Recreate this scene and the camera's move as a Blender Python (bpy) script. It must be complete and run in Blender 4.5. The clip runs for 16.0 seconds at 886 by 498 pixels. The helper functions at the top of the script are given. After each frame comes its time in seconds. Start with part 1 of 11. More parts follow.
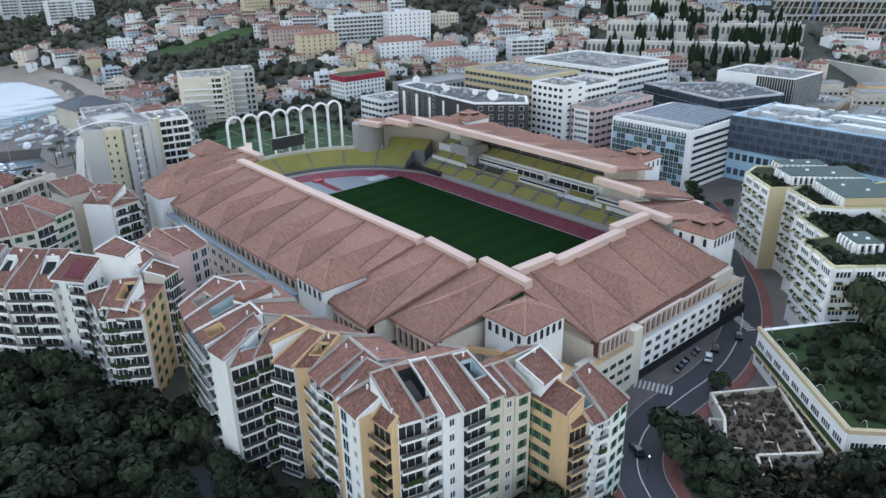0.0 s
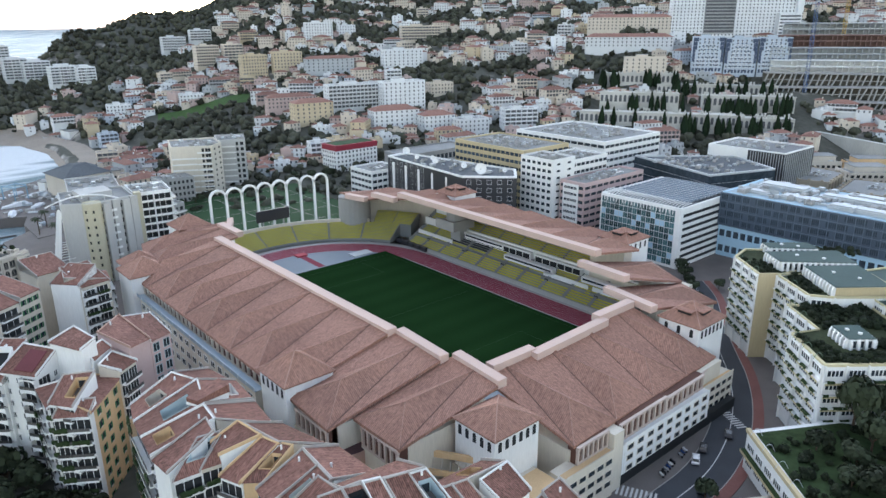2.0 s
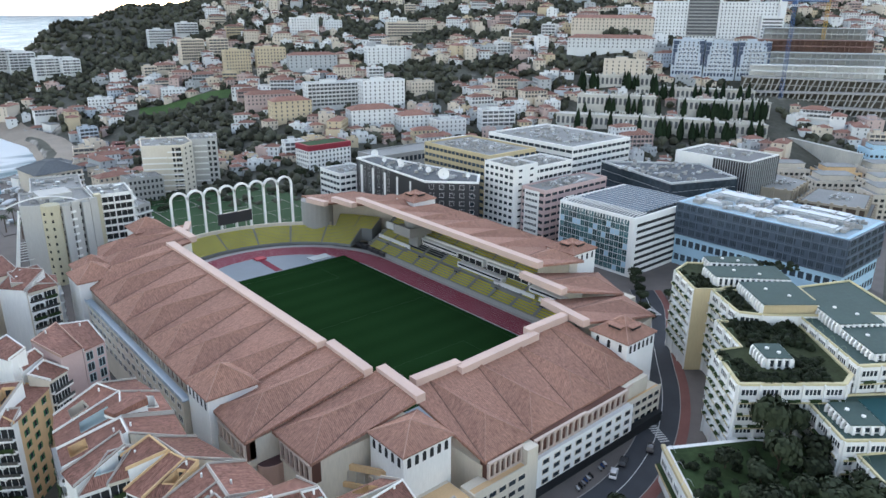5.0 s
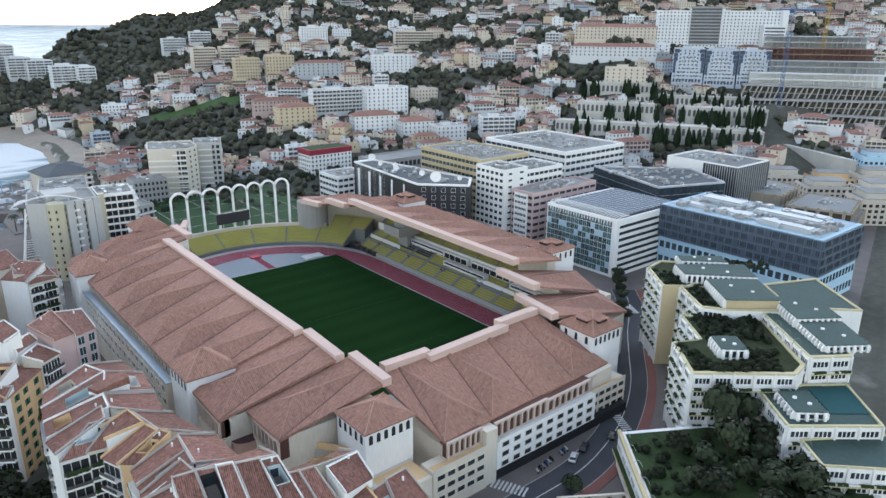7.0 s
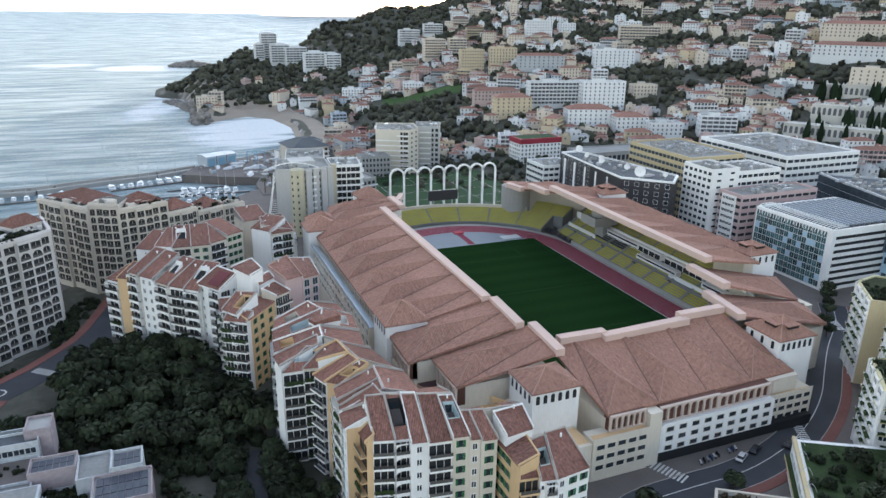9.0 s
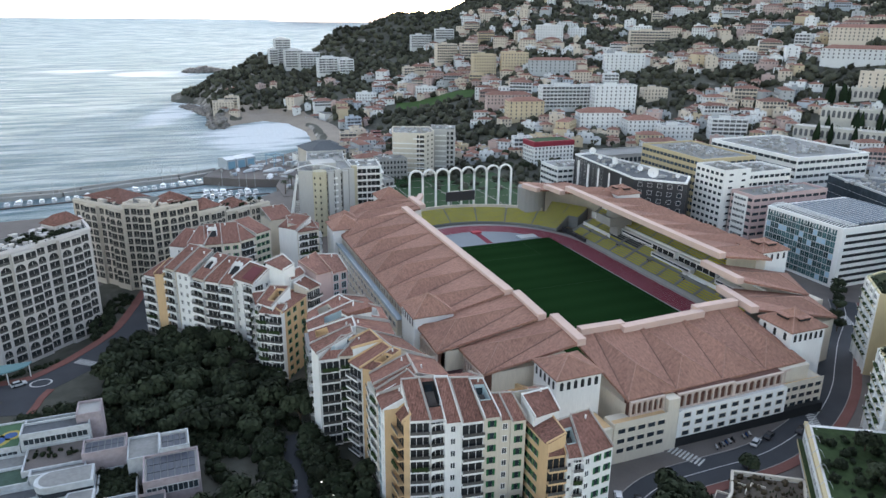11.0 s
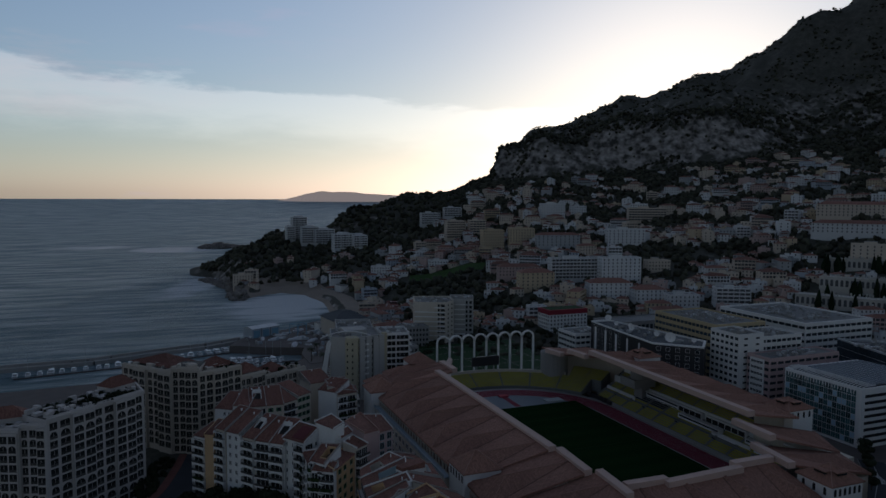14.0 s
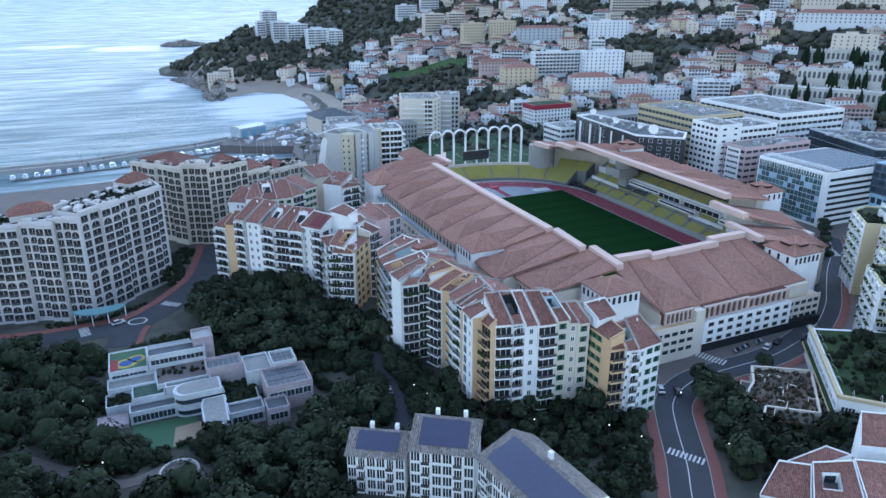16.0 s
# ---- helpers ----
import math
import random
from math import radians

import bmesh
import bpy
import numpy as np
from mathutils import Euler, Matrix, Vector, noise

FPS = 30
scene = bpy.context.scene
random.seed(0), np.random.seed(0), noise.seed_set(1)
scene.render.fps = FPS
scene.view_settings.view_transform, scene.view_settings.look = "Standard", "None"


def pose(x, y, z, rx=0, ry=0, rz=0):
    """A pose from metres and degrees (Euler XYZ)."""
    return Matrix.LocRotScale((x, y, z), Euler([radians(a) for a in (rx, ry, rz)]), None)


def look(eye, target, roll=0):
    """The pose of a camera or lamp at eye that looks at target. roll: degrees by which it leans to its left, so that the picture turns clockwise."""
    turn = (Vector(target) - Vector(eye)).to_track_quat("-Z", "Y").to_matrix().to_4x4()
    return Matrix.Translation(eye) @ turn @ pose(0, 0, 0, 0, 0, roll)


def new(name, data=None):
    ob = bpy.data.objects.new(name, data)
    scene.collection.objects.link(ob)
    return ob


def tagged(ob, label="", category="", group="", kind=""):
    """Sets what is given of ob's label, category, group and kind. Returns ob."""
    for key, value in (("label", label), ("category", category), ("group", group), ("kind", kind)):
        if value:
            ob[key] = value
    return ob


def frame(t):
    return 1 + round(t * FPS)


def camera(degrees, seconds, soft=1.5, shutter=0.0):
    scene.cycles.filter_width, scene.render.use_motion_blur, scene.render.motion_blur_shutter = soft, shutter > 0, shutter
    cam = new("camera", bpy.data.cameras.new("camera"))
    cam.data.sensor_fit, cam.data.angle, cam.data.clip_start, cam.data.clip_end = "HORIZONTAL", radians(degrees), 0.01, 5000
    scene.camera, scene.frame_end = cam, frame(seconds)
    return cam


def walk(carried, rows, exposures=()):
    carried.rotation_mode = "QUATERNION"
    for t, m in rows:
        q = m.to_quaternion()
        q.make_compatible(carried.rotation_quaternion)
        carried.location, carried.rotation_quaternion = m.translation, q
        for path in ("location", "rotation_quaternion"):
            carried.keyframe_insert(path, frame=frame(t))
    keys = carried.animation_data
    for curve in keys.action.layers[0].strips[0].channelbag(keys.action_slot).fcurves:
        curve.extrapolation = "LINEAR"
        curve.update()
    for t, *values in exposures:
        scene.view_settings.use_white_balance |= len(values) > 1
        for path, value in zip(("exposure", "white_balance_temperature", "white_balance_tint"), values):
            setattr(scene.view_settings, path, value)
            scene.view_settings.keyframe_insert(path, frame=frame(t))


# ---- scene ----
cam = camera(64.2, 16.0)
PATH = [
    (0, (-140.96, -175.20, 93.89), (-80.73, -105.45, 55.06), -0.87),
    (0.5, (-138.04, -174.19, 95.15), (-76.06, -102.53, 63.16), -0.70),
    (1, (-135.10, -173.32, 96.27), (-73.10, -101.45, 64.83), -0.67),
    (1.5, (-132.24, -172.74, 97.57), (-70.30, -100.78, 66.19), -0.62),
    (2, (-129.69, -172.75, 98.95), (-67.71, -100.77, 67.68), -0.45),
    (2.5, (-127.38, -173.43, 100.19), (-65.39, -101.34, 69.20), -0.36),
    (3, (-125.01, -174.73, 101.48), (-63.00, -102.61, 70.59), -0.25),
    (3.5, (-122.80, -176.71, 103.04), (-60.80, -104.58, 72.17), -0.12),
    (4, (-120.88, -179.10, 104.21), (-58.83, -107.00, 73.37), 0.03),
    (4.5, (-119.27, -181.96, 104.77), (-57.74, -110.71, 71.05), 0.22),
    (5, (-117.81, -184.80, 105.49), (-55.85, -113.29, 73.13), 0.43),
    (5.2, (-117.16, -186.21, 105.54), (-55.04, -114.46, 74.04), 0.41),
    (7.3, (-115.55, -202.05, 104.95), (-55.94, -128.07, 73.75), 0.43),
    (7.5, (-116.13, -203.34, 105.04), (-58.05, -128.21, 73.71), 0.54),
    (8, (-117.41, -206.76, 104.65), (-66.65, -126.60, 73.08), 0.77),
    (8.5, (-118.30, -210.96, 104.63), (-79.45, -124.61, 72.48), 0.82),
    (9, (-119.04, -214.53, 104.77), (-83.41, -126.82, 72.57), 0.80),
    (11.3, (-129.04, -222.71, 105.39), (-94.51, -134.22, 74.15), 0.64),
    (11.5, (-130.18, -223.58, 105.65), (-95.17, -134.05, 78.11), 0.70),
    (12, (-133.00, -225.02, 105.76), (-97.04, -133.09, 89.78), 0.43),
    (12.5, (-136.55, -226.82, 105.50), (-100.14, -134.04, 97.31), 0.27),
    (13, (-140.02, -228.51, 105.27), (-103.56, -135.74, 97.32), 0.29),
    (13.5, (-143.55, -230.31, 105.20), (-107.05, -137.54, 97.34), 0.30),
    (14, (-147.08, -232.08, 105.10), (-110.56, -139.32, 97.30), 0.31),
    (14.5, (-151.21, -234.27, 104.52), (-114.64, -141.95, 92.68), 0.26),
    (15, (-155.41, -236.42, 104.23), (-119.36, -146.14, 80.80), 0.09),
    (15.5, (-159.24, -238.26, 104.78), (-124.18, -150.86, 71.14), -0.06),
    (16, (-162.98, -240.02, 105.19), (-124.99, -154.45, 70.04), -0.07),
]
EXPOSURES = [(0, 2.18, 6400, 13), (8, 2.2, 6500, 13), (9, 2.06, 6500, 13), (11.5, 1.98, 6550, 13), (12.0, 1.4, 6500, 13), (12.5, -0.5, 6050, 12), (13.5, -1.3, 5700, 15), (14.5, -1.42, 5300, 15), (15.0, -0.95, 4950, 15), (15.5, 1.6, 5150, 12), (16.0, 2.08, 5200, 12)]
walk(cam, [(t, look(eye, target, roll)) for t, eye, target, roll in PATH], EXPOSURES)

# ---- light: a low sun behind the mountain, evening sky ----
SUN_AZ, SUN_EL = 40.0, 7.0
world = bpy.data.worlds.new("evening_sky")
scene.world = world
world.use_nodes = True
wn = world.node_tree.nodes
wl = world.node_tree.links
wn.clear()
sky = wn.new("ShaderNodeTexSky")
sky.sky_type, sky.sun_disc = "NISHITA", False
sky.sun_elevation, sky.sun_rotation = radians(SUN_EL), radians(SUN_AZ)
sky.air_density, sky.dust_density, sky.ozone_density = 1.0, 0.7, 2.0
background = wn.new("ShaderNodeBackground")
background.inputs["Strength"].default_value = 0.15
world_out = wn.new("ShaderNodeOutputWorld")
# thin evening cloud streaks over a paler sky
pale = wn.new("ShaderNodeHueSaturation")
pale.inputs["Saturation"].default_value = 0.76
way = wn.new("ShaderNodeTexCoord")
# added gain: the sky is made brighter on the sun's side
sunward = wn.new("ShaderNodeVectorMath")
sunward.operation = "DOT_PRODUCT"
wl.new(way.outputs["Generated"], sunward.inputs[0])
sunward.inputs[1].default_value = (math.sin(radians(SUN_AZ)), math.cos(radians(SUN_AZ)), 0)
forward = wn.new("ShaderNodeMapRange")
forward.interpolation_type = "SMOOTHSTEP"
forward.inputs[1].default_value, forward.inputs[2].default_value = 0.1, 0.65
forward.inputs[3].default_value, forward.inputs[4].default_value = 0.95, 2.0
wl.new(sunward.outputs["Value"], forward.inputs[0])
sunward_gain = wn.new("ShaderNodeVectorMath")
sunward_gain.operation = "SCALE"
wl.new(sky.outputs[0], sunward_gain.inputs[0])
wl.new(forward.outputs[0], sunward_gain.inputs["Scale"])
# high sky values are divided down to even out the glow round the sun
glow = wn.new("ShaderNodeRGBToBW")
wl.new(sunward_gain.outputs[0], glow.inputs[0])
thick = wn.new("ShaderNodeMapRange")
thick.inputs[1].default_value, thick.inputs[2].default_value = 5.0, 65.0
thick.inputs[3].default_value, thick.inputs[4].default_value = 1.0, 2.7
wl.new(glow.outputs[0], thick.inputs[0])
evened = wn.new("ShaderNodeVectorMath")
evened.operation = "DIVIDE"
wl.new(sunward_gain.outputs[0], evened.inputs[0])
wl.new(thick.outputs[0], evened.inputs[1])
wl.new(evened.outputs[0], pale.inputs["Color"])
streak_map = wn.new("ShaderNodeMapping")
streak_map.inputs["Scale"].default_value = (1.6, 1.6, 9.0)
streak_map.inputs["Rotation"].default_value = (0.06, 0.1, 0.0)
wl.new(way.outputs["Generated"], streak_map.inputs["Vector"])
cloud = wn.new("ShaderNodeTexNoise")
cloud.inputs["Scale"].default_value, cloud.inputs["Detail"].default_value, cloud.inputs["Roughness"].default_value = 1.5, 9, 0.6
wl.new(streak_map.outputs[0], cloud.inputs["Vector"])
veil = wn.new("ShaderNodeMapRange")
veil.inputs[1].default_value, veil.inputs[2].default_value = 0.53, 0.80
wl.new(cloud.outputs["Fac"], veil.inputs[0])
bright = wn.new("ShaderNodeMix")
bright.data_type, bright.blend_type = "RGBA", "LIGHTEN"
bright.inputs[7].default_value = (8.0, 7.3, 6.5, 1)
wl.new(veil.outputs[0], bright.inputs[0])
wl.new(pale.outputs[0], bright.inputs[6])
# a long cloud bank over the sea, sinking towards the sun, ragged below and crisp above
bank_level = wn.new("ShaderNodeVectorMath")
bank_level.operation = "DOT_PRODUCT"
bank_level.inputs[1].default_value = (0.056, -0.022, 1.0)
wl.new(way.outputs["Generated"], bank_level.inputs[0])
tatter_map = wn.new("ShaderNodeMapping")
tatter_map.inputs["Scale"].default_value = (3.0, 3.0, 14.0)
tatter_map.inputs["Rotation"].default_value = (0.0, 0.06, 0.0)
wl.new(way.outputs["Generated"], tatter_map.inputs["Vector"])
tatter = wn.new("ShaderNodeTexNoise")
tatter.inputs["Scale"].default_value, tatter.inputs["Detail"].default_value, tatter.inputs["Roughness"].default_value = 1.7, 10, 0.62
wl.new(tatter_map.outputs[0], tatter.inputs["Vector"])
ragged = wn.new("ShaderNodeMath")
ragged.operation = "MULTIPLY_ADD"
ragged.inputs[1].default_value = 0.09
wl.new(tatter.outputs["Fac"], ragged.inputs[0])
wl.new(bank_level.outputs["Value"], ragged.inputs[2])
bank_foot = wn.new("ShaderNodeMapRange")
bank_foot.interpolation_type = "SMOOTHSTEP"
bank_foot.inputs[1].default_value, bank_foot.inputs[2].default_value = 0.08, 0.145
bank_top = wn.new("ShaderNodeMapRange")
bank_top.interpolation_type = "SMOOTHSTEP"
bank_top.inputs[1].default_value, bank_top.inputs[2].default_value = 0.178, 0.162
bank_top.inputs[3].default_value, bank_top.inputs[4].default_value = 0.0, 0.75
for edge_ in (bank_foot, bank_top):
    wl.new(ragged.outputs[0], edge_.inputs[0])
bank = wn.new("ShaderNodeMath")
bank.operation = "MULTIPLY"
wl.new(bank_foot.outputs[0], bank.inputs[0])
wl.new(bank_top.outputs[0], bank.inputs[1])
banked = wn.new("ShaderNodeMix")
banked.data_type, banked.blend_type = "RGBA", "ADD"
banked.inputs[7].default_value = (4.0, 3.3, 2.4, 1)
wl.new(bank.outputs[0], banked.inputs[0])
wl.new(bright.outputs[2], banked.inputs[6])
rise = wn.new("ShaderNodeSeparateXYZ")
wl.new(way.outputs["Generated"], rise.inputs[0])
low_air = wn.new("ShaderNodeMapRange")
low_air.interpolation_type = "SMOOTHSTEP"
low_air.inputs[1].default_value, low_air.inputs[2].default_value = 0.0, 0.16
low_air.inputs[3].default_value, low_air.inputs[4].default_value = 1.0, 0.0
wl.new(rise.outputs["Z"], low_air.inputs[0])
milky = wn.new("ShaderNodeHueSaturation")
milky.inputs["Saturation"].default_value, milky.inputs["Value"].default_value = 0.85, 1.05
wl.new(banked.outputs[2], milky.inputs["Color"])
hazed = wn.new("ShaderNodeMix")
hazed.data_type = "RGBA"
wl.new(low_air.outputs[0], hazed.inputs[0])
wl.new(banked.outputs[2], hazed.inputs[6])
wl.new(milky.outputs["Color"], hazed.inputs[7])
wl.new(hazed.outputs[2], background.inputs[0])
wl.new(background.outputs[0], world_out.inputs[0])
sun_lamp = bpy.data.lights.new("sun", "SUN")
sun_lamp.energy, sun_lamp.angle, sun_lamp.color = 2.5, radians(0.5), (1.0, 0.86, 0.7)
sun = new("sun", sun_lamp)
sun_way = Vector((math.sin(radians(SUN_AZ)) * math.cos(radians(SUN_EL)), math.cos(radians(SUN_AZ)) * math.cos(radians(SUN_EL)), math.sin(radians(SUN_EL))))
sun.matrix_world = look(tuple(sun_way * 400), (0, 0, 0))
# ---- tools ----
RNG = random.Random(7)


class Shape:
    """Faces gathered for one mesh, each with the number of its material."""

    def __init__(self):
        self.v, self.f, self.m = [], [], []

    def poly(self, pts, mat=0):
        n = len(self.v)
        self.v += [tuple(p) for p in pts]
        self.f.append(tuple(range(n, n + len(pts))))
        self.m.append(mat)
        return self

    def prism(self, pts, z0, z1, mat=0, top=None, bottom=True):
        """An upright prism over a counter-clockwise outline; z1 may be a number or one height a corner."""
        zs = z1 if hasattr(z1, "__len__") else [z1] * len(pts)
        n, k = len(self.v), len(pts)
        self.v += [(p[0], p[1], z0) for p in pts] + [(p[0], p[1], z) for p, z in zip(pts, zs)]
        for i in range(k):
            j = (i + 1) % k
            self.f.append((n + i, n + j, n + k + j, n + k + i))
            self.m.append(mat)
        self.f.append(tuple(range(n + k, n + 2 * k)))
        self.m.append(mat if top is None else top)
        if bottom:
            self.f.append(tuple(range(n + k - 1, n - 1, -1)))
            self.m.append(mat)
        return self

    def box(self, x0, y0, z0, x1, y1, z1, mat=0, m=None):
        n = len(self.v)
        pts = [(x, y, z) for z in (z0, z1) for x, y in ((x0, y0), (x1, y0), (x1, y1), (x0, y1))]
        if m is not None:
            pts = [tuple(m @ Vector(p)) for p in pts]
        self.v += pts
        for a in ((0, 1, 5, 4), (1, 2, 6, 5), (2, 3, 7, 6), (3, 0, 4, 7), (4, 5, 6, 7), (3, 2, 1, 0)):
            self.f.append(tuple(n + i for i in a))
            self.m.append(mat)
        return self

    def bar(self, a, b, r, sides=6, mat=0, r2=None):
        """A round bar from a to b."""
        a, b = Vector(a), Vector(b)
        q = (b - a).to_track_quat("Z", "Y")
        n = len(self.v)
        for p, rad in ((a, r), (b, r if r2 is None else r2)):
            for i in range(sides):
                w = 2 * math.pi * i / sides
                self.v.append(tuple(p + q @ Vector((rad * math.cos(w), rad * math.sin(w), 0))))
        for i in range(sides):
            j = (i + 1) % sides
            self.f.append((n + i, n + j, n + sides + j, n + sides + i))
            self.m.append(mat)
        self.f.append(tuple(range(n + sides, n + 2 * sides)))
        self.f.append(tuple(range(n + sides - 1, n - 1, -1)))
        self.m += [mat, mat]
        return self

    def weld(self):
        """Joins corners that lie in one place, so that touching faces make one piece."""
        seen, order, keep = {}, [], []
        for p in self.v:
            key = tuple(round(c, 3) for c in p)
            if key not in seen:
                seen[key] = len(keep)
                keep.append(p)
            order.append(seen[key])
        self.v = keep
        faces = [(tuple(dict.fromkeys(order[i] for i in f)), m) for f, m in zip(self.f, self.m)]
        self.f = [f for f, m in faces if len(f) > 2]
        self.m = [m for f, m in faces if len(f) > 2]
        return self

    def mesh(self, name, mats):
        me = bpy.data.meshes.new(name)
        me.from_pydata(self.v, [], self.f)
        mats = mats if isinstance(mats, (list, tuple)) else [mats]
        for mat in mats:
            me.materials.append(mat)
        me.polygons.foreach_set("material_index", self.m)
        me.update()
        if any(mat.name in LAID_IN_ROWS for mat in mats):
            rows = me.uv_layers.new(name="rows").data
            for face in me.polygons:
                n = face.normal if face.normal.z > 0 else -face.normal
                across = Vector((-n.y, n.x, 0)).normalized() if abs(n.z) < 0.9995 else Vector((1, 0, 0))
                down = n.cross(across)
                for k in face.loop_indices:
                    p = me.vertices[me.loops[k].vertex_index].co
                    rows[k].uv = (p.dot(across), p.dot(down))
        return me


LAID_IN_ROWS = {"roof_tiles", "apartment_tiles", "weathered_tiles"}


def thing(name, label, category, group="", at=(0, 0, 0), turn=0.0):
    ob = new(name)
    ob.matrix_world = pose(at[0], at[1], at[2], 0, 0, turn)
    return tagged(ob, label, category, group)


def part(name, shape, mats, parent=None, label="", m=None):
    """One mesh object under a thing or a part. shape: a Shape or a mesh that is shared."""
    data = shape.mesh(name, mats) if isinstance(shape, Shape) else shape
    ob = new(name, data)
    if parent is not None:
        ob.parent = parent
    if m is not None:
        ob.matrix_basis = m
    if label:
        tagged(ob, label)
    return ob


def solid(name, shape, mats, label, category, group="", kind=""):
    return tagged(new(name, shape.mesh(name, mats)), label, category, group, kind)


def lerp(a, b, t):
    return a + (b - a) * t


def smooth(t):
    t = min(1.0, max(0.0, t))
    return t * t * (3 - 2 * t)
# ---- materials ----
TONE_DOWN = 0.82  # one factor darkens all colours, to balance land against the bright sky


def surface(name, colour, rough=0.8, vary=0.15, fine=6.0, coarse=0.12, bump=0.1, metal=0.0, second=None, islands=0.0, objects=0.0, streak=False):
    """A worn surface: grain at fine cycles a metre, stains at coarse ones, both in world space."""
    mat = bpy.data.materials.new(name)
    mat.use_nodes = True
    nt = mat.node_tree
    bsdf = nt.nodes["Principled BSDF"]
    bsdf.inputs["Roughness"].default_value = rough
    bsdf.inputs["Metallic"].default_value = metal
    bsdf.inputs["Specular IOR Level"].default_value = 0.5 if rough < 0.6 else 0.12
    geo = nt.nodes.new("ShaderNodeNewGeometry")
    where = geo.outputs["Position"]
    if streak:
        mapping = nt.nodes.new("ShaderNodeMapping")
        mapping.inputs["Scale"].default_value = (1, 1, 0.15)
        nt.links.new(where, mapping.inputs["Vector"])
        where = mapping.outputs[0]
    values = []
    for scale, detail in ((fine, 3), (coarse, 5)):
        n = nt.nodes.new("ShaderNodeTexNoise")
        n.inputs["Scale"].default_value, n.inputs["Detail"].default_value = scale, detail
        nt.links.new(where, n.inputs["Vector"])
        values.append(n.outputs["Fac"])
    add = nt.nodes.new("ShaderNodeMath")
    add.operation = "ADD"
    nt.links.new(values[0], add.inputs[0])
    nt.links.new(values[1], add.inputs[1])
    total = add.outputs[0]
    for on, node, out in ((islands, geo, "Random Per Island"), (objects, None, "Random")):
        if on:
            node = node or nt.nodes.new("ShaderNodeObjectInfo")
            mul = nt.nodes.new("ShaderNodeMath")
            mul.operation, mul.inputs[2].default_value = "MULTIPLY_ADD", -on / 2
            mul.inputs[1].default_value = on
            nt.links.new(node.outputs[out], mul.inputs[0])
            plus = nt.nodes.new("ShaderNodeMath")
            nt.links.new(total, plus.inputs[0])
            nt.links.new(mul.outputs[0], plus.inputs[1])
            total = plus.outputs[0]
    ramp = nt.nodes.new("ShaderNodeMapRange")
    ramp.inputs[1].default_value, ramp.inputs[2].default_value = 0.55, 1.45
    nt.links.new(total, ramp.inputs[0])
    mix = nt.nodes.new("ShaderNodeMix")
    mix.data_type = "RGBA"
    colour = [c * TONE_DOWN for c in colour]
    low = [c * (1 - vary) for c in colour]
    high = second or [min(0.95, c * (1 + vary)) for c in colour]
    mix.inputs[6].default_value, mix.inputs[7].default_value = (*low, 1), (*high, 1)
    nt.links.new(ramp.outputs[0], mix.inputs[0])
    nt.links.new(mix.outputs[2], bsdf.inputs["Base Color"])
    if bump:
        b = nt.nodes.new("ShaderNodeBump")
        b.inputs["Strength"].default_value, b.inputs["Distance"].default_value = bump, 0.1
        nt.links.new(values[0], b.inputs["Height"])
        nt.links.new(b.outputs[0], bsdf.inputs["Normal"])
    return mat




def tiled(mat, pitch, low, high):
    """Hollow clay tiles: courses that run down the slope, each row and stretch of its own tone, with mortar dashes between."""
    nt = mat.node_tree
    bsdf = nt.nodes["Principled BSDF"]
    old = bsdf.inputs["Base Color"].links[0].from_socket
    uv = nt.nodes.new("ShaderNodeUVMap")
    uv.uv_map = "rows"

    def stretched(su, sv, detail, rough):
        mp = nt.nodes.new("ShaderNodeMapping")
        mp.inputs["Scale"].default_value = (su, sv, 1)
        nt.links.new(uv.outputs[0], mp.inputs["Vector"])
        n = nt.nodes.new("ShaderNodeTexNoise")
        n.inputs["Scale"].default_value, n.inputs["Detail"].default_value, n.inputs["Roughness"].default_value = 1.0, detail, rough
        nt.links.new(mp.outputs[0], n.inputs["Vector"])
        return n.outputs["Fac"]

    wave = nt.nodes.new("ShaderNodeTexWave")
    wave.bands_direction = "X"
    wave.inputs["Scale"].default_value = 0.314 / pitch
    wave.inputs["Distortion"].default_value, wave.inputs["Detail"].default_value, wave.inputs["Detail Scale"].default_value = 1.2, 2.0, 1.5
    nt.links.new(uv.outputs[0], wave.inputs["Vector"])
    streak = stretched(1.9, 0.45, 4, 0.65)
    flecks = stretched(3.4, 1.5, 2, 0.5)
    total = None
    for out, weight in ((wave.outputs["Fac"], 0.22), (streak, 0.75), (flecks, 0.55)):
        mul = nt.nodes.new("ShaderNodeMath")
        mul.operation, mul.inputs[1].default_value = "MULTIPLY_ADD", weight
        nt.links.new(out, mul.inputs[0])
        if total:
            nt.links.new(total, mul.inputs[2])
        else:
            mul.inputs[2].default_value = 0.0
        total = mul.outputs[0]
    tone = nt.nodes.new("ShaderNodeMapRange")
    tone.inputs[1].default_value, tone.inputs[2].default_value = 0.56, 0.97
    tone.inputs[3].default_value, tone.inputs[4].default_value = low, high
    nt.links.new(total, tone.inputs[0])
    scaled = nt.nodes.new("ShaderNodeVectorMath")
    scaled.operation = "SCALE"
    nt.links.new(old, scaled.inputs[0])
    nt.links.new(tone.outputs[0], scaled.inputs["Scale"])
    nt.links.new(scaled.outputs[0], bsdf.inputs["Base Color"])
    relief_ = nt.nodes.new("ShaderNodeBump")
    relief_.inputs["Strength"].default_value, relief_.inputs["Distance"].default_value = 0.6, 0.12
    nt.links.new(total, relief_.inputs["Height"])
    nt.links.new(relief_.outputs[0], bsdf.inputs["Normal"])
    return mat


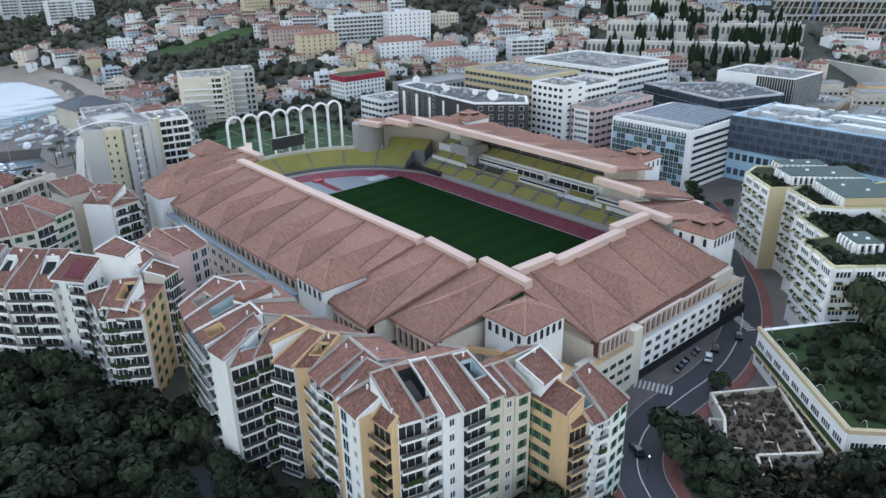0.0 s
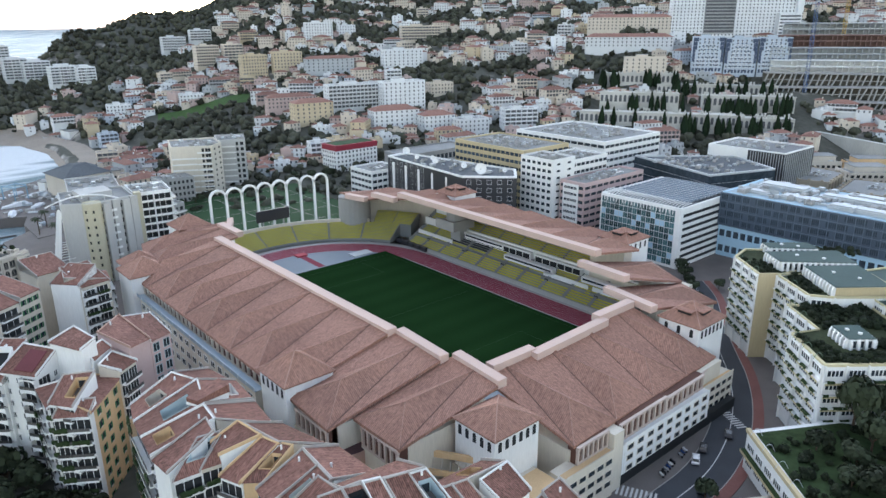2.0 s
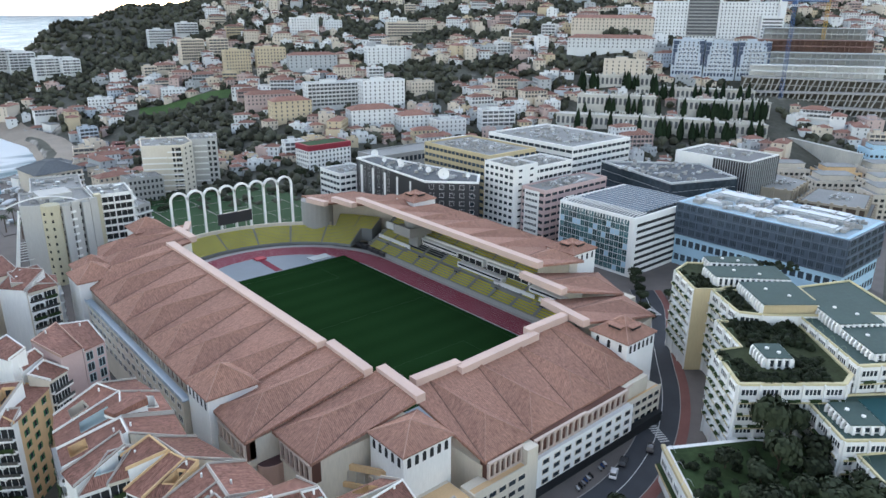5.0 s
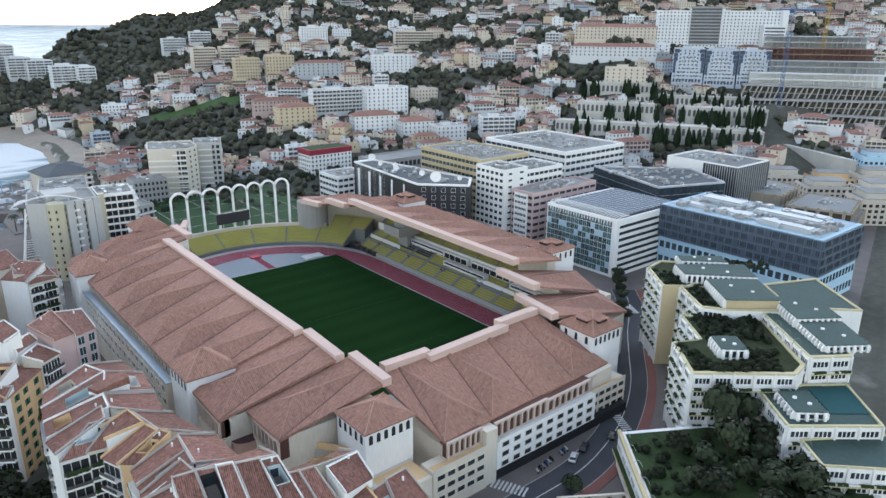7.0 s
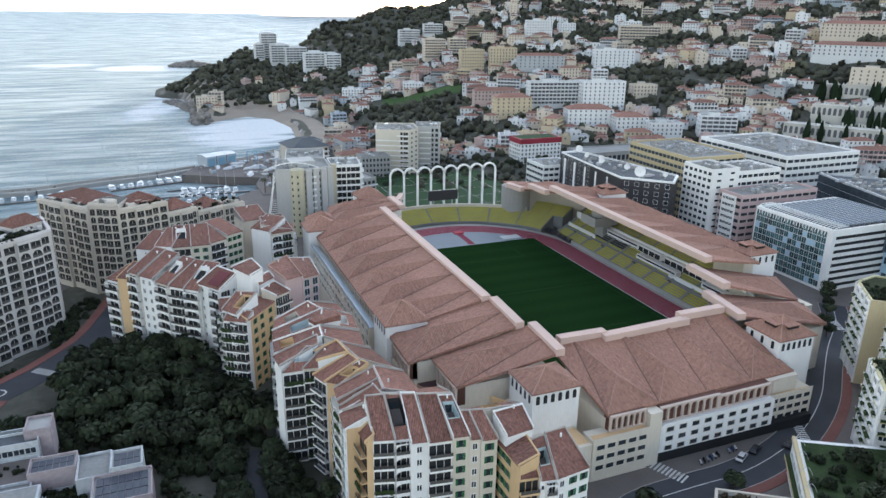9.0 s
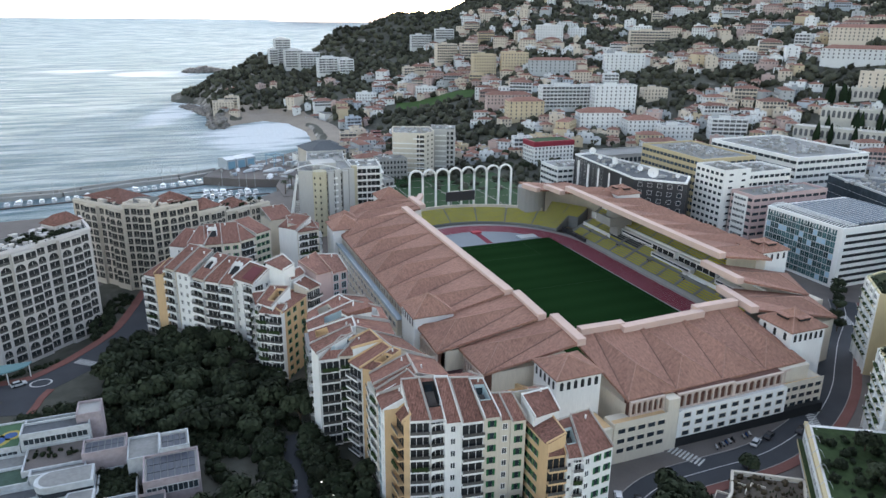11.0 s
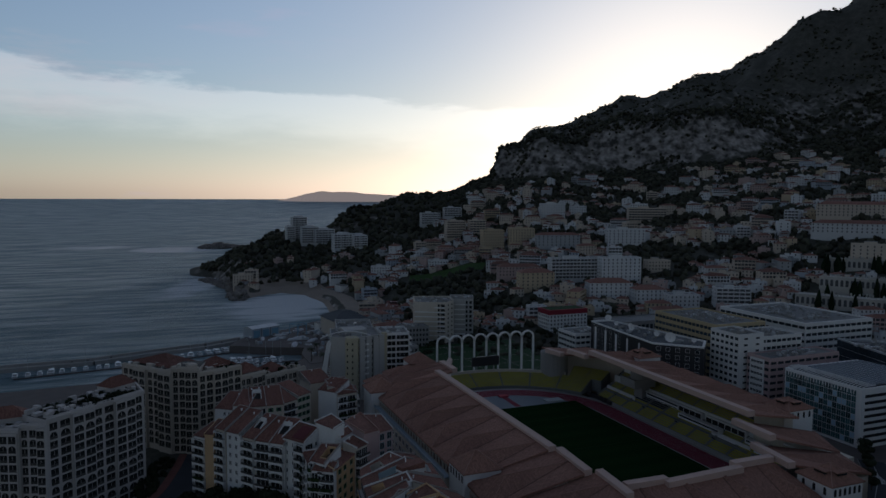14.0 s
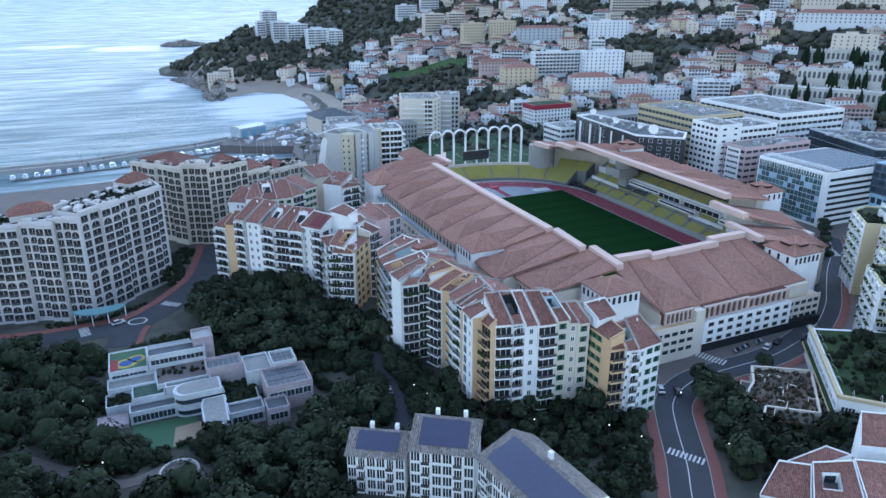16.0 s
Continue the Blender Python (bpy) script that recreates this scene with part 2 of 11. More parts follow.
# islands: a tone per roof facet imitates light on differing slopes
TILE = tiled(surface("roof_tiles", (0.355, 0.192, 0.143), 0.85, 0.22, 1.2, 0.07, 0.0, islands=0.35), 0.42, 0.66, 1.36)
TILE_FLAT = tiled(surface("apartment_tiles", (0.235, 0.118, 0.092), 0.85, 0.35, 1.8, 0.1, 0.0, objects=0.5), 0.34, 0.5, 1.5)
PINK = surface("pink_concrete", (0.55, 0.37, 0.30), 0.85, 0.12)
CREAM = surface("cream_render", (0.72, 0.65, 0.54), 0.85, 0.12, 3.0, 0.15, streak=True)
WHITE = surface("white_render", (0.90, 0.89, 0.86), 0.8, 0.10, 3.0, 0.15, streak=True)
OCHRE = surface("ochre_render", (0.74, 0.51, 0.29), 0.85, 0.12, 3.0, 0.15, streak=True)
BEIGE = surface("beige_render", (0.62, 0.56, 0.48), 0.85, 0.12, 3.0, 0.15, streak=True)
GREY = surface("grey_concrete", (0.40, 0.39, 0.37), 0.85, 0.15, 3.0, 0.1)
PALE_PINK = surface("pale_pink_render", (0.58, 0.43, 0.41), 0.85, 0.1, 3.0, 0.15)
# near-black for dark parts; in openings its colour stands in for shade
DARK = surface("dark_parts_and_shade", (0.03, 0.032, 0.034), 0.6, 0.3)
BLACK_CLAD = surface("black_cladding", (0.035, 0.035, 0.04), 0.4, 0.3)
GLASS = surface("window_glass", (0.035, 0.045, 0.055), 0.12, 0.5, 0.4, 0.1, 0.0)
ASPHALT = surface("asphalt", (0.066, 0.070, 0.078), 0.85, 0.25, 4.0, 0.1)
PAVING = surface("paving", (0.17, 0.15, 0.14), 0.85, 0.2, 3.0, 0.15)
TURF = surface("turf", (0.032, 0.075, 0.03), 0.9, 0.2, 2.0, 0.05, 0.3)
TARTAN = surface("running_track_rubber", (0.25, 0.045, 0.07), 0.85, 0.12, 3.0, 0.05, 0.1)
DSURF = surface("grey_rubber", (0.28, 0.31, 0.34), 0.8, 0.1)
YELLOW = surface("yellow_seats", (0.52, 0.46, 0.07), 0.65, 0.2)
LEAF = surface("leaves", (0.024, 0.034, 0.017), 0.85, 0.6, 4.0, 0.1, 0.9, objects=0.6, islands=0.6)
BARK = surface("bark", (0.10, 0.07, 0.05), 0.9, 0.3)
# ---- land and sea ----
EYE_GROUND = Vector((-136.5, -226.8))
AHEAD = Vector((0.3653, 0.9309))
RIGHT = Vector((0.9309, -0.3653))
# Height along bearings: bearing as slope to the right of AHEAD; rows of (distance ahead, height).
PROFILES = [
    (-0.40, [(700, -14), (2500, -14)]),
    (-0.345, [(880, -14), (930, 3), (1000, 2), (1020, -14), (1100, -14)]),
    (-0.292, [(725, -14), (760, 4), (900, 24), (980, 28), (1050, -10), (1080, -14)]),
    (-0.244, [(770, -14), (800, 2), (850, 15), (950, 35), (1000, 50), (1100, 10), (1180, -14)]),
    (-0.188, [(755, -14), (775, 1), (800, 8), (950, 34), (1010, 48), (1100, 30), (1250, -14)]),
    (-0.131, [(690, -14), (710, 1), (800, 18), (950, 42), (1050, 84), (1150, 60), (1350, -14)]),
    (-0.051, [(420, 1), (520, 4), (620, 8), (720, 12), (850, 35), (1000, 62), (1100, 104), (1200, 80), (1500, -14)]),
    (0.048, [(420, 3), (500, 6), (600, 15), (700, 25), (850, 50), (1000, 85), (1150, 114), (1250, 127), (1500, 120), (1900, 60)]),
    (0.081, [(420, 3), (500, 7), (600, 20), (700, 33), (850, 58), (1000, 94), (1150, 122), (1250, 135), (1280, 182), (1330, 190), (1500, 195), (1900, 150)]),
    (0.13, [(420, 3), (500, 8), (615, 26), (750, 50), (873, 73), (1050, 114), (1160, 128), (1195, 140), (1235, 205), (1360, 229), (1600, 250)]),
    (0.255, [(430, 3), (510, 8), (615, 28), (750, 52), (873, 78), (1050, 118), (1160, 140), (1190, 150), (1238, 234), (1390, 259), (1700, 330)]),
    (0.372, [(440, 4), (510, 8), (600, 30), (700, 58), (850, 90), (1000, 122), (1110, 146), (1160, 160), (1220, 248), (1400, 305), (1800, 420)]),
    (0.525, [(440, 5), (550, 32), (670, 74), (800, 100), (900, 120), (1050, 152), (1200, 188), (1350, 280), (1600, 509), (2000, 560)]),
    (0.628, [(430, 6), (550, 42), (670, 88), (800, 108), (1000, 140), (1200, 205), (1400, 380), (1650, 660), (2000, 700)]),
    (0.95, [(380, 6), (500, 45), (670, 95), (800, 115), (1000, 150), (1200, 240), (1650, 700), (2000, 750)]),
]
# The shore of the low town, towards the sea.
SHORE = [(-1500, 150), (-600, 182), (-228, 190), (-185, 196), (-140, 200), (-84, 196), (-67, 225), (-63, 243), (-84, 251), (-110, 266), (-102, 286), (-88, 302), (-62, 314), (-41, 336), (-19, 361), (-5, 406), (2, 470), (-8, 530), (-30, 553), (-56, 539), (-72, 512), (-82, 508), (-85, 540), (-79, 590), (-94, 656), (-108, 705)]
SEA_PLAN = SHORE + [(-110, 900), (-1500, 900)]


def along(rows, d):
    if d <= rows[0][0]:
        return rows[0][1] if rows[0][1] < 0 else rows[0][1] * smooth((d - 390) / max(10, rows[0][0] - 390))
    for (d0, z0), (d1, z1) in zip(rows, rows[1:]):
        if d <= d1:
            return lerp(z0, z1, (d - d0) / (d1 - d0))
    return rows[-1][1]


def seaward(x, y):
    """How far a place lies out over the shore line of the low town, in metres; below 0 on land."""
    best = 1e9
    inside = False
    for (x0, y0), (x1, y1) in zip(SEA_PLAN, SEA_PLAN[1:] + SEA_PLAN[:1]):
        if (y0 > y) != (y1 > y) and x < (x1 - x0) * (y - y0) / (y1 - y0) + x0:
            inside = not inside
    p = Vector((x, y))
    for a, b in zip(SHORE, SHORE[1:]):
        a, b = Vector(a), Vector(b)
        t = min(1, max(0, (p - a).dot(b - a) / (b - a).length_squared))
        off = p - (a + (b - a) * t)
        if off.length < best:
            best = off.length
    return best if inside else -best


FOOT_DIP = [(-244, 8), (-203, 5.5), (-184, 2.5), (-175, 3.5), (-163, 12), (-152, 29), (-152.5, 66), (-244, 69)]


def height(x, y):
    """The lie of the land without its small relief."""
    off = Vector((x, y)) - EYE_GROUND
    d, s = off.dot(AHEAD), off.dot(RIGHT)
    z = 0.0
    if d > 60:
        k = s / d
        if k <= PROFILES[0][0]:
            z = along(PROFILES[0][1], d)
        elif k >= PROFILES[-1][0]:
            z = along(PROFILES[-1][1], d)
        else:
            for (k0, r0), (k1, r1) in zip(PROFILES, PROFILES[1:]):
                if k <= k1:
                    z = lerp(along(r0, d), along(r1, d), smooth((k - k0) / (k1 - k0)))
                    break
    if z < 0 and d < 730:
        z = 0.0
    if -245 < x < -150 and 3 < y < 70:
        # ground dipped to fit the camera's view of the residence's foot
        deep = min((Vector((x, y)) - Vector(p)).dot(Vector((p[1] - q[1], q[0] - p[0])).normalized()) for p, q in zip(FOOT_DIP, FOOT_DIP[1:] + FOOT_DIP[:1]))
        z -= 4.6 * smooth(deep / 5)
    if d < 900 and (y < 650 or x < -105) and x < 120:
        out = seaward(x, y)
        if out > -6:
            z = lerp(z, -14.0, smooth((out + 6) / 10)) if z < 20 else z
    return z


def relief(x, y, z):
    """Rock and gullies on the steep mountain."""
    off = Vector((x, y)) - EYE_GROUND
    d = off.dot(AHEAD)
    if d < 1020 or z < 60:
        return z
    w = smooth((d - 1120) / 150) * smooth((z - 90) / 60)
    n = noise.fractal(Vector((x / 90, y / 90, z / 60)), 1.0, 2.1, 5)
    r = abs(noise.noise(Vector((x / 38, y / 38, z / 140))))
    q = abs(noise.noise(Vector((x / 15, y / 15, z / 90))))
    return z + w * (18 * n - 16 * r - 7 * q)


def land_sheet():
    me = Shape()
    angles = []
    a = 21.4 - 40
    while a < 21.4 + 46:
        angles.append(a)
        a += 0.3
    while a < 360 + 21.4 - 40:
        angles.append(a)
        a += 4.0
    radii, r = [2.0], 30.0
    while r < 2400:
        radii.append(r)
        r *= 1.018 if r > 205 else 1.12
    n = len(angles)
    verts = []
    for r in radii:
        for a in angles:
            x = EYE_GROUND.x + r * math.sin(radians(a))
            y = EYE_GROUND.y + r * math.cos(radians(a))
            z = height(x, y)
            verts.append((x, y, relief(x, y, z) - 0.05))
    faces = []
    for i in range(len(radii) - 1):
        for j in range(n):
            k = (j + 1) % n
            faces.append((i * n + j, (i + 1) * n + j, (i + 1) * n + k, i * n + k))
    faces.append(tuple(range(n)))
    me.v, me.f, me.m = verts, [f[::-1] for f in faces], [0] * len(faces)
    return me


def rocky(mat):
    """Bare grey rock where the land is steep, over the given ground."""
    nt = mat.node_tree
    bsdf = nt.nodes["Principled BSDF"]
    old = bsdf.inputs["Base Color"].links[0].from_socket
    geo = nt.nodes.new("ShaderNodeNewGeometry")
    split = nt.nodes.new("ShaderNodeSeparateXYZ")
    nt.links.new(geo.outputs["Normal"], split.inputs[0])
    grain = nt.nodes.new("ShaderNodeTexNoise")
    grain.inputs["Scale"].default_value, grain.inputs["Detail"].default_value = 0.035, 8
    nt.links.new(geo.outputs["Position"], grain.inputs["Vector"])
    wob = nt.nodes.new("ShaderNodeMath")
    wob.operation, wob.inputs[1].default_value = "MULTIPLY_ADD", 0.9
    nt.links.new(grain.outputs["Fac"], wob.inputs[0])
    nt.links.new(split.outputs["Z"], wob.inputs[2])
    steep = nt.nodes.new("ShaderNodeMapRange")
    steep.inputs[1].default_value, steep.inputs[2].default_value = 1.33, 1.20
    nt.links.new(wob.outputs[0], steep.inputs[0])
    tone = nt.nodes.new("ShaderNodeTexNoise")
    tone.inputs["Scale"].default_value, tone.inputs["Detail"].default_value = 0.09, 8
    nt.links.new(geo.outputs["Position"], tone.inputs["Vector"])
    ramp = nt.nodes.new("ShaderNodeMix")
    ramp.data_type = "RGBA"
    ramp.inputs[6].default_value, ramp.inputs[7].default_value = (0.06, 0.058, 0.052, 1), (0.40, 0.37, 0.335, 1)
    harsh = nt.nodes.new("ShaderNodeMapRange")
    harsh.inputs[1].default_value, harsh.inputs[2].default_value = 0.36, 0.66
    nt.links.new(tone.outputs["Fac"], harsh.inputs[0])
    nt.links.new(harsh.outputs[0], ramp.inputs[0])
    mix = nt.nodes.new("ShaderNodeMix")
    mix.data_type = "RGBA"
    high = nt.nodes.new("ShaderNodeSeparateXYZ")
    nt.links.new(geo.outputs["Position"], high.inputs[0])
    belt = nt.nodes.new("ShaderNodeMapRange")
    belt.inputs[1].default_value, belt.inputs[2].default_value = 330, 240
    belt.inputs[3].default_value, belt.inputs[4].default_value = 0.12, 1.0
    nt.links.new(high.outputs["Z"], belt.inputs[0])
    bare = nt.nodes.new("ShaderNodeMath")
    bare.operation = "MULTIPLY"
    nt.links.new(steep.outputs[0], bare.inputs[0])
    nt.links.new(belt.outputs[0], bare.inputs[1])
    nt.links.new(bare.outputs[0], mix.inputs[0])
    nt.links.new(old, mix.inputs[6])
    nt.links.new(ramp.outputs[2], mix.inputs[7])
    nt.links.new(mix.outputs[2], bsdf.inputs["Base Color"])
    return mat


# ground colour lightened to carry some of the distance haze
GROUND = rocky(surface("hillside_ground", (0.095, 0.095, 0.078), 0.95, 0.4, 0.25, 0.02, 0.4))
ground = solid("ground", land_sheet(), [GROUND], "dark green hillside and low town ground under buildings", "ground", kind="structure")
ground.data.polygons.foreach_set("use_smooth", [True] * len(ground.data.polygons))


def sea_sheet():
    me = Shape()
    radii, r = [60.0], 90.0
    while r < 4880:
        radii.append(r)
        r *= 1.06
    n = 120
    for r in radii:
        s = max(0.0, (r - 2300) / 2600)
        for j in range(n):
            a = 2 * math.pi * j / n
            me.v.append((EYE_GROUND.x + r * math.sin(a), EYE_GROUND.y + r * math.cos(a), -5 + 78 * s * s))
    for i in range(len(radii) - 1):
        for j in range(n):
            k = (j + 1) % n
            me.f.append((i * n + k, (i + 1) * n + k, (i + 1) * n + j, i * n + j))
    me.m = [0] * len(me.f)
    return me


def sea_material():
    """Choppy grey-blue water: long swell across the view, chop, and torn streaks of foam."""
    mat = bpy.data.materials.new("sea_water")
    mat.use_nodes = True
    nt = mat.node_tree
    bsdf = nt.nodes["Principled BSDF"]
    bsdf.inputs["IOR"].default_value = 1.33
    geo = nt.nodes.new("ShaderNodeNewGeometry")
    noises = []
    for scale, detail in (((0.009, 0.052, 1), 7), ((0.05, 0.28, 1), 8), ((0.013, 0.06, 1), 9)):
        mp = nt.nodes.new("ShaderNodeMapping")
        mp.inputs["Rotation"].default_value = (0, 0, radians(12))
        mp.inputs["Scale"].default_value = scale
        nt.links.new(geo.outputs["Position"], mp.inputs["Vector"])
        n = nt.nodes.new("ShaderNodeTexNoise")
        n.inputs["Scale"].default_value, n.inputs["Detail"].default_value = 1.0, detail
        n.inputs["Roughness"].default_value = 0.62
        nt.links.new(mp.outputs[0], n.inputs["Vector"])
        noises.append(n.outputs["Fac"])
    b1 = nt.nodes.new("ShaderNodeBump")
    b1.inputs["Strength"].default_value, b1.inputs["Distance"].default_value = 1.0, 4.0
    nt.links.new(noises[0], b1.inputs["Height"])
    b2 = nt.nodes.new("ShaderNodeBump")
    b2.inputs["Strength"].default_value, b2.inputs["Distance"].default_value = 1.0, 5.5
    nt.links.new(noises[1], b2.inputs["Height"])
    nt.links.new(b1.outputs[0], b2.inputs["Normal"])
    nt.links.new(b2.outputs[0], bsdf.inputs["Normal"])
    torn = noises[2]
    for (cx, cy), (rx, ry), turn, power in (((-38, 470), (60, 100), -22, 0.36), ((-135, 1215), (85, 75), 0, 0.42), ((-270, 1310), (110, 45), 0, 0.2), ((-115, 650), (30, 130), -14, 0.24)):
        shift = nt.nodes.new("ShaderNodeMapping")
        shift.vector_type = "TEXTURE"
        shift.inputs["Location"].default_value = (cx, cy, -5)
        shift.inputs["Rotation"].default_value = (0, 0, radians(turn))
        shift.inputs["Scale"].default_value = (rx, ry, 1000)
        nt.links.new(geo.outputs["Position"], shift.inputs["Vector"])
        far_off = nt.nodes.new("ShaderNodeVectorMath")
        far_off.operation = "LENGTH"
        nt.links.new(shift.outputs[0], far_off.inputs[0])
        blob = nt.nodes.new("ShaderNodeMapRange")
        blob.interpolation_type = "SMOOTHSTEP"
        blob.inputs[1].default_value, blob.inputs[2].default_value = 1.25, 0.35
        blob.inputs[3].default_value, blob.inputs[4].default_value = 0, power
        nt.links.new(far_off.outputs["Value"], blob.inputs[0])
        plus = nt.nodes.new("ShaderNodeMath")
        nt.links.new(torn, plus.inputs[0])
        nt.links.new(blob.outputs[0], plus.inputs[1])
        torn = plus.outputs[0]
    foam = nt.nodes.new("ShaderNodeMapRange")
    foam.inputs[1].default_value, foam.inputs[2].default_value = 0.55, 0.76
    nt.links.new(torn, foam.inputs[0])
    mix = nt.nodes.new("ShaderNodeMix")
    mix.data_type = "RGBA"
    mix.inputs[6].default_value, mix.inputs[7].default_value = (0.016, 0.10, 0.155, 1), (0.74, 0.77, 0.78, 1)
    # reflected sky is painted into the base colour: pale crests, darker troughs
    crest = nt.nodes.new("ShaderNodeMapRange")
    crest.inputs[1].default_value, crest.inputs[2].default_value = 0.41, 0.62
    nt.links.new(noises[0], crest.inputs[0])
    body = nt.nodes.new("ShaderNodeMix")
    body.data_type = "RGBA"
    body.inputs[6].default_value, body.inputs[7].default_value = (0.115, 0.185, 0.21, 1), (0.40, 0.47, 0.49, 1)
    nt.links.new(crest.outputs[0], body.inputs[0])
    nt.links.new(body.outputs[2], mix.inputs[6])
    bsdf.inputs["Specular IOR Level"].default_value = 0.1
    bsdf.inputs["Specular Tint"].default_value = (0.92, 0.97, 1.0, 1)
    nt.links.new(foam.outputs[0], mix.inputs[0])
    nt.links.new(mix.outputs[2], bsdf.inputs["Base Color"])
    rough = nt.nodes.new("ShaderNodeMapRange")
    rough.inputs[3].default_value, rough.inputs[4].default_value = 0.45, 0.8
    nt.links.new(foam.outputs[0], rough.inputs[0])
    nt.links.new(rough.outputs[0], bsdf.inputs["Roughness"])
    return mat


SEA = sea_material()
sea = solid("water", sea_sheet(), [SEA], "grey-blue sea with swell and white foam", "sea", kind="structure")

# far headland over the sea; its material glows in place of haze
HAZE = bpy.data.materials.new("haze_glow")
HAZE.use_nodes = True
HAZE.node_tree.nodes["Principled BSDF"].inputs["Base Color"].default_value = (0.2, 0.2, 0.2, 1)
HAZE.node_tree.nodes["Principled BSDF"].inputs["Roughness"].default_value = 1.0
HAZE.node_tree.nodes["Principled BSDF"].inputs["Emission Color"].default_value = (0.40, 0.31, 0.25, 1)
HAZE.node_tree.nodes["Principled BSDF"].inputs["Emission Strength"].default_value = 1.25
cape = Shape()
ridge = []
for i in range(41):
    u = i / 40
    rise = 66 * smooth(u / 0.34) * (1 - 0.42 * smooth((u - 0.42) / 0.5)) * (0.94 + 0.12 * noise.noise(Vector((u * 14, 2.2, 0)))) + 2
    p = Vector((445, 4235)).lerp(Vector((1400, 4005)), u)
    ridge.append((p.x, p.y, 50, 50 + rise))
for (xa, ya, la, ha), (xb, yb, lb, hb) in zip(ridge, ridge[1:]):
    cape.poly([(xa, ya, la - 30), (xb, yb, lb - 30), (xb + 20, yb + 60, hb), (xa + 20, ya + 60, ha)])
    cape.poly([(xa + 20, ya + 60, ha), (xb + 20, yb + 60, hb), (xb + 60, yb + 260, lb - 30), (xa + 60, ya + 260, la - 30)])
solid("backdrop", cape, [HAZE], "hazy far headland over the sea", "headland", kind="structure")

# sand round the bay
SAND = surface("beach_sand", (0.34, 0.29, 0.24), 0.95, 0.2, 1.0, 0.05, 0.2)
edge = [(-79, 506), (-56, 534), (-30, 549), (-10, 527), (-2, 470), (-9, 406), (-23, 358), (-41, 336)]
inner = [(-80, 560), (-62, 596), (-30, 612), (14, 556), (26, 462), (22, 396), (2, 352), (-30, 326)]
strand = Shape()
rows_ = []
for i in range(57):
    u = i / 56 * 7
    k = min(6, int(u))
    a = Vector(edge[k]).lerp(Vector(edge[k + 1]), u - k)
    b = Vector(inner[k]).lerp(Vector(inner[k + 1]), u - k)
    row = []
    for j in range(11):
        p = a.lerp(b, j / 10)
        wob = 1.5 * noise.noise(Vector((p.x / 12, p.y / 12, 0)))
        p = p + Vector((wob, wob))
        row.append((p.x, p.y, max(lerp(-5.6, 1.0, (j / 10) ** 0.7), height(p.x, p.y) + 0.35 if j > 4 else -9)))
    rows_.append(row)
for ra, rb in zip(rows_, rows_[1:]):
    for j in range(10):
        strand.poly([ra[j], ra[j + 1], rb[j + 1], rb[j]])
solid("beach", strand, [SAND], "pale sand beach round the foaming bay", "beach", kind="structure")
# ---- the stadium ----


def flat(name, outline, z, mat, label, category="sports ground"):
    return solid(name, Shape().prism(outline, z - 0.3, z), [mat], label, category, kind="structure")


def rect(x0, y0, x1, y1):
    return [(x0, y0), (x1, y0), (x1, y1), (x0, y1)]


def oval(half, straight, steps=28):
    """The outline of a running track: two straights and two bends."""
    pts = []
    for i in range(steps + 1):
        a = math.pi * i / steps
        pts.append((half * math.cos(a), straight + half * math.sin(a)))
    for i in range(steps + 1):
        a = math.pi + math.pi * i / steps
        pts.append((half * math.cos(a), -straight + half * math.sin(a)))
    return pts


def ring(inner, outer, z, thick=0.0):
    s = Shape()
    n = len(inner)
    for i in range(n):
        j = (i + 1) % n
        a, b, c, d = inner[i], outer[i], outer[j], inner[j]
        s.poly([(*a, z), (*b, z), (*c, z), (*d, z)])
    return s


PITCH_Z = 5.4
solid("pavement", Shape().prism(oval(50, 40), 0.0, PITCH_Z - 0.05), [GREY], "grey concrete deck that carries the sports ground", "deck", kind="structure")
solid("running_track", ring(oval(36.6, 40.5), oval(46.6, 40.5), PITCH_Z + 0.01), [TARTAN], "dark red rubber running track round the pitch", "running track", kind="structure")
for side in (1, -1):
    d_area = [p for p in oval(36.5, 40.5) if p[1] * side > 0]
    solid("end_area", Shape().poly([(x, y, PITCH_Z + 0.005) for x, y in d_area]), [DSURF], "pale grey rubber apron at the end of the pitch", "athletics area", kind="structure")
LANE = surface("lane_paint", (0.6, 0.5, 0.5), 0.7, 0.1)
for k in range(9):
    r = 36.7 + 1.22 * k
    solid("lane_line", ring(oval(r, 40.5), oval(r + 0.1, 40.5), PITCH_Z + 0.016), [LANE], "thin pale line between two running lanes", "lane line", "running lanes", kind="structure")


def striped_grass():
    """Grass with mown bands across the pitch."""
    mat = surface("mown_grass", (0.015, 0.042, 0.014), 0.95, 0.12, 1.5, 0.05, 0.3)
    nt = mat.node_tree
    bsdf = nt.nodes["Principled BSDF"]
    bsdf.inputs["Specular IOR Level"].default_value = 0.0
    old = bsdf.inputs["Base Color"].links[0].from_socket
    geo = nt.nodes.new("ShaderNodeNewGeometry")
    wave = nt.nodes.new("ShaderNodeTexWave")
    wave.bands_direction = "Y"
    wave.inputs["Scale"].default_value = 0.03
    wave.inputs["Distortion"].default_value = 0.3
    nt.links.new(geo.outputs["Position"], wave.inputs["Vector"])
    mix = nt.nodes.new("ShaderNodeMix")
    mix.data_type, mix.blend_type = "RGBA", "MULTIPLY"
    mix.inputs[0].default_value = 0.16
    nt.links.new(old, mix.inputs[6])
    nt.links.new(wave.outputs[0], mix.inputs[7])
    nt.links.new(mix.outputs[2], bsdf.inputs["Base Color"])
    return mat


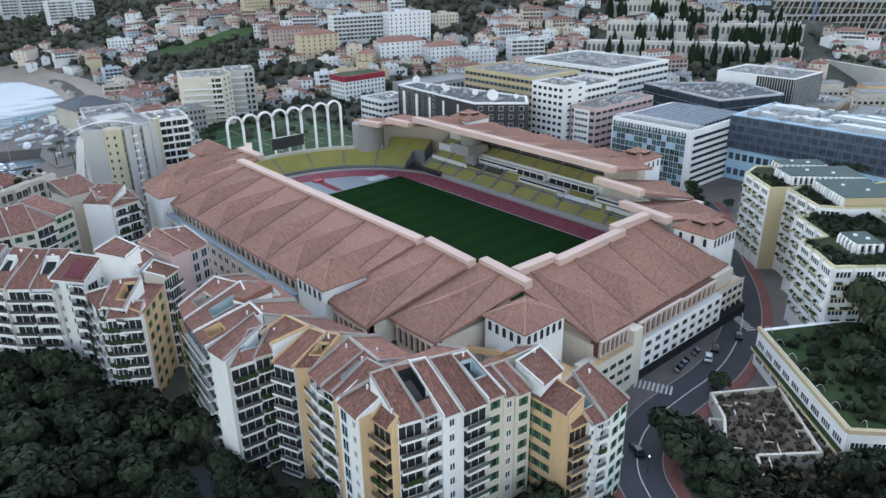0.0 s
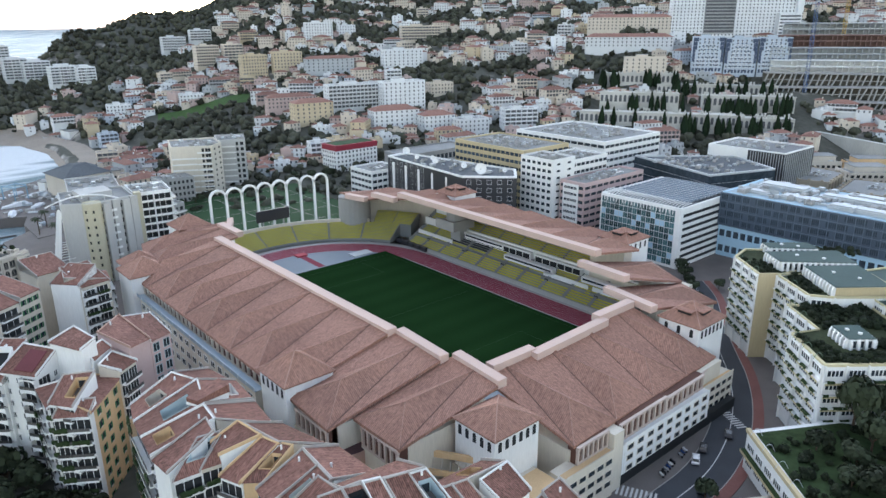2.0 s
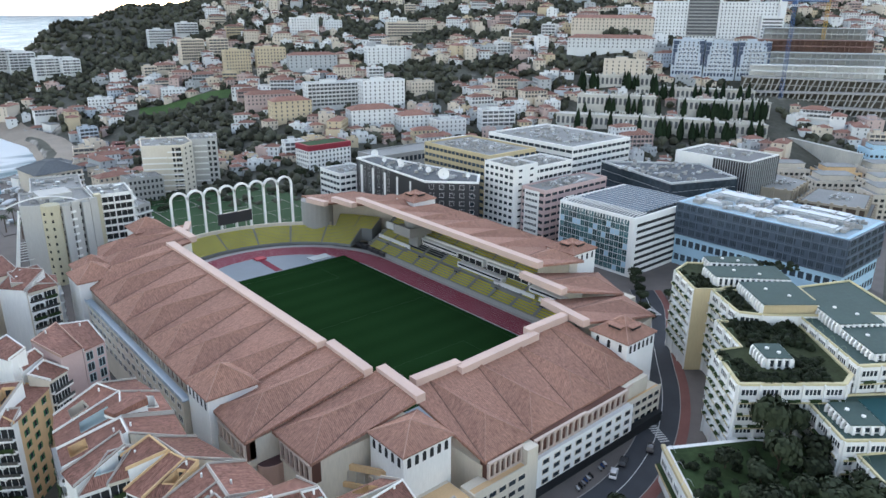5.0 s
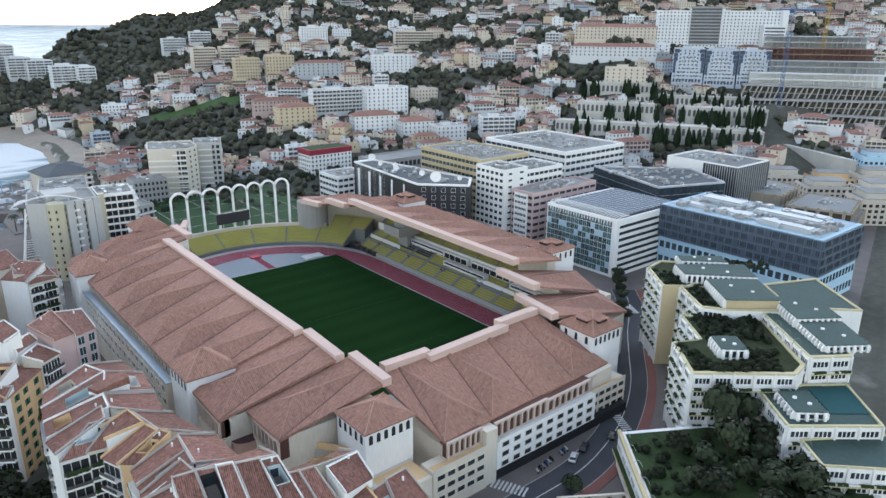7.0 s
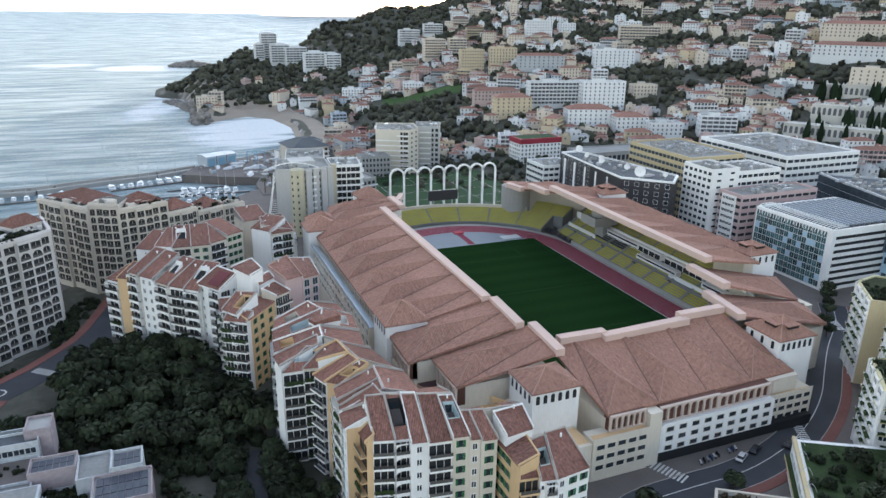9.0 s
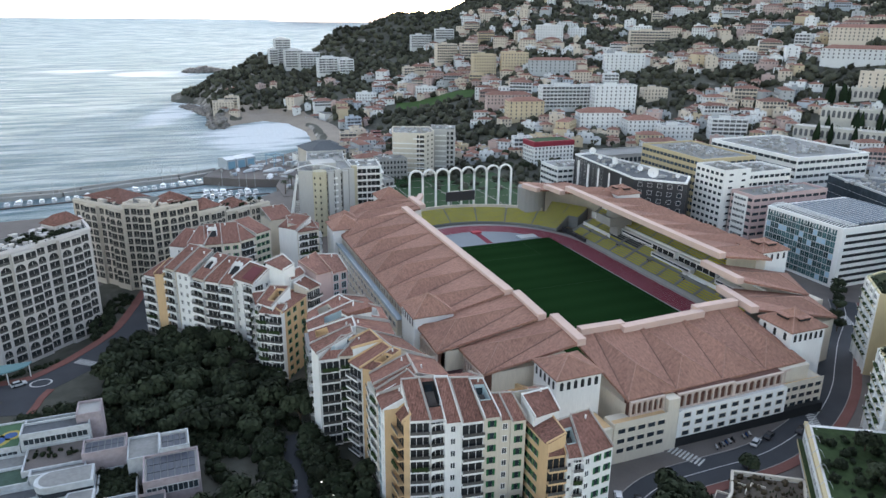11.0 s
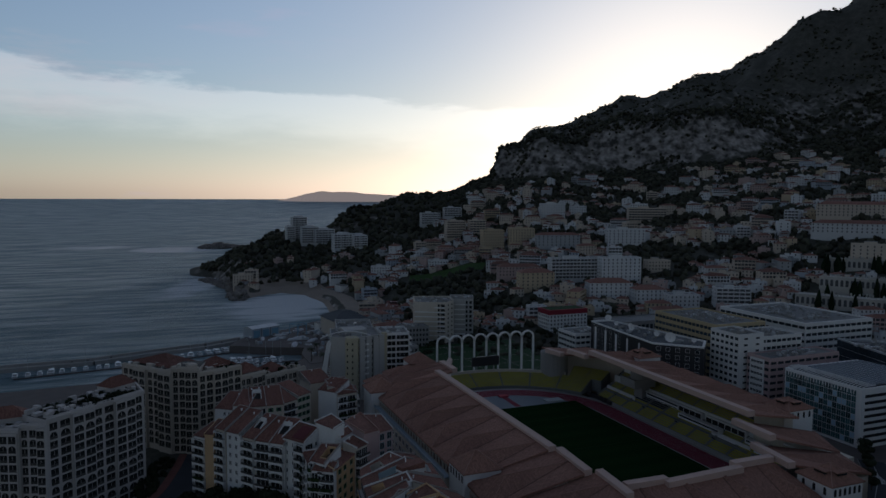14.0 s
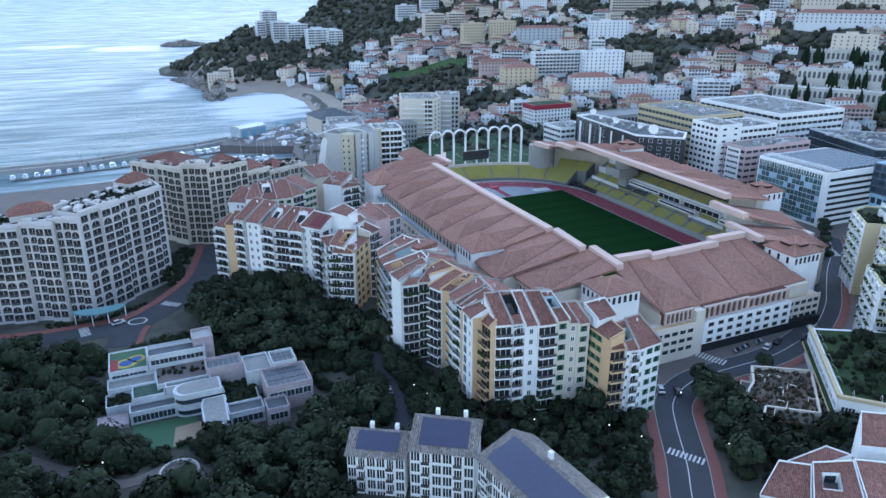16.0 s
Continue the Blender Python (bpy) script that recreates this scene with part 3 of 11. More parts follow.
solid("pitch", Shape().poly([(x, y, PITCH_Z + 0.03) for x, y in rect(-36, -57, 36, 57)]), [striped_grass()], "dark green mown football pitch with faint bands", "football pitch", kind="structure")
line = Shape()
for x0, y0, x1, y1 in ((-34, -52.5, 34, -52.38), (-34, 52.38, 34, 52.5), (-34, -52.5, -33.88, 52.5), (33.88, -52.5, 34, 52.5), (-34, -0.06, 34, 0.06), (-20, 36, 20, 36.12), (-20, 36, -19.9, 52.5), (19.9, 36, 20, 52.5), (-20, -36, 20, -35.9), (-20, -52.5, -19.9, -36), (19.9, -52.5, 20, -36)):
    line.poly([(x, y, PITCH_Z + 0.045) for x, y in rect(x0, y0, x1, y1)])
CHALK = surface("faded_chalk", (0.035, 0.085, 0.035), 0.9, 0.2)
solid("pitch_marking", line, [CHALK], "faint pale lines of the football pitch", "pitch marking", kind="structure")
solid("runway", Shape().poly([(x, y, PITCH_Z + 0.02) for x, y in ((4.2, 58), (7.2, 57.5), (7.6, 75.5), (4.8, 76))]), [TARTAN], "dark red run-up lane across the apron", "run-up lane", kind="structure")
MAT_RED = surface("red_mat", (0.55, 0.10, 0.12), 0.7, 0.1)
MAT_PALE = surface("pale_mat", (0.55, 0.58, 0.58), 0.7, 0.1)
for nm, x, y, w, d, mt, lab in (("landing_mat", 6.2, 75, 2.2, 1.6, MAT_RED, "small red landing mat on the grey apron"), ("jump_mat", 26, 60.5, 4.5, 2.4, MAT_PALE, "pale grey high-jump mat on the apron")):
    th = thing(nm, lab, "sports mat", at=(x, y, PITCH_Z + 0.02))
    part("cushion", Shape().box(-w, -d, 0, w, d, 0.55), [mt], th)
    part("cover", Shape().box(-w * 0.98, -d * 0.98, 0.55, w * 0.98, d * 0.98, 0.62), [mt], th)

stadium = thing("stadium", "pink stadium with tiled pleated roofs and cream arcaded walls", "stadium")


def pleated(name, a0, a1, b0, b1, n, lift=3.0, hip=0.3, thick=0.7, parent=stadium, peak=0.5):
    """A tiled roof from the inner edge a0-a1 down to the eave b0-b1, folded into n bays that end in small hips."""
    a0, a1, b0, b1 = (Vector(p) for p in (a0, a1, b0, b1))
    s = Shape()
    seams = Shape()
    down = Vector((0, 0, -thick))
    up = (a1 - a0).cross(b0 - a0).z < 0
    lid = Vector((0, 0, 0.06))

    def facet(*tri):
        s.poly(tri if up else tri[::-1])

    tops = [a0.lerp(a1, (k + peak) / n) + Vector((0, 0, 0.15)) for k in range(n)]
    facet(a0, b0, tops[0])
    for k in range(n):
        C, D, T = b0.lerp(b1, k / n), b0.lerp(b1, (k + 1) / n), tops[k]
        H = C.lerp(D, 0.55).lerp(T, hip) + Vector((0, 0, lift))
        facet(T, C, H)
        facet(C, D, H)
        facet(D, T, H)
        facet(T, D, tops[k + 1] if k < n - 1 else a1)
        # paler bars paint the ridges' lit edges, darker bars draw the valleys
        for p, q, mt in ((T, H, 0), (C, H, 0), (D, H, 0), (T, C, 1)):
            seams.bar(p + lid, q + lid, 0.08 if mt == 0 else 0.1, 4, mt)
    for p, q in ((a0, a1), (b0, b1), (a0, b0), (a1, b1)):
        s.poly((p, q, q + down, p + down))
    s.poly((a0 + down, a1 + down, b1 + down, b0 + down))
    roof = part(name, s, [TILE], parent, "terracotta tiled roof in pleated bays")
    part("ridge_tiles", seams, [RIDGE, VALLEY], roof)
    return roof


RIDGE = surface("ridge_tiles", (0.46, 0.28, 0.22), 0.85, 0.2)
VALLEY = surface("valley_line", (0.20, 0.125, 0.10), 0.8, 0.2)
FASCIA = surface("pale_pink_beam", (0.67, 0.49, 0.415), 0.8, 0.08)


def beam(name, a, b, wide, high, mat=FASCIA, parent=stadium, label=""):
    """A box beam from a to b, whose top middle line they give."""
    a, b = Vector(a), Vector(b)
    along_ = (b - a).normalized()
    side = Vector((along_.y, -along_.x, 0)).normalized() * wide / 2
    s = Shape()
    n = Vector((0, 0, -high))
    for quad in ((a - side, a + side, b + side, b - side), (a + side, a + side + n, b + side + n, b + side), (b - side, b - side + n, a - side + n, a - side), (a + side + n, a - side + n, b - side + n, b + side + n), (a - side, a - side + n, a + side + n, a + side), (b + side, b + side + n, b - side + n, b - side)):
        s.poly(quad[::-1])
    return part(name, s, [mat], parent, label)


def walls(name, pts, z0, z1, mat, parent=stadium, label=""):
    return part(name, Shape().prism(pts, z0, z1), [mat], parent, label)


# west stand
pleated("roof_slab", (-38.4, -46.2, 26.4), (-38.4, 53, 26.9), (-67, -48, 21.4), (-67, 53, 21.4), 7)
beam("fascia", (-37.2, -46.3, 27.4), (-37.2, 53, 27.9), 2.8, 2.0, label="pale pink concrete edge beam")
walls("wall", rect(-66, -47, -50, 55), 0, 20.8, CREAM)
part("seating_bank", Shape().poly([(-46.6, -46, 6), (-46.6, 53, 6), (-58, 53, 17), (-58, -46, 17)][::-1]).poly([(-58, -46, 17), (-58, 53, 17), (-58, 53, 6), (-58, -46, 6)]), [YELLOW], stadium)
# far west end, stepped
pleated("roof_slab", (-29.5, 54, 26.2), (-29.5, 71, 26.2), (-62, 54, 21), (-52, 88, 20), 2)
beam("fascia", (-28.2, 55, 27.3), (-28.2, 71, 27.3), 2.6, 2.0)
pleated("roof_slab", (-26, 71, 24.2), (-18, 84, 23.6), (-50, 86, 19.5), (-34, 98, 19), 1)
beam("fascia", (-24.5, 72, 25.3), (-19, 83, 25.0), 2.2, 2.0)
walls("wall", [(-62, 54), (-32, 54), (-22, 74), (-30, 95), (-50, 86)], 0, 19.8, CREAM)
# stepped corner towards the park
pleated("roof_slab", (-36.2, -63, 24.9), (-36.2, -46.0, 25.9), (-66.5, -63, 19.6), (-67, -47.8, 21.0), 1, 2.4)
beam("fascia", (-35, -63, 25.9), (-35, -46.4, 26.9), 2.6, 2.0)
walls("wall", rect(-65.2, -62.6, -37, -47.2), 0, 19.2, CREAM)
walls("ledge", rect(-66.6, -62.8, -65.25, -49.2), 0, 14.4, CREAM)
pleated("roof_slab", (-32.6, -78, 23.4), (-32.6, -62.6, 24.5), (-59.2, -77.3, 18.9), (-60, -62.6, 19.6), 1, 2.4)
beam("fascia", (-31.4, -78, 24.5), (-31.4, -63, 25.6), 2.6, 2.0)
walls("wall", rect(-58.0, -76.9, -33, -62.7), 0, 18.6, CREAM)
walls("ledge", rect(-59.4, -77.1, -58.05, -64.4), 0, 13.4, CREAM)


VALLEY_DARK = surface("dark_red_roof_sheet", (0.10, 0.06, 0.065), 0.7, 0.2)
LOGGIA_STONE = surface("loggia_stone", (0.62, 0.50, 0.43), 0.85, 0.15)
# brown back wall, its colour darkened for the shade inside the galleries
LOGGIA_SHADE = surface("loggia_shade", (0.13, 0.065, 0.05), 0.85, 0.25)


def loggia(p, q, z0, z1, n, mat=CREAM, parent=stadium, deep=2.2, arch=False):
    """An open gallery on a wall from p to q: back face darkened for the shade inside, columns and a lintel. The open
    side is on the right of p-q.
    """
    p, q = Vector((*p, 0)), Vector((*q, 0))
    d = (q - p).normalized()
    out = Vector((d.y, -d.x, 0))
    ang = math.degrees(math.atan2(d.y, d.x))
    length = (q - p).length
    m = pose(p.x, p.y, 0, 0, 0, ang)
    back = part("loggia", Shape().box(0, 0.06, z0, length, deep, z1), [LOGGIA_SHADE], parent, m=m)
    w = 0.26
    for i in range(n + 1):
        x = lerp(w, length - w, i / n)
        s = Shape().box(x - w, -0.5, z0, x + w, 0.05, z1 - 0.5)
        s.box(x - w * 1.5, -0.55, z1 - 0.9, x + w * 1.5, 0.04, z1 - 0.5)
        part("column", s, [mat], back)
    part("lintel", Shape().box(0, -0.6, z1 - 0.5, length, 0.05, z1), [mat], back)
    if arch:
        for i in range(n):
            xa, xb = lerp(w, length - w, i / n) + w, lerp(w, length - w, (i + 1) / n) - w
            c, rr = (xa + xb) / 2, (xb - xa) / 2
            s, foot = Shape(), z1 - 0.52 - rr
            arc = [(c - rr * math.cos(math.pi * k / 8), foot + rr * math.sin(math.pi * k / 8)) for k in range(9)]
            for (x0, h0), (x1, h1) in zip(arc, arc[1:]):
                s.poly([(x0, -0.48, h0), (x1, -0.48, h1), (x1, -0.48, z1 - 0.5), (x0, -0.48, z1 - 0.5)])
                s.poly([(x0, -0.48, h0), (x0, 0.04, h0), (x1, 0.04, h1), (x1, -0.48, h1)])
            part("arch", s.weld(), [mat], back)
    part("railing", Shape().box(0, -0.45, z0, length, -0.2, z0 + 0.5), [mat], back)
    return back


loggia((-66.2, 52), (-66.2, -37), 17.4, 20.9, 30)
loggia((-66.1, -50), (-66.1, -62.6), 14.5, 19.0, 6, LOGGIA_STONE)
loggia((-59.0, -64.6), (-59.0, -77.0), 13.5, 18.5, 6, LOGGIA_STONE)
part("rounded_stair", Shape().prism([(-60.5 + 3.6 * math.cos(2 * math.pi * i / 20), -62.9 + 2.8 * math.sin(2 * math.pi * i / 20)) for i in range(20)], 0, 13.0), [PINK], stadium, "pink rounded stair volume between two wings")
part("stair_roof", Shape().prism([(-60.5 + 3.4 * math.cos(2 * math.pi * i / 20), -62.9 + 2.6 * math.sin(2 * math.pi * i / 20)) for i in range(20)], 13.0, 13.1), [VALLEY_DARK], stadium)


def arch_window(w, h, deep=0.25):
    """An arched opening, a flush dark face for the shade inside, with a thin surround; x across, y inwards, z up from
    the sill.
    """
    pts = [(-w / 2, 0), (w / 2, 0)] + [(w / 2 * math.cos(a), h - w / 2 + w / 2 * math.sin(a)) for a in (math.pi * i / 6 for i in range(7))]
    s = Shape().poly([(x, -0.04, z) for x, z in pts], 1)
    big = [(x * 1.22, (z - h / 2) * 1.08 + h / 2) for x, z in pts]
    n = len(pts)
    for i in range(n):
        j = (i + 1) % n
        s.poly([(big[i][0], -0.07, big[i][1]), (big[j][0], -0.07, big[j][1]), (pts[j][0], -0.07, pts[j][1]), (pts[i][0], -0.07, pts[i][1])], 0)
    return s


def turret(x0, y0, x1, y1, z0, eave, apex, arches=(), slots=False, over=0.5, wall=WHITE):
    """A square tower with a hipped roof, a row of arched openings under the eave on the sides named."""
    t = walls("tower", rect(x0, y0, x1, y1), z0, eave, wall)
    a, b = (x0 - over, y0 - over), (x1 + over, y1 + over)
    c = ((x0 + x1) / 2, (y0 + y1) / 2, apex)
    s = Shape()
    cs = [(a[0], a[1], eave), (b[0], a[1], eave), (b[0], b[1], eave), (a[0], b[1], eave)]
    for i in range(4):
        s.poly([cs[i], cs[(i + 1) % 4], c])
        p, q = cs[i], cs[(i + 1) % 4]
        s.poly([(p[0], p[1], eave - 0.35), (q[0], q[1], eave - 0.35), q, p])
    s.poly([(p[0], p[1], eave - 0.35) for p in cs][::-1])
    part("hipped_roof", s, [TILE], t)
    seam = Shape()
    for p in cs:
        seam.bar(p, c, 0.14, 4)
    part("ridge_tiles", seam, [RIDGE], t)
    if slots:
        for dx, dy, an in ((-0.28, 0, 90), (0, -0.28, 0)):
            w = (x1 - x0) * 0.15
            px, py = c[0] + dx * (x1 - x0), c[1] + dy * (y1 - y0)
            pz = lerp(eave, apex, 0.42)
            s = Shape().box(-w, -0.9, 0, w, 0.9, 0.75, 1).box(-w * 1.25, -1.1, 0.75, w * 1.25, 1.3, 1.0, 0)
            part("roof_dormer", s, [TILE, DARK], t, m=pose(px, py, pz, 0, 0, 90 if an else 0))
    for side, n in arches:
        w = 1.05
        mesh = ARCHES.setdefault((w, 2.3), arch_window(w, 2.3).mesh("arched_opening", [wall, DARK]))
        for i in range(n):
            f = (i + 0.5) / n
            if side == "s":
                m = pose(lerp(x0 + 0.4, x1 - 0.4, f), y0, eave - 3.3)
            elif side == "w":
                m = pose(x0, lerp(y1 - 0.4, y0 + 0.4, f), eave - 3.3, 0, 0, -90)
            else:
                m = pose(x1, lerp(y0 + 0.4, y1 - 0.4, f), eave - 3.3, 0, 0, 90)
            part("arched_opening", mesh, None, t, m=m)
    return t


ARCHES = {}
turret(-68, -49, -56, -37.5, 0, 24.0, 28.6, (("w", 5),))
turret(-70, 43, -58, 55, 0, 23.6, 28.0)
turret(-66, 58, -55, 69, 0, 21.6, 25.6)
turret(-38, 86, -26, 98, 0, 23.0, 27.2)
turret(-45.6, -90, -33, -78.5, 4, 21.3, 24.4, (("s", 6), ("w", 5)))
turret(30.5, -89, 43, -77, 0, 21.2, 25.6, (("s", 6), ("w", 3)), True)

# south building
pleated("roof_slab", (-30, -70, 21.6), (28, -69.5, 22.2), (-29, -96.2, 15.8), (32, -93.5, 14.4), 4, 2.8)
beam("fascia", (-27, -69.6, 23.4), (-12.6, -69.6, 23.2), 2.6, 1.9)
beam("fascia", (-14.4, -71.6, 22.9), (14, -71.0, 23.3), 2.6, 1.9)
beam("fascia", (12.6, -69, 23.9), (28, -69.2, 24.0), 2.6, 1.9)
walls("wall", rect(-28.8, -95, 32, -80), 0, 14.0, CREAM)
walls("pier", rect(-18, -98.2, -14.5, -94), 0, 14.6, CREAM)
walls("wall", rect(-34, -98.6, -18.1, -94.2), 0, 11.1, CREAM)
walls("wall", rect(-14.4, -98.2, 21.5, -94.2), 2.9, 10.4, WHITE)
walls("wall", rect(21.6, -96.2, 37, -78), 2.0, 9.5, CREAM)
# solid near-black block stands in for the open ground floor in shade
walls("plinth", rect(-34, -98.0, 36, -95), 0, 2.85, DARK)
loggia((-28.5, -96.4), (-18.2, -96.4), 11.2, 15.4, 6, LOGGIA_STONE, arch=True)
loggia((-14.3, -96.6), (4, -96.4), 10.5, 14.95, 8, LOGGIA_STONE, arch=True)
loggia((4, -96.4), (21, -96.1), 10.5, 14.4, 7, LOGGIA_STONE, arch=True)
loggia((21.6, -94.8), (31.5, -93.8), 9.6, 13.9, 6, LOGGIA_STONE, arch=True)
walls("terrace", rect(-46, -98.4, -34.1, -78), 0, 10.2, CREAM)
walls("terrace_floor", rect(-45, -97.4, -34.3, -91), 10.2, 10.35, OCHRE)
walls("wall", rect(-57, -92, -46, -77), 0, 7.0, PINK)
# floor coloured near-black for the shade down in the courtyard
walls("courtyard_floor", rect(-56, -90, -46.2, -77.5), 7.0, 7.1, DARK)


def curved_beam(pts, wide, z0, z1, mat, label):
    s = Shape()
    for (x0, y0), (x1, y1) in zip(pts, pts[1:]):
        d = Vector((y1 - y0, x0 - x1)).normalized() * wide
        s.prism([(x0, y0), (x0 + d.x, y0 + d.y), (x1 + d.x, y1 + d.y), (x1, y1)], z0, z1)
    return part("curved_parapet", s.weld(), [mat], stadium, label)


ARC = [(-53.6 + 9.4 * t + 0.9 * math.sin(math.pi * t), -71.6 - 14.6 * t - 1.2 * math.sin(math.pi * t)) for t in (i / 10 for i in range(11))]
curved_beam(ARC, -0.7, 12.9, 14.3, OCHRE, "curved ochre parapet over the courtyard")
LOWER = [(x - 1.3, y - 0.6) for x, y in ARC]
curved_beam(LOWER, -0.6, 9.6, 10.8, OCHRE, "lower curved ochre parapet over the courtyard")
for x, y in ARC:
    part("baluster", Shape().bar((x - 0.9, y - 0.4, 10.4), (x - 0.5, y - 0.3, 12.95), 0.14, 5), [BEIGE], stadium)


def window_mesh(w, h, rail=0.12, bars=1, glass=GLASS, rim=WHITE):
    """A window in a thin rail; x across from the middle, y inwards, z up from the sill."""
    key = (round(w, 2), round(h, 2), bars, glass.name, rim.name)
    if key not in WINDOWS:
        s = Shape()
        n, f = max(1, bars), rail
        xs = [-w / 2 - f]
        for i in range(n):
            xs += [lerp(-w / 2, w / 2, i / n) + (f / 2 if i else 0), lerp(-w / 2, w / 2, (i + 1) / n) - (f / 2 if i < n - 1 else 0)]
        xs.append(w / 2 + f)
        zs = [-f, 0, h, h + f]
        for i, (a, b) in enumerate(zip(xs, xs[1:])):
            for j, (c, d) in enumerate(zip(zs, zs[1:])):
                if j == 1 and i % 2:
                    s.poly([(a, -0.02, c), (b, -0.02, c), (b, -0.02, d), (a, -0.02, d)], 1)
                    for p, q in (((a, c), (b, c)), ((b, c), (b, d)), ((b, d), (a, d)), ((a, d), (a, c))):
                        s.poly([(p[0], -0.1, p[1]), (q[0], -0.1, q[1]), (q[0], -0.02, q[1]), (p[0], -0.02, p[1])], 0)
                else:
                    s.poly([(a, -0.1, c), (b, -0.1, c), (b, -0.1, d), (a, -0.1, d)], 0)
            for z in (zs[0], zs[-1]):
                s.poly([(a, -0.1, z), (b, -0.1, z), (b, 0.02, z), (a, 0.02, z)], 0)
        for x in (xs[0], xs[-1]):
            for c, d in zip(zs, zs[1:]):
                s.poly([(x, -0.1, c), (x, 0.02, c), (x, 0.02, d), (x, -0.1, d)], 0)
        WINDOWS[key] = s.weld().mesh("window", [rim, glass])
    return WINDOWS[key]


WINDOWS = {}


def row_of(parent, p, q, z, n, mesh, name="window", margin=0.5, label=""):
    """n copies of a mesh along the wall p-q, whose outside is on its right."""
    p, q = Vector((*p, 0)), Vector((*q, 0))
    d = (q - p)
    ang = math.degrees(math.atan2(d.y, d.x))
    for i in range(n):
        at = p + d * ((margin + i * (d.length - 2 * margin) / n + (d.length - 2 * margin) / n / 2) / d.length)
        part(name, mesh, None, parent, label, pose(at.x, at.y, z, 0, 0, ang))


WIDE = window_mesh(2.1, 1.25, 0.12, 1, GLASS, CREAM)
front = walls("window_wall", rect(-13.8, -98.28, 21, -98.2), 3.0, 10.9, WHITE)
for z in (3.4, 6.0, 8.6):
    row_of(front, (-14.2, -98.3), (21.4, -98.3), z, 9, WIDE)
front = walls("window_wall", rect(-33.9, -98.68, -18.2, -98.6), 1.9, 11.6, CREAM)
for z in (3.0, 5.7, 8.5):
    row_of(front, (-33.8, -98.7), (-18.2, -98.7), z, 5, WIDE)
front = walls("window_wall", rect(21.8, -96.28, 36.9, -96.2), 2.1, 10.2, CREAM)
for z in (2.6, 5.0, 7.5):
    row_of(front, (21.8, -96.3), (36.9, -96.3), z, 5, WIDE)
row_of(front, (37.02, -96), (37.02, -80), 5.0, 5, WIDE)
row_of(front, (37.02, -96), (37.02, -80), 7.5, 5, WIDE)
for x0_, x1_ in ((-34, -18.2), (21.6, 37)):
    walls("terrace_floor", rect(x0_ + 0.4, -98.0 if x0_ < 0 else -95.8, x1_ - 0.4, -96.5 if x0_ < 0 else -95.0), 11.1 if x0_ < 0 else 9.5, 11.18 if x0_ < 0 else 9.58, OCHRE)

# west gallery with glass roof
gal = walls("gallery", rect(-69.0, -36, -67, 40), 0, 18.2, CREAM)
GLASS_ROOF = surface("walkway_glass", (0.34, 0.42, 0.48), 0.3, 0.15)
part("walkway", Shape().prism(rect(-69.5, -37, -67.3, 41), 18.2, 18.45), [GLASS_ROOF], gal, "pale blue-grey walkway along the eave")
part("railing", Shape().box(-69.5, -37, 18.45, -69.4, 41, 19.3), [GLASS_ROOF], gal)
for i in range(20):
    y = lerp(-36.8, 40.8, i / 19)
    part("rail_post", Shape().box(-69.56, y - 0.06, 18.45, -69.5, y + 0.06, 19.4), [WHITE], gal)
for z in (7.6, 11.2, 14.8):
    row_of(gal, (-69.0, 40), (-69.0, -36), z, 18, window_mesh(2.2, 1.7, 0.12, 2, GLASS, WHITE))

# main stand
pleated("roof_slab", (42.6, 54, 29.2), (42.6, -31, 29.05), (80, 58, 22), (80, -29.6, 22), 6, 3.0)
pleated("roof_slab", (42.6, -31.1, 29.05), (42.6, -47.5, 29.0), (64.4, -30.4, 25.2), (64.4, -47, 25.2), 1, 2.4)
beam("fascia", (41.6, -47.5, 30.2), (42.4, 54, 30.4), 2.8, 2.0)
pleated("roof_slab", (38.2, -43.8, 26.2), (37.2, -62, 26.2), (74, -46, 18.5), (67, -62, 17.5), 1, 2.4)
beam("fascia", (37.2, -44, 27.2), (36.2, -62, 27.2), 2.6, 2.0)
pleated("roof_slab", (33.0, -58, 23.0), (30.2, -76, 23.0), (68, -61, 16.5), (64, -76, 15.5), 1, 2.4)
beam("fascia", (32, -58, 24.0), (29.2, -76, 24.0), 2.6, 2.0)
pleated("roof_slab", (41.5, 69.5, 27), (42.3, 54.5, 27.2), (78, 76, 21), (80, 58.5, 21.6), 1, 2.4)
beam("fascia", (40.4, 54.5, 28.2), (39.8, 69.5, 28.0), 2.6, 2.0)
pleated("roof_slab", (35.8, 90, 25), (37.2, 70, 25.2), (62, 100, 20), (76, 76, 20.5), 1, 2.4)
beam("fascia", (36.4, 70, 26.2), (34.6, 82, 26.0), 2.6, 2.0)
walls("wall", rect(73, -29.8, 79, 62), 0, 20.5, CREAM)
walls("wall", rect(60.5, -44, 64.8, -30.2), 0, 24.2, CREAM)
walls("wall", rect(60, -62, 74, -44.2), 0, 14.5, CREAM)
walls("post", rect(72.6, -47.2, 73.4, -46.4), 0, 18.6, WHITE)
walls("wall", [(43, -78), (64, -75), (72, -60), (60, -58)], 0, 14.5, CREAM)
walls("wall", [(72, 62), (79, 60), (76, 76), (60, 98), (54, 94)], 0, 19, CREAM)
turret(62, 42, 74, 54, 18, 27.4, 30.8, (), True)
turret(65, -42, 77, -30, 0, 26.0, 29.2, (("s", 4),), True)


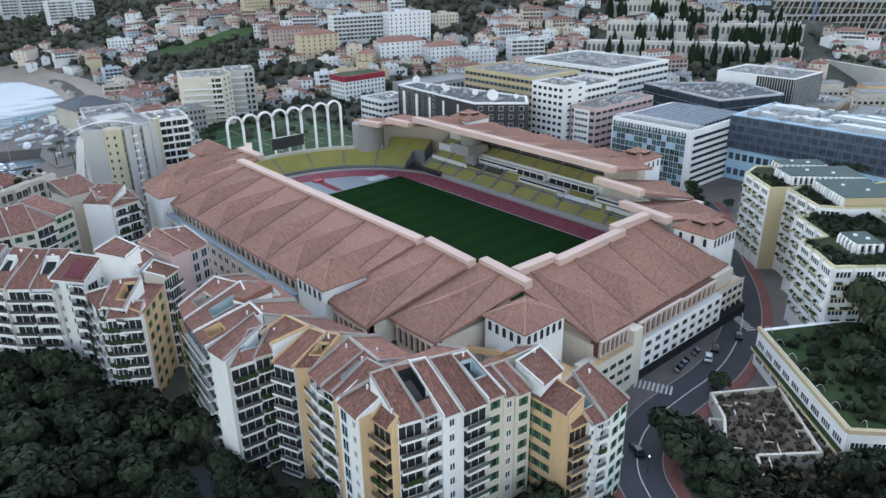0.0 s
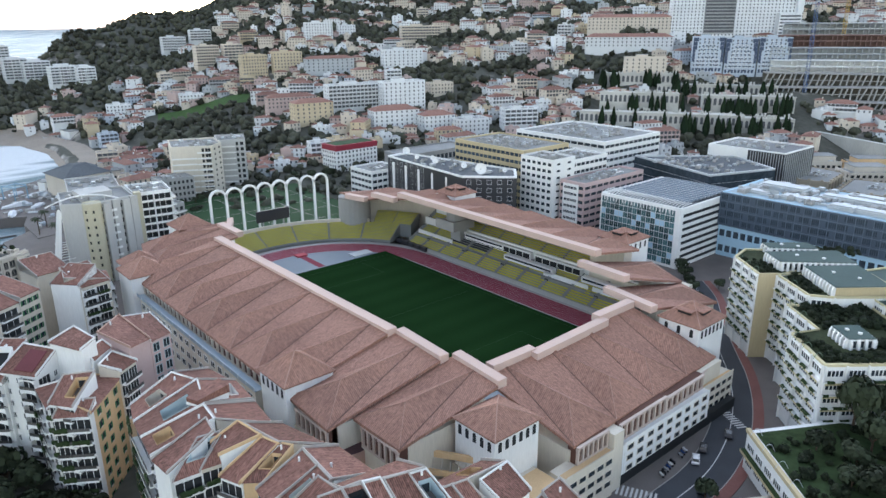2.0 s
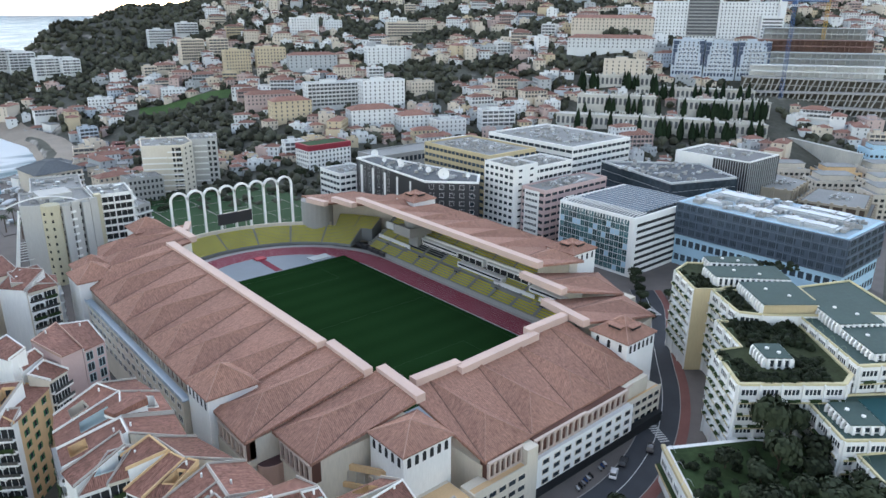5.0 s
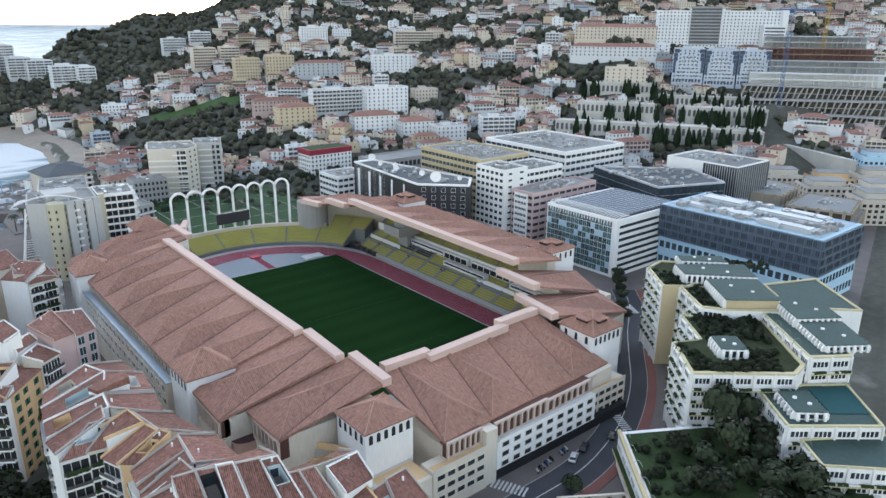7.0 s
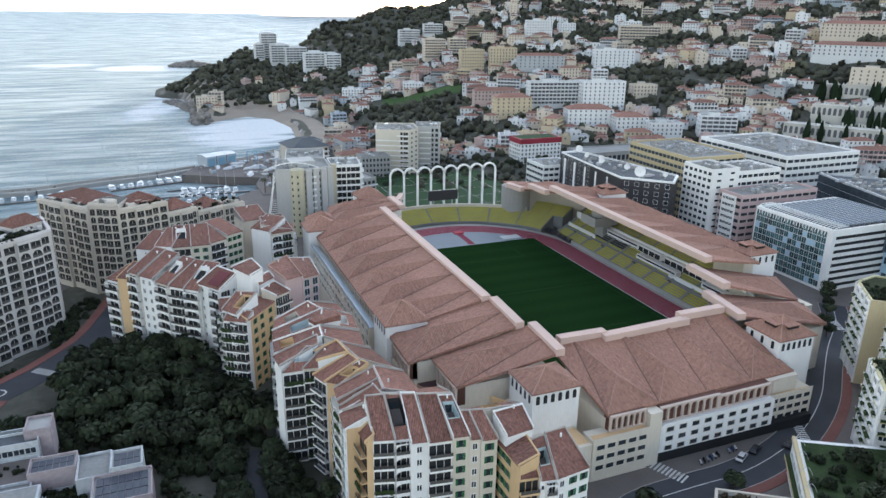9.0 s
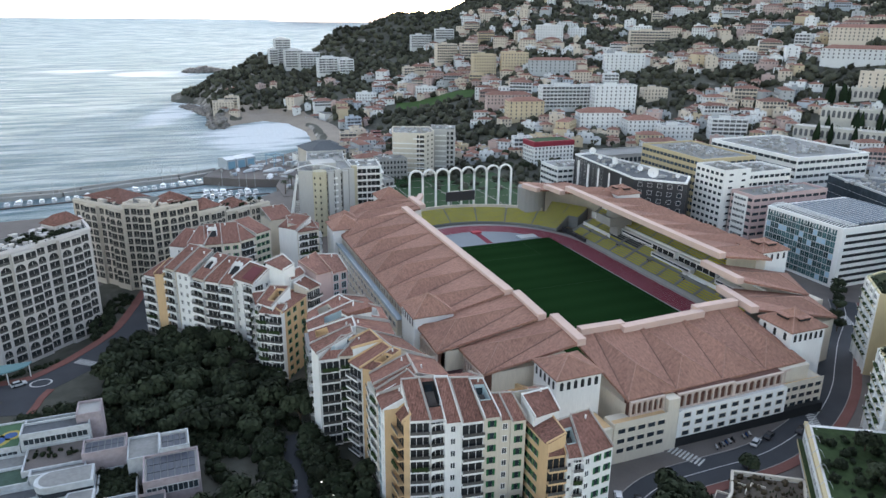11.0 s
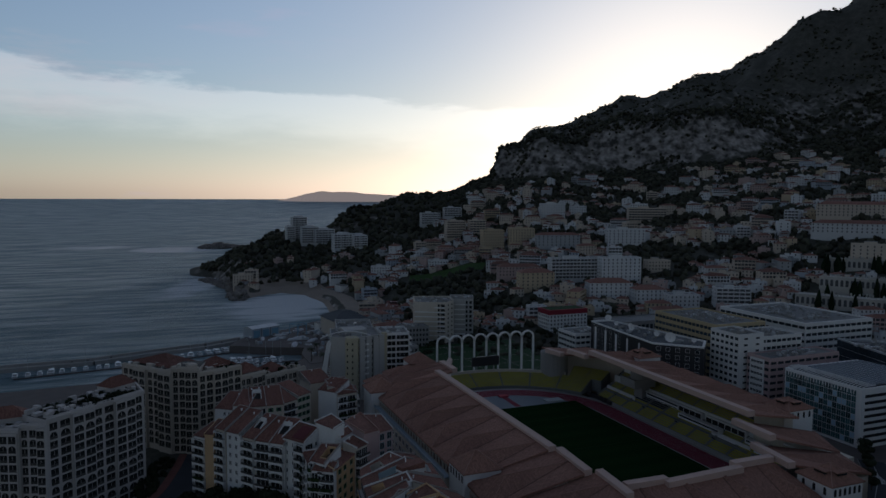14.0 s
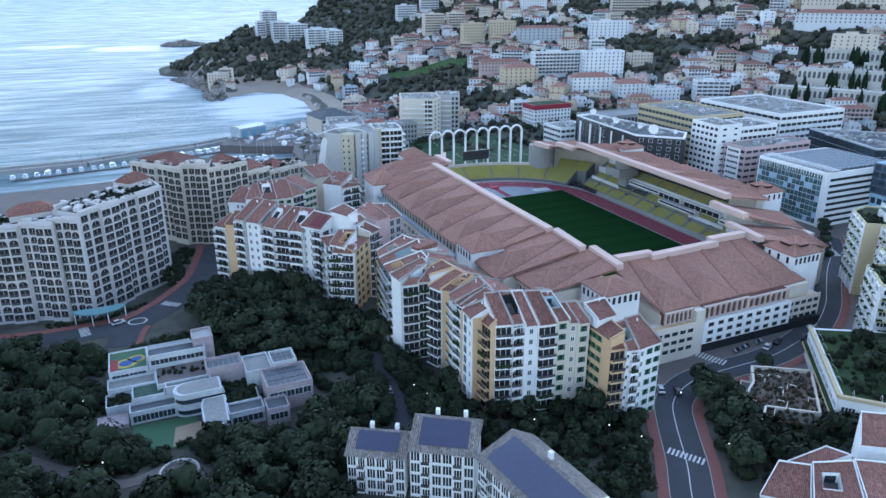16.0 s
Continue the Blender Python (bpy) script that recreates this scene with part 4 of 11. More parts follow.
def drum(x, y, r, z0, z1):
    s = Shape()
    n = 20
    s.prism([(x + r * math.cos(2 * math.pi * i / n), y + r * math.sin(2 * math.pi * i / n)) for i in range(n)], z0, z1)
    return part("stair_drum", s, [GREY], stadium, "bare grey concrete stair drum")


drum(43.5, 90, 7.2, 6, 22)
drum(58, 36, 4.5, 19.5, 26)
pulpit = part("pulpit", Shape().box(50.5, 30, 16.6, 62, 41, 19.5).box(50.5, 30, 19.5, 51, 41, 20.5).box(51, 30, 19.5, 60, 30.5, 20.5), [GREY], stadium, "grey concrete terrace under the stair drum")
part("prop_wall", Shape().box(57, 33, 8, 61, 39, 16.6), [GREY], pulpit)
STEP = surface("concrete_steps", (0.27, 0.27, 0.26), 0.85, 0.15)
ROWS_Y = [-50, -39, -28, -17, -6, 5, 16, 27, 38, 49, 58]
for tier, (x0, z0, rows, run, rise) in enumerate(((49.6, 6.6, 11, 0.95, 0.52), (62.2, 15.0, 11, 0.95, 0.62))):
    bank = Shape()
    for r in range(rows):
        bank.box(x0 + run * r, -52 if tier == 0 else -40, 5.3, x0 + run * (r + 1), 60, z0 + rise * r)
    tier_ob = part("seating_tier", bank.weld(), [STEP], stadium, "stepped grey concrete seating tier")
    for r in range(rows):
        for y0, y1 in zip(ROWS_Y, ROWS_Y[1:]):
            if tier == 1 and y0 < -45:
                continue
            if tier == 0 and r in (5, 10) and -30 < y0 < 35:
                continue
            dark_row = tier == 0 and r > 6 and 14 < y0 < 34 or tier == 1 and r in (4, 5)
            a, b, zz = x0 + run * r + 0.22, x0 + run * r + 0.72, z0 + rise * r
            s = Shape().box(a, y0 + 0.6, zz, b - 0.06, y1 - 0.6, zz + 0.26).box(b - 0.14, y0 + 0.6, zz + 0.26, b - 0.06, y1 - 0.6, zz + 0.42)
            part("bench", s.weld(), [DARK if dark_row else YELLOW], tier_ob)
for y in ROWS_Y[1:-1:2]:
    part("vomitory", Shape().box(53.2, y - 1.2, 6, 54.4, y + 1.2, 9.6).box(53.15, y - 0.8, 7.6, 53.25, y + 0.8, 9.3, 1), [STEP, DARK], stadium, "pale concrete stair mouth among the seats")
for y0, y1 in ((-28, -6), (-4, 18), (20, 34)):
    lounge = part("lounge", Shape().box(59.0, y0, 9, 61.2, y1, 14.4), [WHITE], stadium, "white lounge with a dark glass front")
    part("window_band", Shape().box(58.9, y0 + 0.4, 11.9, 59.0, y1 - 0.4, 13.8), [DARK], lounge)
    for i in range(7):
        part("mullion", Shape().box(58.8, lerp(y0 + 0.4, y1 - 0.4, i / 6) - 0.12, 11.9, 58.9, lerp(y0 + 0.4, y1 - 0.4, i / 6) + 0.12, 13.8), [WHITE], lounge)
for y0, y1 in ((-50, -36), (-34, -14), (36, 58)):
    part("section_wall", Shape().box(55.0, y0, 8, 55.35, y1, 11.1), [WHITE], stadium, "white low wall between seat sections")
    part("section_walk", Shape().box(53.6, y0, 8, 55.0, y1, 9.45), [STEP], stadium)
for y in ROWS_Y[1:-1]:
    part("aisle", Shape().poly([(49.4, y - 0.6, 6.85), (60.4, y - 0.6, 12.7), (60.4, y + 0.6, 12.7), (49.4, y + 0.6, 6.85)]), [STEP], stadium)
beam("track_wall", (48.4, -50, 6.9), (48.4, 62, 6.9), 0.5, 1.6, GREY)
beam("tier_wall", (61.0, -50, 15.2), (61.0, 60, 15.2), 0.6, 3.0, WHITE)
for y0, y1, x, z in ((-46, -30, 56.5, 11.0), (-18, 6, 55.0, 10.5), (10, 32, 58.5, 12.4)):
    box = part("press_box", Shape().box(x, y0, z, x + 2.4, y1, z + 1.9), [WHITE], stadium, "white press box among the seats")
    part("window_band", Shape().box(x - 0.05, y0 + 0.6, z + 0.8, x, y1 - 0.6, z + 1.5), [GLASS], box)
for i in range(5):
    part("dugout", Shape().box(47.2, 44 + i * 4.2, 5.5, 48.9, 47.4 + i * 4.2, 7.2), [BLACK_CLAD], stadium)
# curved end stand
for r in range(21):
    rad, z = 50.2 + 0.9 * r, 6.6 + 0.38 * r
    s = Shape()
    rowsh = []
    # the upper rows fill only the corner beside the main stand
    a0, a1 = (radians(28), radians(106)) if r < 12 else (radians(23), radians(40))
    n, parts_ = (22, 5) if r < 12 else (5, 2)
    for i in range(n):
        b0, b1 = lerp(a0, a1, i / n), lerp(a0, a1, (i + 1) / n)
        P = [(rr * math.cos(b), 41 + rr * math.sin(b)) for rr, b in ((rad, b0), (rad + 0.91, b0), (rad + 0.91, b1), (rad, b1))]
        s.prism(P, 5.3, z)
    tier_ob = part("seating_step", s.weld(), [STEP], stadium)
    for sec in range(parts_):
        s = Shape()
        for i in range(5):
            b0 = lerp(a0, a1, (sec + 0.03 + 0.94 * i / 5) / parts_)
            b1 = lerp(a0, a1, (sec + 0.03 + 0.94 * (i + 1) / 5) / parts_)
            P = [(rr * math.cos(b), 41 + rr * math.sin(b)) for rr, b in ((rad + 0.22, b0), (rad + 0.7, b0), (rad + 0.7, b1), (rad + 0.22, b1))]
            s.prism(P, z, z + 0.3)
        part("bench", s.weld(), [YELLOW], tier_ob)
part("end_wall", Shape().prism([(62 * math.cos(a), 41 + 62 * math.sin(a)) for a in (radians(42 + 3.2 * i) for i in range(21))] + [(62.8 * math.cos(a), 41 + 62.8 * math.sin(a)) for a in (radians(106 - 3.2 * i) for i in range(21))], 0, 12.2), [CREAM], stadium)

# the row of tall arches behind the curved end
arcade = thing("arcade", "row of tall slender white concrete arches", "arches", at=(0, 106, 0))
AX = [-17.0 + 7.07 * i for i in range(9)]
for i, x in enumerate(AX):
    part("pillar", Shape().box(x - 0.42, -0.5, 0, x + 0.42, 0.5, 27.2), [WHITE], arcade)
for x0, x1 in zip(AX, AX[1:]):
    s = Shape()
    cx, r = (x0 + x1) / 2, (x1 - x0) / 2 - 0.42
    for k in range(12):
        b0, b1 = math.pi * k / 12, math.pi * (k + 1) / 12
        for ra, rb in ((r, r + 0.84),):
            P = [(cx + rr * math.cos(b), rr * math.sin(b) + 27.2) for rr, b in ((ra, b0), (rb, b0), (rb, b1), (ra, b1))]
            lo = [(p[0], -0.5, p[1]) for p in P]
            hi = [(p[0], 0.5, p[1]) for p in P]
            s.poly(lo).poly(hi[::-1])
            for a, b in ((0, 1), (1, 2), (2, 3), (3, 0)):
                s.poly([lo[b], lo[a], hi[a], hi[b]])
    part("arch", s, [WHITE], arcade)
board = thing("scoreboard", "large dark electronic scoreboard on posts", "scoreboard", at=(10.4, 104.8, 0))
part("screen", Shape().box(-7.6, -0.1, 13.9, 7.6, 0, 18.4), [BLACK_CLAD], board, "dark switched-off screen")
part("casing", Shape().box(-7.9, 0.02, 13.6, 7.9, 0.9, 18.7), [BLACK_CLAD], board)
for x in (-5, 5):
    part("post", Shape().box(x - 0.25, 0.2, 0, x + 0.25, 0.7, 13.6), [GREY], board)
# training ground behind the arches
solid("turf", Shape().prism([(-24, 116), (66, 112), (72, 196), (2, 196)], 2, 5.6), [TURF], "green artificial training pitch behind the arches", "training pitch", kind="structure")
tl = Shape()
for k in range(5):
    y = 120 + 17 * k
    tl.poly([(x, yy, 5.62) for x, yy in rect(-8 + 2 * k, y, 60, y + 0.25)])
for x in (-2, 20, 42, 60):
    tl.poly([(xx, yy, 5.625) for xx, yy in rect(x, 120, x + 0.25, 190)])
solid("pitch_marking", tl, [LANE], "white lines on the training pitch", "pitch marking", kind="structure")
# ---- blocks of flats ----
RAIL = surface("balcony_rail", (0.10, 0.095, 0.09), 0.6, 0.4, objects=0.8)
RED_SHEET = surface("dark_red_sheet", (0.16, 0.05, 0.055), 0.7, 0.25)
SHUTTER = surface("green_shutter", (0.04, 0.16, 0.07), 0.6, 0.2)
TEAL = surface("pale_blue_render", (0.50, 0.60, 0.62), 0.8, 0.15)
COPING = surface("party_wall_coping", (0.50, 0.46, 0.42), 0.85, 0.2)
PLANTS = surface("balcony_plants", (0.035, 0.055, 0.022), 0.9, 0.4, 3.0)
BALCONIES = {}


def balcony_mesh(w, wall, out=1.3, arched=False):
    """A balcony with its opening: slab, low wall, rail and a flush dark face for the shaded recess; x from the left
    edge, y inwards, z up from its floor.
    """
    w = round(w, 1)
    key = (w, wall.name, round(out, 1), arched)
    if key not in BALCONIES:
        s = Shape()
        prof = [(0, -0.22), (-out, -0.22), (-out, 0.26), (-out, 0.98), (-out + 0.08, 0.98), (-out + 0.08, 0.26), (-out + 0.08, 0), (-0.03, 0)]
        for (p, q), mt in zip(zip(prof, prof[1:]), (0, 0, 2, 2, 2, 0, 0)):
            s.poly([(0, *p), (w, *p), (w, *q), (0, *q)], mt)
        for x in (0, w):
            s.poly([(x, *p) for p in prof], 0)
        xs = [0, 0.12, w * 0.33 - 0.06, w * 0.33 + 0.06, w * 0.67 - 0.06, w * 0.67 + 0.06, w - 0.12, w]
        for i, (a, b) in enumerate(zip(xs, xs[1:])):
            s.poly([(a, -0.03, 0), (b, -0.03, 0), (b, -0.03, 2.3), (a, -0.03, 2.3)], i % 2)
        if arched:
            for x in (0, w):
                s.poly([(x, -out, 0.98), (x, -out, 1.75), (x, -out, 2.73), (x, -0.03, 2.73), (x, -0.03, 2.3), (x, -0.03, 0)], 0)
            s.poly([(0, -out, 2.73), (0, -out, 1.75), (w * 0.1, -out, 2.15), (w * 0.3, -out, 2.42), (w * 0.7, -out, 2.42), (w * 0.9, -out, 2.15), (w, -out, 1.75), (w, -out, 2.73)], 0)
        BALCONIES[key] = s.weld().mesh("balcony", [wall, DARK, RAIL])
    return BALCONIES[key]


def shuttered(rim=CREAM):
    key = ("shuttered", rim.name)
    if key not in WINDOWS:
        s = Shape().poly([(-0.45, -0.03, 0), (0.45, -0.03, 0), (0.45, -0.03, 1.5), (-0.45, -0.03, 1.5)], 1)
        s.box(-0.95, -0.1, -0.02, -0.47, -0.04, 1.52, 2).box(0.47, -0.1, -0.02, 0.95, -0.04, 1.52, 2)
        s.box(-0.6, -0.12, -0.12, 0.6, 0.02, -0.02, 0)
        WINDOWS[key] = s.mesh("window", [rim, GLASS, SHUTTER])
    return WINDOWS[key]


def hedge_mesh(w):
    """Plants that hang over a balcony front: an uneven strip."""
    w = round(w, 1)
    if ("hedge", w) not in BALCONIES:
        s, r = Shape(), random.Random(int(w * 10))
        n = max(3, int(w / 0.5))
        rows = [[(lerp(w * 0.08, w * 0.92, i / n), y + r.uniform(-0.1, 0.1), z + r.uniform(-0.14, 0.14)) for i in range(n + 1)] for y, z in ((-1.3, 0.1), (-1.55, 0.5), (-1.4, 1.05), (-1.05, 1.1), (-0.95, 0.3))]
        for ra, rb in zip(rows, rows[1:]):
            for i in range(n):
                s.poly([ra[i], ra[i + 1], rb[i + 1], rb[i]])
        BALCONIES["hedge", w] = s.weld().mesh("hedge", [PLANTS])
    return BALCONIES["hedge", w]


def fill_columns(body, columns, x, front, floors, storey, wall, rim, m=None):
    """Columns of balconies or windows up a wall: (kind, width in metres), from x on, below the eave at front."""
    m = m or Matrix()
    for kind, cw in columns:
        for f in range(floors):
            z = front - 0.45 - (f + 1) * storey
            if kind.startswith("balc"):
                ob = part("balcony", balcony_mesh(cw, rim if "y" not in kind[4:] else wall, 1.3, "a" in kind[4:]), None, body, m=m @ pose(x, 0, z))
                if RNG.random() < (0.75 if "g" in kind[4:] else 0.12):
                    part("hedge", hedge_mesh(cw), None, ob)
            elif kind == "win":
                n = max(1, round(cw / 2.4))
                for i in range(n):
                    part("window", window_mesh(0.9, 1.3, 0.1, 2, GLASS, rim), None, body, m=m @ pose(x + cw * (i + 0.5) / n, 0, z + 0.85))
            elif kind == "shut":
                n = max(1, round(cw / 2.6))
                for i in range(n):
                    part("window", shuttered(), None, body, m=m @ pose(x + cw * (i + 0.5) / n, 0, z + 0.75))
            elif kind == "tall":
                part("window", window_mesh(min(1.7, cw * 0.62), 2.1, 0.1, 2, GLASS, TEAL), None, body, m=m @ pose(x + cw / 2, 0, z + 0.2))
            elif kind == "small":
                part("window", window_mesh(0.55, 0.9, 0.08, 1, GLASS, rim), None, body, m=m @ pose(x + cw / 2, 0, z + 1.0))
        x += cw


def stair(block, quad, zf, zb, wall, front=(), right=(), left=(), rim=None, hole=None, base=-3.0, storey=2.95):
    """One stair of a block of flats over four corners (front left, front right, back right, back left), with a tiled roof that
    rises from zf to zb, upstands along its edges, columns on its sides, and a sunken roof terrace (u0, u1, v0, v1, material)."""
    rim = rim or COPING
    A, B, C, D = (Vector(p) for p in quad)
    zs = (zf, zf, zb, zb)
    drop = 2.3 if hole else 0.12
    body = part("wall", Shape().prism(quad, base, [z - drop for z in zs]), [wall], block)

    def on(u, v, lift=0.0):
        p = A.lerp(B, u).lerp(D.lerp(C, u), v)
        return (p.x, p.y, lerp(zf, zb, v) + lift)

    roof = Shape()
    if hole:
        u0, u1, v0, v1, inner = hole
        for a, b, c, d in ((0, 1, 0, v0), (0, 1, v1, 1), (0, u0, v0, v1), (u1, 1, v0, v1)):
            roof.poly([on(a, c), on(b, c), on(b, d), on(a, d)])
        attic = Shape()
        rect_ = ((0, 0), (1, 0), (1, 1), (0, 1))
        for (a, c), (b, d) in zip(rect_, rect_[1:] + rect_[:1]):
            attic.poly([on(a, c, -drop), on(b, d, -drop), on(b, d, -0.02), on(a, c, -0.02)])
        part("attic_wall", attic, [wall], body)
        pit = Shape()
        ring_ = ((u0, v0), (u1, v0), (u1, v1), (u0, v1))
        for (a, c), (b, d) in zip(ring_, ring_[1:] + ring_[:1]):
            pit.poly([on(a, c, -2.28), on(b, d, -2.28), on(b, d, 0.3), on(a, c, 0.3)])
        pit.poly([on(a, c, -2.2) for a, c in ring_], 1)
        u2 = lerp(u0, u1, 0.85)
        pit.poly([on(lerp(u0, u1, 0.2), v1 - 0.01, -2.1), on(u2, v1 - 0.01, -2.1), on(u2, v1 - 0.01, -0.4), on(lerp(u0, u1, 0.2), v1 - 0.01, -0.4)], 2)
        part("roof_terrace", pit, [inner, PAVING, GLASS], body, "sunken roof terrace with pale walls")
    else:
        roof.poly([on(0, 0), on(1, 0), on(1, 1), on(0, 1)])
        for (a, c), (b, d) in (((0, 0), (1, 0)), ((1, 0), (1, 1)), ((1, 1), (0, 1)), ((0, 1), (0, 0))):
            roof.poly([on(a, c, -0.12), on(b, d, -0.12), on(b, d), on(a, c)])
    out = (A - D).normalized() * 0.45
    lip = [on(0, 0), on(1, 0)]
    roof.poly([(lip[0][0] + out.x, lip[0][1] + out.y, zf - 0.2), (lip[1][0] + out.x, lip[1][1] + out.y, zf - 0.2), lip[1], lip[0]])
    part("roof", roof, [TILE_FLAT], body)
    for u in (0, 1):
        side = (B - A).normalized() * (0.15 if u == 0 else -0.15)
        e = [Vector(on(u, 0)) + Vector((out.x, out.y, 0)), Vector(on(u, 1))]
        o = Vector((side.x, side.y, 0))
        up = Vector((0, 0, 0.38))
        dn = Vector((0, 0, -0.3))
        s = Shape()
        for k in ((e[0] + dn, e[1] + dn, e[1] + up, e[0] + up), (e[0] + o + dn, e[1] + o + dn, e[1] + o + up, e[0] + o + up), (e[0] + up, e[1] + up, e[1] + o + up, e[0] + o + up), (e[0] + dn, e[0] + o + dn, e[0] + o + up, e[0] + up), (e[1] + dn, e[1] + o + dn, e[1] + o + up, e[1] + up)):
            s.poly(k)
        part("parapet", s.weld(), [rim], body)
    part("ridge_cap", Shape().bar(on(0, 1, 0.05), on(1, 1, 0.05), 0.2, 5), [rim], body)
    if (B - A).length > 3.4 and RNG.random() < 0.5:
        p = Vector(on(RNG.uniform(0.3, 0.7), RNG.uniform(0.75, 0.92)))
        part("roof_vent", Shape().bar(p, p + Vector((0, 0, 0.8)), 0.2, 8), [WHITE], body)
    for cols, P, Q, top in ((front, A, B, zf), (right, B, C, zf), (left, D, A, zf)):
        if cols:
            d = Q - P
            scale = d.length / sum(c[1] for c in cols)
            fill_columns(body, [(k, c * scale) for k, c in cols], 0, top, int((top - base - 0.6) / storey), storey, wall, WHITE, pose(P.x, P.y, 0, 0, 0, math.degrees(math.atan2(d.y, d.x))))
    return body


def unit(block, P, Q, depth, front, back, wall, columns, base=-3.0, storey=2.95, parapet=WHITE, terrace=None, top=0.0, side_win=None):
    """One stair of a block of flats: front wall P-Q (outside on its right), a roof that rises inwards, low walls on both edges of the
    roof, and columns of balconies or windows: (kind, width in metres)."""
    P, Q = Vector(P), Vector(Q)
    d = Q - P
    w = d.length
    ang = math.degrees(math.atan2(d.y, d.x))
    m = pose(P.x, P.y, 0, 0, 0, ang)
    body = part("wall", Shape().prism(rect(0, 0, w, depth), base, [front, front, back, back]), [wall], block, m=m)
    slope = (back - front) / depth
    s = Shape()
    lo, hi = front - 0.35 * slope + 0.02, back + 0.02
    pts = [(0.2, -0.35, lo), (w - 0.2, -0.35, lo), (w - 0.2, depth, hi), (0.2, depth, hi)]
    up = [(x, y, z + 0.25) for x, y, z in pts]
    s.poly(up)
    for i in range(4):
        j = (i + 1) % 4
        s.poly([pts[i], pts[j], up[j], up[i]])
    roof = part("roof", s, [TILE_FLAT], body)
    for x0, x1 in ((0, 0.17), (w - 0.17, w)):
        part("parapet", Shape().prism([(x0, -0.45), (x1, -0.45), (x1, depth + 0.1), (x0, depth + 0.1)], front - 0.6, [front + 0.36 + top, front + 0.36 + top, back + 0.38 + top, back + 0.38 + top]), [COPING if parapet is WHITE else parapet], body)
    part("parapet", Shape().box(0.35, depth - 0.15, back - 0.5, w - 0.35, depth + 0.1, back + 0.36), [COPING if parapet is WHITE else parapet], body)
    if terrace:
        x0, x1, y0, y1, tm = terrace
        za, zb = front + slope * y0 + 0.3, front + slope * y1 + 0.3
        # not cut in: a near-black sheet on the roof paints the terrace's shade
        t = part("roof_terrace", Shape().prism(rect(x0, y0, x1, y1), za - 0.1, [za + 0.02, za + 0.02, zb + 0.02, zb + 0.02]), [DARK], body, "sunken roof terrace with pale walls")
        part("terrace_wall", Shape().prism(rect(x0, y1, x1, y1 + 0.25), zb - 0.4, zb + 1.5), [tm], t)
        part("terrace_wall", Shape().prism(rect(x1, y0, x1 + 0.25, y1), za, [za + 0.3, za + 0.3, zb + 1.5, zb + 1.5]), [tm], t)
        part("terrace_wall", Shape().prism(rect(x0 - 0.25, y0, x0, y1), za, [za + 0.3, za + 0.3, zb + 1.0, zb + 1.0]), [WHITE], t)
    if w > 4.4 and RNG.random() < 0.6:
        vx, vy = w * RNG.uniform(0.25, 0.75), depth * RNG.uniform(0.72, 0.9)
        vz = front + slope * vy
        part("roof_vent", Shape().bar((vx, vy, vz), (vx, vy, vz + 0.8), 0.22, 8).bar((vx, vy, vz + 0.8), (vx, vy, vz + 0.95), 0.36, 8), [WHITE], body)
    floors = int((front - base - 0.6) / storey)
    fill_columns(body, columns, 0.2, front, floors, storey, wall, parapet)
    if side_win:
        for f in range(floors):
            for y in side_win:
                part("window", shuttered(), None, body, m=pose(0, y, front - 0.45 - (f + 1) * storey + 0.75) @ pose(0, 0, 0, 0, 0, -90))
    return body


# the block nearest the stadium, turned to the park
near_flats = thing("apartment_block", "white and ochre terraced flats with tiled roofs and balconies", "apartment block", "park-side flats", at=(0, 0, 0))
stair(near_flats, [(-94.6, -33.2), (-96.4, -40.8), (-82.6, -39.5), (-85.4, -32.0)], 23.5, 27.0, OCHRE, [("balcy", 1), ("balcy", 1)], rim=WHITE, hole=(0.3, 0.75, 0.25, 0.55, BEIGE))
stair(near_flats, [(-96.5, -41.2), (-97.3, -48.0), (-86.2, -51.0), (-83.2, -40.4)], 24.0, 28.0, CREAM, [("balcg", 1), ("balc", 1)], rim=WHITE, hole=(0.35, 0.8, 0.35, 0.8, TEAL))
stair(near_flats, [(-97.4, -48.2), (-98.2, -55.6), (-87.0, -57.6), (-86.4, -51.2)], 24.2, 28.0, WHITE, [("balcy", 1), ("balc", 1)], rim=WHITE, hole=(0.2, 0.7, 0.12, 0.4, OCHRE))
stair(near_flats, [(-99.0, -58.4), (-98.4, -64.4), (-88.8, -61.2), (-88.0, -56.0)], 25.5, 28.0, WHITE, left=[("small", 3), ("balc", 3)])
stair(near_flats, [(-98.2, -65.6), (-93.5, -66.0), (-87.4, -61.2), (-91.6, -60.6)], 24.5, 27.5, WHITE, [("balc", 4.4)], hole=(0.15, 0.9, 0.35, 0.85, TEAL))
stair(near_flats, [(-93.5, -66.2), (-89.4, -66.8), (-85.4, -64.8), (-87.2, -61.8)], 25.0, 27.6, CREAM, [("balcg", 4.2)])
stair(near_flats, [(-89.6, -62.2), (-90.2, -67.0), (-83.6, -69.6), (-84.6, -62.6)], 26.7, 29.0, WHITE, right=[("blank", 6)], rim=OCHRE)
stair(near_flats, [(-91.9, -70.4), (-90.2, -74.8), (-82.2, -73.4), (-83.4, -69.4)], 25.2, 28.5, WHITE, [("balc", 4)], rim=OCHRE)
stair(near_flats, [(-90.0, -75.0), (-87.0, -77.4), (-80.4, -75.2), (-81.9, -72.8)], 25.5, 28.3, OCHRE, [("blank", 3)], rim=OCHRE, hole=(0.2, 0.8, 0.3, 0.7, OCHRE))
